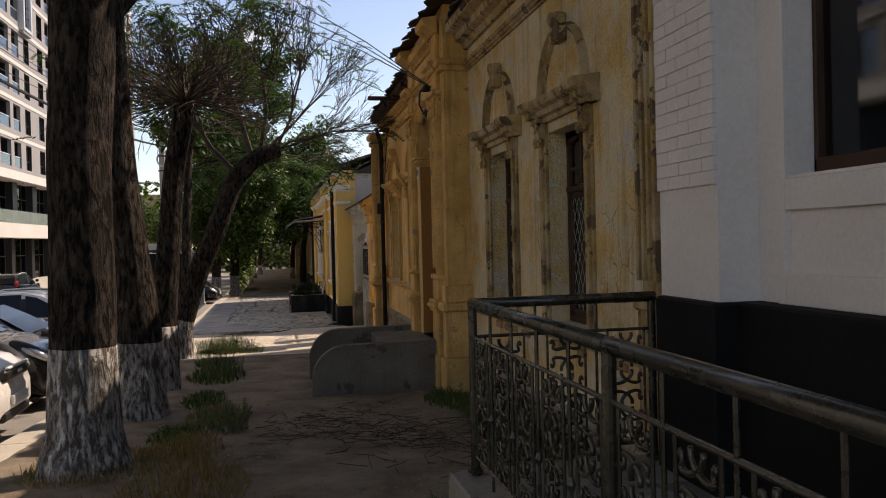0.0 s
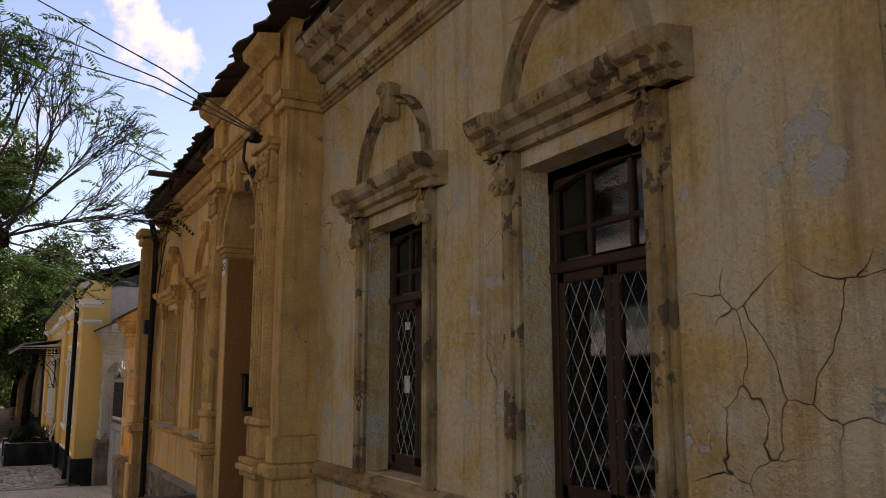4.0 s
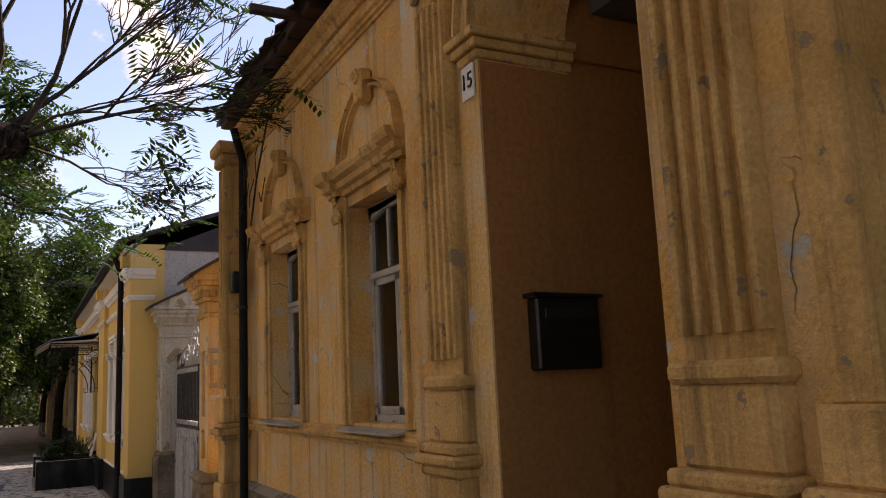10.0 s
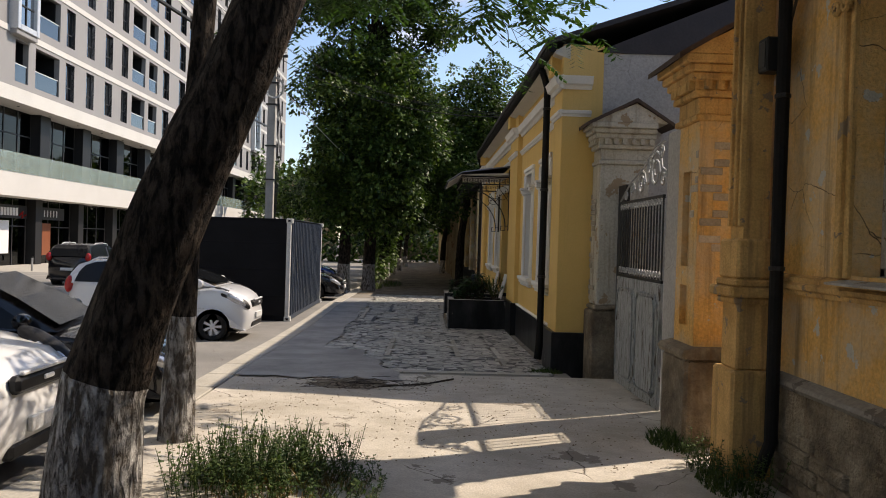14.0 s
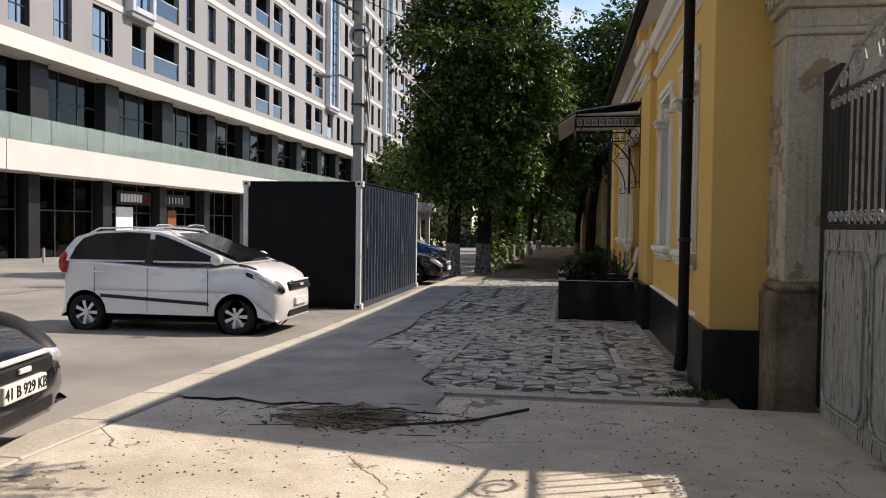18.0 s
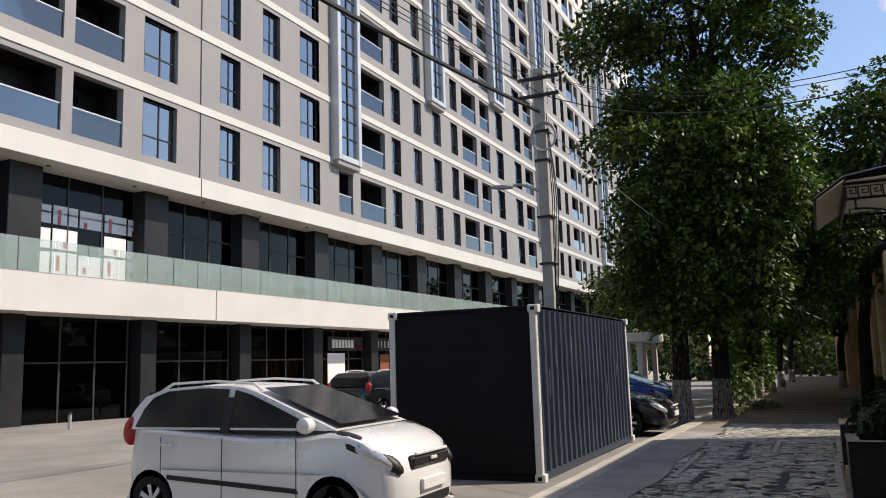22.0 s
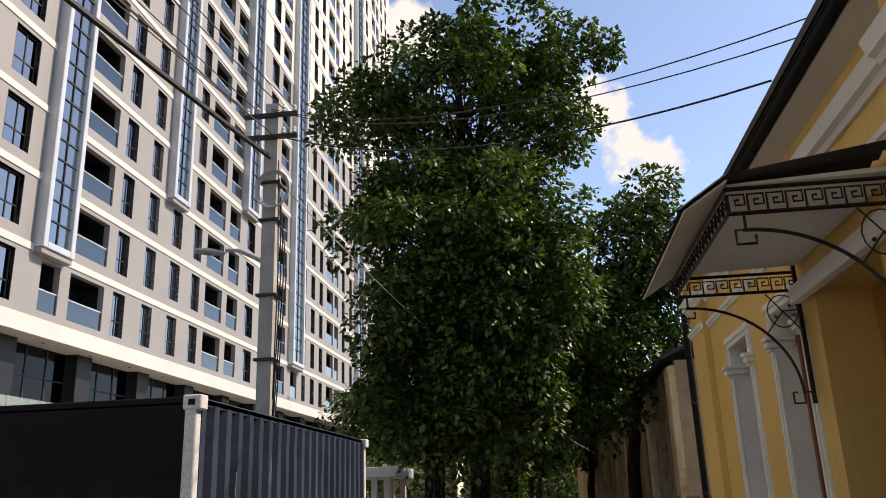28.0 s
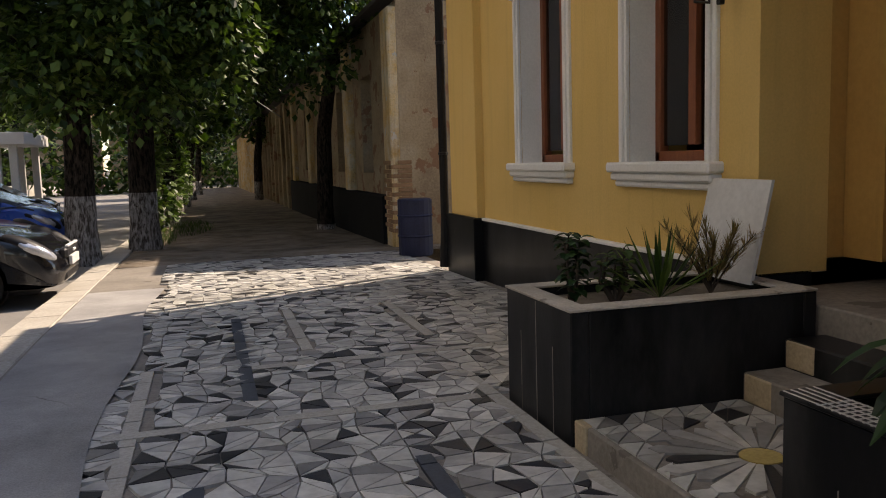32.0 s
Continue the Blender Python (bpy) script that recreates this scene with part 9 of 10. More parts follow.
t4 = thing("tree", (-2.05, 19.1, G4), "dark leaning street tree with a sawn stub and dry branches", "tree", "street trees")
trunk_parts(t4, [(-2.08, 19.1, G4 - 0.2), (-2.07, 19.1, G4), (-2.02, 19.1, 0.1), (-1.62, 19.1, 1.25), (-1.22, 19.1, 2.1), (-0.86, 19.1, 3.1), (-0.45, 19.1, 3.55), (-0.05, 19.1, 3.72), (0.12, 19.1, 3.72)], [0.33, 0.29, 0.245, 0.215, 0.20, 0.19, 0.18, 0.175, 0.13], 0.16, 24, 0.12, 9.0)
tw, tips = Shape(), []
for (x, z), (dx, dy, dz), ln, r in (((0.05, 3.8), (0.5, -0.2, 1.4), 1.2, 0.035), ((-0.05, 3.85), (0.9, 0.3, 1.0), 1.3, 0.03), ((0.1, 3.75), (1.3, -0.3, 0.45), 1.2, 0.026), ((-0.3, 3.75), (0.1, -0.5, 1.5), 1.4, 0.045), ((-0.5, 3.65), (-0.5, 0.4, 1.6), 1.5, 0.06), ((-0.8, 3.2), (-0.9, -0.4, 1.3), 1.5, 0.07), ((0.0, 3.7), (0.8, -0.9, 0.2), 1.0, 0.02), ((0.1, 3.65), (0.8, 0.6, -0.15), 0.9, 0.018)):
    grow(tw, Vector((x, 19.1, z)), Vector((dx, dy, dz)), ln * 1.1, r, 4, trng, tips, 0.5, 4, 0.03, 0.68)
part("dry_branch", tw, M_TWIG, t4, "bare dry branches")
lf = Shape()
for p, d in tips:
    if p.x < 0.1 and trng.random() < 0.4 or trng.random() < 0.10:
        for k in range(1):
            compound_leaf(lf, p + Vector((trng.uniform(-.25, .25), trng.uniform(-.25, .25), trng.uniform(-.25, .25))), Vector((trng.uniform(-1, 1), trng.uniform(-1, 1), trng.uniform(-0.5, 0.4))), 0.36, trng)
part("crown", lf, M_LEAF_ASH, t4)
reseat(t4, (-2.07, 19.1, G4), (-2.4, 19.3, gz(19.3)), 1.05)

t6 = thing("tree", (-2.14, 21.1, G6), "slim straight young tree with a whitewashed foot and feathery leaves", "tree", "street trees")
trunk_parts(t6, [(-2.15, 21.1, G6 - 0.15), (-2.15, 21.1, G6), (-2.13, 21.1, 0.3), (-2.08, 21.12, 1.8), (-2.0, 21.2, 3.6), (-1.8, 21.5, 5.2)], [0.17, 0.15, 0.115, 0.10, 0.085, 0.06], 0.35, 16, 0.08, 12.0)
br, tips = Shape(), []
for (x, y, z), d, ln in (((-2.0, 21.2, 3.5), (1.0, 1.5, 0.55), 1.5), ((-1.9, 21.4, 4.4), (1.0, 1.2, 0.6), 1.5), ((-1.85, 21.5, 4.9), (0.3, 1.0, 1.0), 1.3), ((-1.8, 21.5, 5.2), (-0.6, 0.4, 1.0), 1.3), ((-2.0, 21.3, 4.0), (1.6, 1.0, 0.1), 1.7), ((-1.9, 21.4, 4.6), (-0.8, -0.6, 0.8), 1.3), ((-1.95, 21.3, 3.9), (0.5, 1.5, 0.1), 1.5)):
    grow(br, Vector((x, y, z)), Vector(d), ln, 0.035, 3, trng, tips, 0.5, 3, 0.05, 0.68)
part("branch", br, M_BARK, t6)
lf = Shape()
for p, d in tips:
    for k in range(6 if p.y < 22.2 else 3):
        compound_leaf(lf, p + Vector((trng.uniform(-.35, .35), trng.uniform(-.35, .35), trng.uniform(-.4, .25))), Vector((trng.uniform(-1, 1), trng.uniform(-1, 1), trng.uniform(-0.6, 0.3))), 0.38, trng)
for k in range(44):
    t = trng.random()
    p = Vector((-0.9, 22.4, 4.45)).lerp(Vector((1.55, 23.9, 3.4)), t) + Vector((trng.gauss(0, 0.13), trng.gauss(0, 0.15), trng.gauss(0, 0.13) + 0.35 * t * (1 - t)))
    compound_leaf(lf, p, Vector((trng.uniform(-0.6, 1), trng.uniform(-1, 1), -0.1)), 0.36, trng)
lf2 = leaf_cloud(2600, [((-2.2, 21.9, 4.9), (1.0, 1.1, 0.9)), ((-1.6, 22.0, 4.4), (0.8, 0.8, 0.5))], 0.17, 84, 0.44, 1.2, 0.28)
lf.add(lf2.v, lf2.f)
part("crown", lf, M_LEAF_ASH, t6)
part("twig", Shape().tube([(-1.9, 21.4, 4.4), (-0.9, 22.4, 4.5), (0.3, 23.1, 4.05), (1.4, 23.8, 3.45)], [0.024, 0.018, 0.012, 0.006], 5), M_TWIG, t6)
reseat(t6, (-2.15, 21.1, G6), (-2.48, 21.3, gz(21.3)), 1.05)


def clump_crown(blobs, density, size, seed, per=150, clump=(0.35, 0.75), gap=-0.25, core=0):
    """A crown of many small clumps set on the blobs (centre, radii); each clump is a dome of drooping leaves, and a noise leaves gaps between them."""
    g = np.random.default_rng(seed)
    pts, outs = [], []
    for c, rad in blobs:
        a, b, h = rad
        area = 12.57 * (((a * b) ** 1.6 + (a * h) ** 1.6 + (b * h) ** 1.6) / 3) ** 0.625
        m = int(area * density)
        v = g.normal(size=(m, 3))
        v /= np.linalg.norm(v, axis=1)[:, None]
        mid = v * (g.uniform(0.25, 1.08, m) ** 0.5)[:, None] * np.array(rad) + np.array(c)
        for q in mid:
            if noise.noise(Vector(q) * 0.75) < gap:
                continue
            cr = g.uniform(*clump)
            k = int(per * cr * cr / 0.3)
            u = g.normal(size=(k, 3))
            u[:, 2] += 0.55
            u /= np.linalg.norm(u, axis=1)[:, None]
            pts.append(q + u * (cr * g.uniform(0.35, 1.0, k) ** 0.6)[:, None] * np.array((1.0, 1.0, 0.75)))
            outs.append(u)
        if core:
            k = int(core * a * b * h)
            u = g.normal(size=(k, 3))
            u /= np.linalg.norm(u, axis=1)[:, None]
            pts.append(u * (g.uniform(0, 1, k) ** 0.33 * 0.72)[:, None] * np.array(rad) + np.array(c))
            outs.append(u)
    p, u = np.concatenate(pts), np.concatenate(outs)
    n = len(p)
    unit = lambda w: w / np.maximum(np.linalg.norm(w, axis=1), 1e-6)[:, None]
    d = u * 0.8 + g.normal(size=(n, 3)) * 0.5
    d[:, 2] -= 0.5
    d = unit(d)
    side = unit(np.cross(d, u * 0.7 + np.array((0, 0, 0.9)) + g.normal(size=(n, 3)) * 0.4))
    nrm = np.cross(side, d)
    ln = (size * g.uniform(0.6, 1.35, n))[:, None]
    w = ln * 0.36
    a = p + d * ln * 0.45
    quad = np.stack([p, a + side * w - nrm * w * 0.25, p + d * ln, a - side * w - nrm * w * 0.25], axis=1)
    sh = Shape()
    sh.v = [tuple(q) for q in quad.reshape(-1, 3).tolist()]
    sh.f = [(4 * i, 4 * i + 1, 4 * i + 2, 4 * i + 3) for i in range(n)]
    return sh


def big_tree(x, y, height, r, blobs, leaves, size, seed, label, white=1.1, mat=None, group="broad-leaved trees", clumps=None):
    g = gz(y)
    th = thing("tree", (x, y, g), label, "tree", group)
    rng = random.Random(seed)
    top = Vector((blobs[0][0][0], blobs[0][0][1], height * 0.55))
    trunk_parts(th, [(x, y, g - 0.2), (x, y, g), (x, y, g + 0.6), (x + 0.05, y, g + 2.4), tuple(Vector((x, y, g + 2.4)).lerp(top, 0.5)), tuple(top)], [r * 1.35, r * 1.2, r, r * 0.9, r * 0.6, r * 0.3], g + white, 18, 0.1, seed)
    br, tips = Shape(), []
    for c, rad in blobs:
        for k in range(4 if rad[0] > 2.0 else 2):
            p = Vector((x, y, g + 2.4)).lerp(top, rng.uniform(0.1, 0.9))
            e = Vector(c) + Vector((rng.uniform(-1, 1) * rad[0], rng.uniform(-1, 1) * rad[1], rng.uniform(-0.3, 1) * rad[2])) * (0.6 if rad[0] > 2.0 else 0.2)
            grow(br, p, e - p, (e - p).length * (0.55 if rad[0] > 2.0 else 0.4), r * 0.35, 2, rng, tips, 0.5, 3, 0.0, 0.6)
    part("branch", br, M_BARK, th)
    part("crown", clump_crown(blobs, size=size, seed=seed, **clumps) if clumps else leaf_cloud(int(leaves * 1.15), blobs, size, seed, 0.48), mat or M_LEAF, th)
    return th


big_tree(-2.6, 47.9, 24.0, 0.26, [((-2.7, 47.9, 10.9), (3.3, 2.6, 1.8)), ((-5.3, 47.5, 10.8), (1.6, 1.5, 1.5)), ((-1.2, 48.0, 13.2), (1.55, 1.4, 1.4)), ((-3.2, 48.0, 12.7), (1.2, 1.2, 1.0)), ((-1.1, 48.0, 15.2), (0.55, 0.6, 0.9)), ((0.7, 47.9, 12.2), (0.9, 1.0, 0.8)), ((-0.3, 47.7, 10.2), (1.3, 1.4, 1.2)), ((-2.8, 47.9, 7.6), (2.6, 2.4, 2.2))], 0, 0.17, 31, "tall broad-leaved tree with an airy top and a whitewashed foot", clumps=dict(density=1.6, per=115, clump=(0.3, 0.62), gap=-0.24))
big_tree(-3.5, 46.3, 9.0, 0.25, [((-2.7, 46.0, 5.7), (2.9, 2.8, 3.0)), ((-3.4, 45.9, 3.9), (2.0, 2.2, 2.0)), ((-1.3, 45.8, 4.6), (2.0, 2.1, 2.5)), ((-3.0, 46.0, 2.6), (2.4, 2.4, 1.4)), ((-1.6, 46.3, 7.4), (1.5, 1.5, 1.0)), ((-4.4, 46.2, 7.3), (1.2, 1.2, 1.0))], 0, 0.16, 32, "dense dark broad-leaved tree with a whitewashed foot beside the cars", clumps=dict(density=1.45, per=120, clump=(0.35, 0.75), gap=-0.22, core=300))
big_tree(1.35, 51.0, 9.0, 0.2, [((1.9, 49.6, 6.9), (1.7, 2.0, 2.3)), ((1.0, 49.0, 4.4), (1.7, 2.0, 1.9)), ((2.7, 49.8, 5.4), (1.2, 1.6, 2.2)), ((0.2, 48.4, 3.0), (1.3, 1.5, 1.3))], 0, 0.16, 33, "broad-leaved tree leaning over the footpath by the ruined house", 0.12, clumps=dict(density=1.45, per=110, clump=(0.3, 0.65), gap=-0.2, core=260))
for i, (x, y) in enumerate(((-2.4, 55.0), (-2.5, 62.0), (-2.4, 70.0), (-2.3, 80.0), (-2.0, 92.0), (1.2, 75.0))):
    big_tree(x, y, 9.5, 0.22, [((x + 0.8, y, 6.0), (3.4, 3.6, 3.2)), ((x + 0.3, y, 3.2), (2.4, 2.6, 1.6)), ((x + 2.9, y + 1.0, 6.2), (2.6, 4.0, 2.0))], 14000, 0.30, 40 + i, "broad-leaved street tree farther along the footpath", 1.0, group="far street trees")
# made-up backdrop blocks, added to shut out bright sky low between the trees
fb = thing("distant_block", (-30, 150, -2), "plain pale blocks added beyond the trees to cover the bright horizon", "building")
for x0, x1, h in ((-75, -42, 15), (-40, -16, 11), (-14, 14, 9), (16, 60, 13)):
    part("wall", Shape().box(x0, x1, 150, 160, -4, h), M_FAROLD, fb)
    for k in range(int(h / 3)):
        for q in range(int((x1 - x0 - 2) / 4)):
            part("window", Shape().box(x0 + 1.6 + 4 * q, x0 + 3.4 + 4 * q, 149.9, 150.1, 3 * k, 3 * k + 1.5), M_HR_DARK, fb)
tagged(part("distant_woods", leaf_cloud(42000, [((-12, 112, 4), (12, 6, 7)), ((6, 122, 4), (16, 6, 7)), ((-34, 128, 6), (18, 8, 9)), ((12, 150, 5), (30, 6, 9))], 0.75, 55, 0.45, 0.2), M_LEAF), "distant green trees closing the street", "trees", "", "stuff")
hd = thing("hedge_shrub", (-3.0, 56, gz(56)), "dark overgrown shrubs between the trees", "shrub")
part("leaves", leaf_cloud(15000, [((-2.6, 53, 0.2), (0.6, 2.5, 1.4)), ((-6.5, 58.0, 3.4), (3.0, 4.0, 1.5)), ((-1.9, 50.6, 1.9), (1.2, 1.6, 1.0)), ((-2.7, 58.5, 0.2), (0.7, 3.0, 1.5)), ((-2.6, 66, 0.3), (0.7, 4.0, 1.5))], 0.2, 61, 0.5, 0.8), M_LEAF, hd)

# ---- weeds, dry grass, litter ----


def blades(n, spots, h, w, seed):
    g = random.Random(seed)
    s = Shape()
    for i in range(n):
        x, y, rx, ry, k = g.choice(spots)
        a, q = g.uniform(0, 2 * math.pi), math.sqrt(g.random())
        px, py = x + rx * q * math.cos(a), y + ry * q * math.sin(a)
        b = Vector((px, py, gz(py) - 0.01))
        hh = h * k * g.uniform(0.4, 1.2) * (1.1 - 0.6 * q)
        d = Vector((g.uniform(-0.5, 0.5), g.uniform(-0.5, 0.5), 1))
        sd = Vector((g.uniform(-1, 1), g.uniform(-1, 1), 0)).normalized() * w
        m, e = b + d * hh * 0.6, b + d * hh + Vector((d.x, d.y, -0.2)) * hh * 0.3
        s.add([b - sd, b + sd, m + sd * 0.7, m - sd * 0.7, e], [(0, 1, 2, 3), (3, 2, 4)])
    return s


tagged(part("dry_grass", blades(5200, [(-1.5, 6.2, 0.7, 0.9, 1), (-1.0, 7.3, 0.5, 0.9, 1), (-1.2, 8.8, 0.4, 0.9, 0.8), (-1.1, 5.0, 0.7, 0.8, 1), (-1.9, 8.4, 0.6, 0.8, 0.8), (-2.2, 6.0, 0.4, 1.2, 0.7), (-1.0, 11.0, 0.4, 0.9, 0.7), (-1.3, 20.0, 0.6, 0.5, 0.7)], 0.24, 0.006, 71), M_DRYGRASS), "dry orange-brown grass round the tree feet", "grass", "", "stuff")
tagged(part("green_weeds", blades(5200, [(-1.4, 9.8, 0.25, 0.6, 0.5), (-1.3, 12.6, 0.3, 0.8, 0.7), (-1.35, 15.6, 0.5, 1.2, 1.1), (-1.5, 17.6, 0.4, 0.6, 1), (-1.75, 20.3, 0.35, 0.35, 0.45), (1.9, 11.0, 0.3, 0.8, 0.9), (2.0, 8.2, 0.35, 1.2, 1.0), (0.75, 5.5, 0.2, 0.6, 1.0), (2.0, 20.2, 0.2, 0.5, 0.5), (2.0, 21.6, 0.2, 0.4, 0.7), (1.5, 25.9, 0.25, 0.12, 0.4), (-2.6, 50.0, 0.5, 2.0, 1.0), (-1.9, 54, 0.6, 3.0, 1.0)], 0.26, 0.009, 72), M_WEED), "green weeds along the trees and walls", "weeds", "", "stuff")
wl_ = Shape()
g = random.Random(73)
for i in range(900):
    x, y, rx, ry, h = g.choice(((-1.5, 20.1, 0.5, 0.45, 0.42), (-1.75, 20.0, 0.35, 0.4, 0.36), (-1.5, 20.25, 0.3, 0.3, 0.45), (-1.2, 20.45, 0.35, 0.3, 0.34), (-1.1, 19.9, 0.5, 0.4, 0.2), (-1.3, 15.8, 0.4, 1.0, 0.4), (2.05, 20.4, 0.2, 0.5, 0.35), (-0.9, 10.2, 0.3, 0.6, 0.3), (2.0, 9.0, 0.3, 0.8, 0.3)))
    px, py = x + g.uniform(-rx, rx), y + g.uniform(-ry, ry)
    b = Vector((px, py, gz(py)))
    e = b + Vector((g.uniform(-0.12, 0.12), g.uniform(-0.12, 0.12), h * g.uniform(0.5, 1)))
    wl_.tube([b, e], [0.003, 0.002], 3, False)
    for k in range(13):
        leaf_quad(wl_, b.lerp(e, (k + 2) / 15), Vector((g.uniform(-1, 1), g.uniform(-1, 1), g.uniform(-0.2, 0.5))), Vector((0, 0, 1)), g.uniform(0.025, 0.05), g.uniform(0.008, 0.014))
tagged(part("leafy_weeds", wl_, M_WEED), "tall leafy weeds beside the leaning tree", "weeds", "", "stuff")
lt = Shape()
for i in range(5200):
    y = g.uniform(4.5, 19.0)
    x = g.uniform(-1.3, 2.2)
    if noise.noise(Vector((x * 0.7, y * 0.7, 9))) < -0.05:
        continue
    p = Vector((x, y, gz(y) + 0.035 * (noise.noise(Vector((x * 0.9, y * 0.9, 3.1))) + 0.4 * noise.noise(Vector((x * 3, y * 3, 8)))) + 0.004))
    leaf_quad(lt, p, Vector((g.uniform(-1, 1), g.uniform(-1, 1), g.uniform(-0.1, 0.25))), Vector((0, 0, 1)), g.uniform(0.02, 0.06), g.uniform(0.006, 0.014))
tagged(part("leaf_litter", lt, M_DRYGRASS), "dry leaf litter on the soil path", "litter", "", "stuff")
ps = Shape()
for i in range(420):
    x, y = g.choice(((1.0, 8.6, ), (0.6, 9.1), (0.2, 9.9), (1.4, 7.6)))
    x, y = x + g.gauss(0, 0.4), y + g.gauss(0, 0.45)
    a = g.uniform(0, 6.28)
    l = g.uniform(0.08, 0.3)
    z = gz(y) + 0.015 + g.uniform(0, 0.09)
    ps.tube([(x, y, z), (x + l * math.cos(a), y + l * math.sin(a), z + g.uniform(-0.03, 0.05))], 0.004, 3, False)
tagged(part("twig_heap", ps, M_TWIG), "heap of dry broken twigs on the path", "twigs", "", "stuff")
ps = Shape()
mound = Shape()
for i in range(19):
    for j in range(15):
        u, v = i / 9 - 1, j / 7 - 1
        x, y = -1.2 + 0.66 * u, 24.45 + 0.5 * v
        q = max(0.0, 1 - u * u - v * v + 0.35 * noise.noise(Vector((x * 4, y * 4, 1.0))))
        mound.v.append((x, y, gz(y) - 0.025 + 0.085 * min(1.0, q * 1.6) * (0.7 + 0.6 * noise.noise(Vector((x * 9, y * 9, 4.0))))))
mound.f = [(i * 15 + j, (i + 1) * 15 + j, (i + 1) * 15 + j + 1, i * 15 + j + 1) for i in range(18) for j in range(14)]
tagged(part("soil_heap", mound, M_SOIL, None, "", True), "low heap of brown soil and roots on the broken driveway", "soil heap", "", "stuff")
for i in range(75):
    x, y = -1.2 + g.gauss(0, 0.36), 24.3 + g.gauss(0, 0.2)
    a = g.gauss(0.2, 0.6)
    l = g.uniform(0.08, 0.35)
    ps.tube([(x, y, gz(y) + 0.045 + g.uniform(0, 0.03)), (x + l * math.cos(a), y + l * math.sin(a), gz(y) + 0.04 + g.uniform(0, 0.03))], 0.003, 3, False)
for i in range(220):
    x, y = -1.15 + g.gauss(0, 0.4), 24.3 + g.gauss(0, 0.17)
    leaf_quad(ps, Vector((x, y, gz(y) + 0.022 + g.uniform(0, 0.02))), Vector((g.uniform(-1, 1), g.uniform(-1, 1), g.uniform(-0.1, 0.2))), Vector((0, 0, 1)), g.uniform(0.02, 0.07), g.uniform(0.006, 0.02))
ps.tube([(-0.9, 24.2, gz(24) + 0.02), (-0.3, 24.5, gz(24.4) + 0.02), (0.1, 25.0, gz(25) + 0.02)], 0.014, 5, False)
tagged(part("root_debris", ps, M_TWIG), "dark roots and debris on the driveway", "debris", "", "stuff")

# pebbles and crumbs on the driveway
pb = Shape()
for i in range(1500):
    x, y = g.uniform(-2.7, 2.0), g.uniform(20.6, 25.3)
    r = g.uniform(0.004, 0.014)
    c = Vector((x, y, gz(y) + 0.012 + 0.012 * (noise.noise(Vector((x * 0.9, y * 0.9, 3.1))) + 0.4 * noise.noise(Vector((x * 3.0, y * 3.0, 8.0))))))
    pb.add([c + Vector((r, 0, 0)), c + Vector((0, r * 0.8, 0)), c + Vector((-r, 0, 0)), c + Vector((0, -r * 0.9, 0)), c + Vector((0, 0, r * 0.7))], [(0, 1, 4), (1, 2, 4), (2, 3, 4), (3, 0, 4)])
tagged(part("gravel_crumbs", pb, M_STONE), "loose gravel crumbs scattered on the concrete driveway", "gravel", "", "stuff")

pb = Shape()
for i in range(4200):
    x, y = g.uniform(-1.9, 2.1), g.uniform(2.5, 18.8)
    if noise.noise(Vector((x * 0.6, y * 0.6, 21))) < -0.1:
        continue
    r = g.uniform(0.005, 0.022)
    c = Vector((x, y, gz(y) + 0.035 * (noise.noise(Vector((x * 0.9, y * 0.9, 3.1))) + 0.4 * noise.noise(Vector((x * 3.0, y * 3.0, 8.0))))))
    a = g.uniform(0, 6.28)
    u, v = Vector((math.cos(a), math.sin(a), 0)) * r, Vector((-math.sin(a), math.cos(a), 0)) * r * g.uniform(0.5, 0.9)
    pb.add([c + u, c + v, c - u, c - v, c + Vector((0, 0, r * 0.7)) + u * 0.2], [(0, 1, 4), (1, 2, 4), (2, 3, 4), (3, 0, 4)])
tagged(part("path_gravel", pb, M_STONE), "loose stones and clods on the soil path", "gravel", "", "stuff")


# ---- mosaic paving of broken slabs ----
def tile_material(name, source):
    m, nt, b = _base(name)
    if source == "object":
        fac = nt.nodes.new("ShaderNodeObjectInfo").outputs["Random"]
    else:
        fac = nt.nodes.new("ShaderNodeNewGeometry").outputs["Random Per Island"]
    col = _ramp(nt, fac, [(0.0, (0.028, 0.028, 0.03)), (0.15, (0.05, 0.05, 0.052)), (0.16, (0.22, 0.218, 0.208)), (0.38, (0.40, 0.395, 0.375)), (0.65, (0.60, 0.59, 0.55)), (0.85, (0.53, 0.54, 0.50)), (1.0, (0.76, 0.74, 0.68))])
    geo = nt.nodes.new("ShaderNodeNewGeometry")
    col = _mix(nt, 0.8, col, _ramp(nt, _noise(nt, geo.outputs["Position"], 14, 4), [(0.3, (0.65, 0.65, 0.65)), (0.7, (1.1, 1.1, 1.1))]), "MULTIPLY")
    col = _mix(nt, 0.55, col, _ramp(nt, _noise(nt, geo.outputs["Position"], 0.9, 4), [(0.35, (0.7, 0.68, 0.63)), (0.65, (1.12, 1.1, 1.08))]), "MULTIPLY")
    nt.links.new(col, b.inputs["Base Color"])
    b.inputs["Roughness"].default_value = 0.45
    bp = nt.nodes.new("ShaderNodeBump")
    bp.inputs["Strength"].default_value, bp.inputs["Distance"].default_value = 0.25, 0.004
    nt.links.new(_noise(nt, geo.outputs["Position"], 60, 3), bp.inputs["Height"])
    nt.links.new(bp.outputs["Normal"], b.inputs["Normal"])
    return m


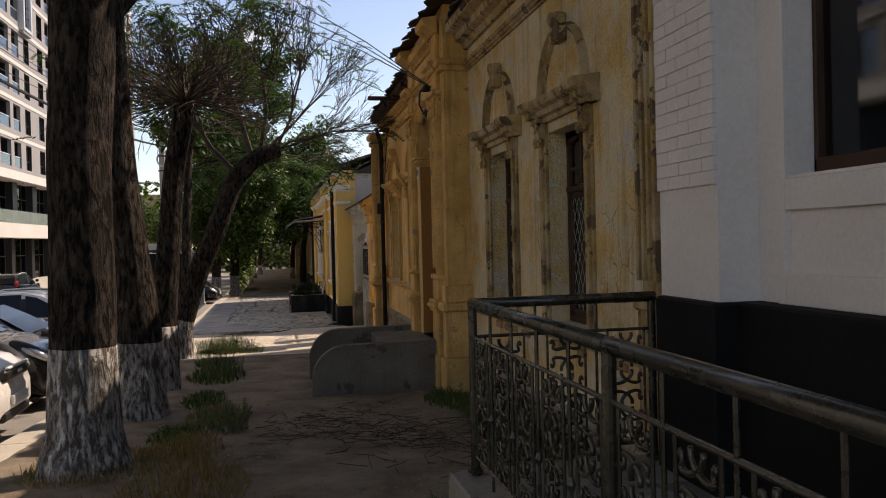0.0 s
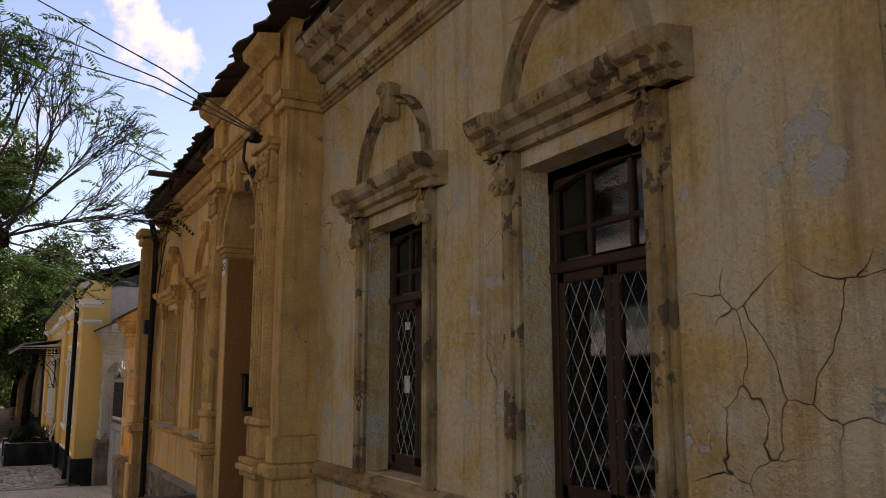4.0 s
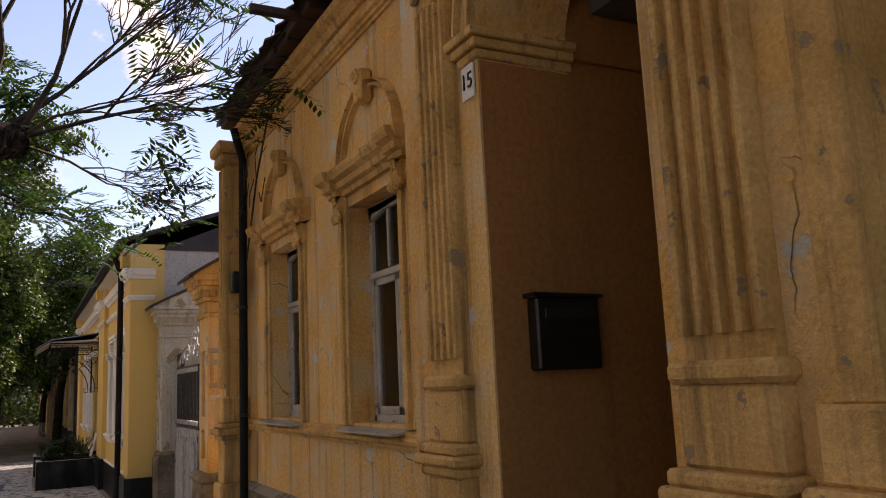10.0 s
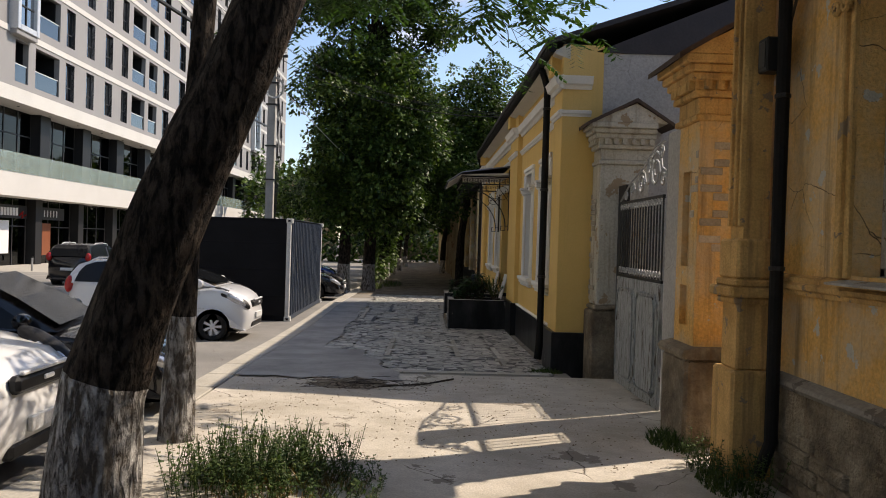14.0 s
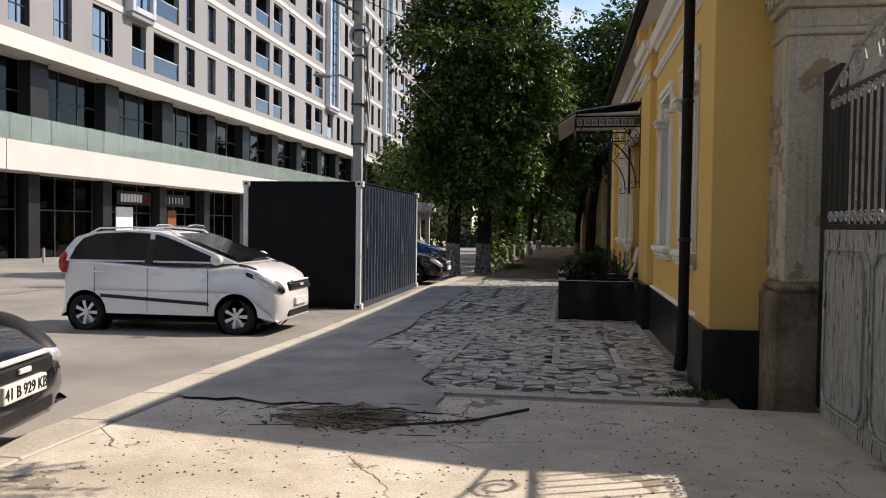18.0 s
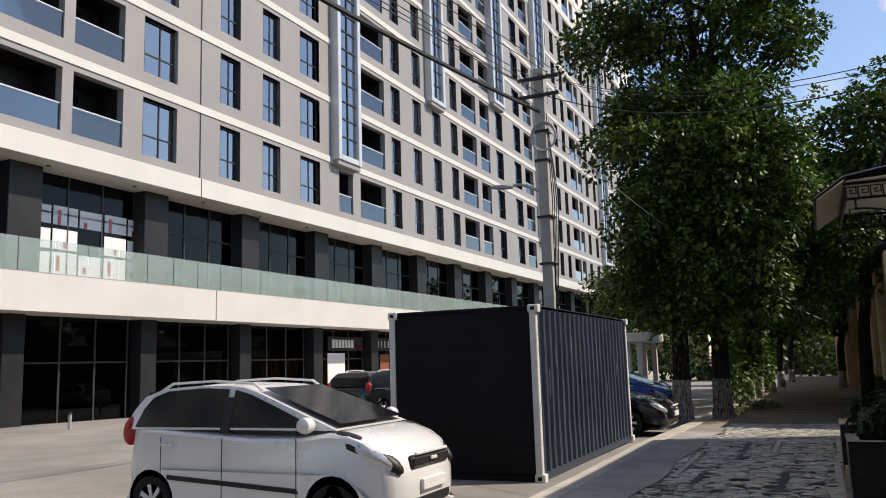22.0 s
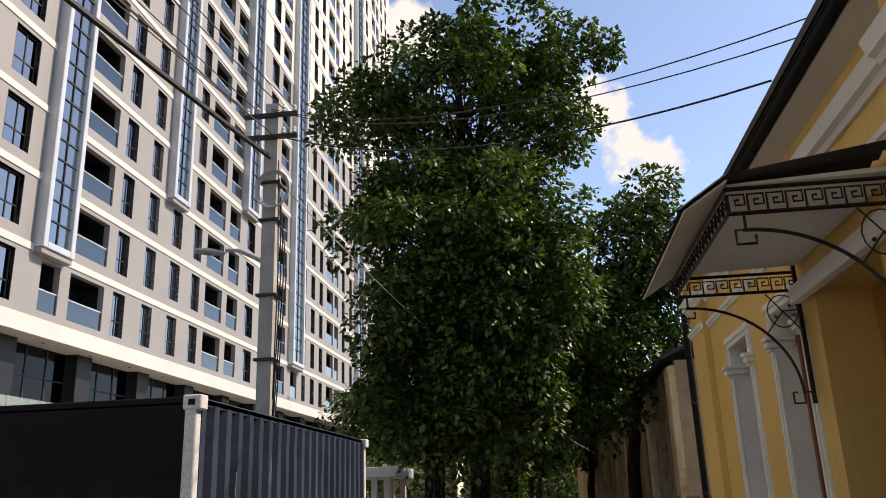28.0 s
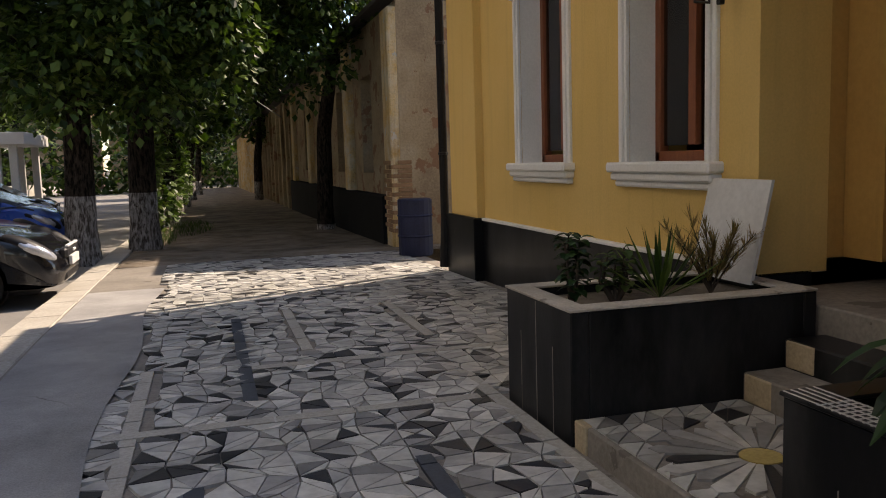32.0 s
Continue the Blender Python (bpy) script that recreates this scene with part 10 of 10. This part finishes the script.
M_TILE_O, M_TILE_I = tile_material("mosaic_slabs", "object"), tile_material("mosaic_slabs_far", "island")
M_STRIP = surf("pale_stone_strip", [(0.38, 0.36, 0.31), (0.46, 0.44, 0.38)], 2.0, 50, 0.7, 0.15, 0.004)
M_STRIP_DARK = surf("dark_blue_stone_strip", [(0.05, 0.06, 0.075), (0.09, 0.10, 0.11)], 3.0, 50, 0.5, 0.15, 0.004)
pav = thing("pavement_mosaic", (0, 34, gz(34)), "mosaic pavement of broken grey, white and black stone slabs", "pavement", "", "structure")
TH = 0.018
STRIPS = [(-0.9, 0.07, 27.4, 30.3, 0), (0.285, 0.07, 27.5, 30.3, 0), (0.98, 0.07, 26.5, 31.0, 1), (-1.5, 0.06, 28.4, 30.8, 1), (-1.86, 0.08, 34.38, 37.21, 0), (-1.52, 0.07, 33.3, 35.0, 2), (-0.47, 0.07, 33.2, 35.0, 2), (-0.73, 0.07, 37.4, 39.2, 0), (0.26, 0.07, 37.5, 39.2, 0), (-1.21, 0.07, 36.2, 38.9, 2), (0.18, 0.05, 31.6, 36.4, 0)]
CROSS = [(-1.05, 1.5, 25.62, 0.1), (-2.0, 0.1, 35.8, 0.05), (-1.17, 1.22, 37.0, 0.05), (-1.0, 0.2, 31.4, 0.06)]
FL = Vector((-1.0, 34.15, 0))



def taken(x, y):
    if (x - FL.x) ** 2 + (y - FL.y) ** 2 < 0.47 ** 2:
        return True
    for cx, hw_, y0, y1, k in STRIPS:
        if abs(x - cx) < hw_ - 0.01 and y0 < y < y1:
            return True
    if x > 0.2 and 32.4 < y < 35.8:
        return True
    return x < asphalt_edge(y) + 0.02


tg = random.Random(77)
NX, NY = 26, 140
PX0, PX1, PY0, PY1 = -2.05, 1.56, 25.55, 44.4
grid = {}
for i in range(NX + 1):
    for j in range(NY + 1):
        jx = 0 if i in (0, NX) else tg.uniform(-0.36, 0.36)
        jy = 0 if j in (0, NY) else tg.uniform(-0.36, 0.36)
        grid[i, j] = (PX0 + (PX1 - PX0) * (i + jx) / NX, PY0 + (PY1 - PY0) * (j + jy) / NY)
polys = []
for i in range(NX):
    for j in range(NY):
        a, b, c, d = grid[i, j], grid[i + 1, j], grid[i + 1, j + 1], grid[i, j + 1]
        u = tg.random()
        if u < 0.42:
            polys += [(a, b, c), (a, c, d)]
        elif u < 0.82:
            polys += [(a, b, d), (b, c, d)]
        elif u < 0.90:
            m = ((a[0] + b[0] + c[0] + d[0]) / 4, (a[1] + b[1] + c[1] + d[1]) / 4)
            polys += [(a, b, m), (b, c, m), (c, d, m), (d, a, m)]
        else:
            polys.append((a, b, c, d))
near, farp = [], []
for p in polys:
    cx, cy = sum(q[0] for q in p) / len(p), sum(q[1] for q in p) / len(p)
    if taken(cx, cy):
        continue
    (near if 32.6 < cy < 36.0 and cx < 0.2 and len(near) < 300 else farp).append((p, cx, cy))


def slab(p, cx, cy):
    k = []
    g0 = tg.uniform(0.0, 0.004)
    for x, y in p:
        l = math.hypot(x - cx, y - cy)
        f = max(0.4, (l - 0.008) / l)
        k.append((cx + (x - cx) * f, cy + (y - cy) * f))
    n = len(k)
    top = [(x, y, gz(y) + TH + g0) for x, y in k]
    bot = [(cx + (x - cx) * 1.02, cy + (y - cy) * 1.02, gz(y) - 0.005) for x, y in k]
    return top + bot, [tuple(range(n))] + [(i + n, (i + 1) % n + n, (i + 1) % n, i) for i in range(n)]


for p, cx, cy in near:
    v, f = slab(p, cx, cy)
    part("stone_slab", Shape().add(v, f), M_TILE_O, pav)
fs = Shape()
for p, cx, cy in farp:
    fs.add(*slab(p, cx, cy))
tagged(part("stone_slabs", fs, M_TILE_I, pav), kind="stuff")
for cx, hw_, y0, y1, k in STRIPS:
    y = y0
    while y < y1 - 0.05:
        ln = min(0.42, y1 - y)
        hw_ = min(hw_, 0.045)
        s = Shape().add(*slab([(cx - hw_, y), (cx + hw_, y), (cx + hw_, y + ln), (cx - hw_, y + ln)], cx, y + ln / 2))
        part("strip_slab", s, (M_STRIP, M_TILE_O, M_STRIP_DARK)[k], pav)
        y += ln
for x0, x1, y, hw_ in CROSS:
    x = x0
    while x < x1 - 0.05:
        ln = min(0.45, x1 - x)
        sl = Shape().add(*slab([(x, y - hw_), (x + ln, y - hw_), (x + ln, y + hw_), (x, y + hw_)], x + ln / 2, y))
        part("strip_slab", sl.moved(Matrix.Translation((0, 0, 0.004))), M_STRIP, pav)
        x += ln
# flower medallion with a dark disc
for k in range(12):
    a0, a1 = 2 * math.pi * (k - 0.47) / 12, 2 * math.pi * (k + 0.47) / 12
    am = (a0 + a1) / 2
    pts = [(FL.x + r * math.cos(a), FL.y + r * math.sin(a)) for r, a in ((0.14, a0), (0.36, a0 + 0.01), (0.43, am - 0.14), (0.455, am), (0.43, am + 0.14), (0.36, a1 - 0.01), (0.14, a1))]
    cx, cy = FL.x + 0.3 * math.cos(am), FL.y + 0.3 * math.sin(am)
    part("petal_slab", Shape().add(*slab(pts, cx, cy)), M_STRIP, pav)
disc = [(FL.x + 0.125 * math.cos(2 * math.pi * k / 20), FL.y + 0.125 * math.sin(2 * math.pi * k / 20)) for k in range(20)]
part("disc_slab", Shape().add(*slab(disc, FL.x, FL.y)), M_BLACKSTONE, pav, "dark round centre stone")
# terrace mosaic
tn, tm = 7, 11
tgrid = {(i, j): (0.29 + 0.89 * (i + (0 if i in (0, tn) else tg.uniform(-0.3, 0.3))) / tn, 33.43 + 1.41 * (j + (0 if j in (0, tm) else tg.uniform(-0.3, 0.3))) / tm) for i in range(tn + 1) for j in range(tm + 1)}
tf = thing("terrace_mosaic", (0.75, 33.8, TZ), "mosaic of broken grey and white slabs on the terrace", "mosaic", "", "structure")
for i in range(tn):
    for j in range(tm):
        a, b, c, d = tgrid[i, j], tgrid[i + 1, j], tgrid[i + 1, j + 1], tgrid[i, j + 1]
        for q in ((a, b, c), (a, c, d)):
            cx, cy = sum(k[0] for k in q) / 3, sum(k[1] for k in q) / 3
            if (cx - 0.77) ** 2 + (cy - 34.14) ** 2 < 0.43 ** 2:
                continue
            k = [(cx + (x - cx) * 0.9, cy + (y - cy) * 0.9) for x, y in q]
            part("stone_slab", Shape().add([(x, y, TZ + 0.009) for x, y in k] + [(x, y, TZ - 0.002) for x, y in k], [(0, 1, 2), (3, 4, 1, 0), (4, 5, 2, 1), (5, 3, 0, 2)]), M_TILE_O, tf)
# terrace rosette
tr = thing("terrace_rosette", (0.77, 34.1, TZ), "mosaic rosette set in the terrace before the door", "mosaic", "", "structure")
for k in range(22):
    a0, a1 = 2 * math.pi * (k - 0.46) / 22, 2 * math.pi * (k + 0.46) / 22
    pts = [(0.77 + r * math.cos(a), 34.14 + r * math.sin(a)) for r, a in ((0.10, a0), (0.36 + 0.06 * (k % 2), (a0 + a1) / 2 - 0.11), (0.40 + 0.06 * (k % 2), (a0 + a1) / 2), (0.36 + 0.06 * (k % 2), (a0 + a1) / 2 + 0.11), (0.10, a1))]
    s = Shape()
    n = len(pts)
    s.add([(x, y, TZ + 0.012) for x, y in pts] + [(x, y, TZ - 0.002) for x, y in pts], [tuple(range(n))] + [(i + n, (i + 1) % n + n, (i + 1) % n, i) for i in range(n)])
    part("petal_slab", s, M_TILE_O, tr)
part("centre_slab", Shape().lathe(((0.09, -0.002), (0.09, 0.012), (0.0, 0.013)), (0.77, 34.14, TZ), 16), surf("ochre_centre_stone", [(0.40, 0.30, 0.10), (0.46, 0.36, 0.14)], 3, 50, 0.6, 0.1), tr)
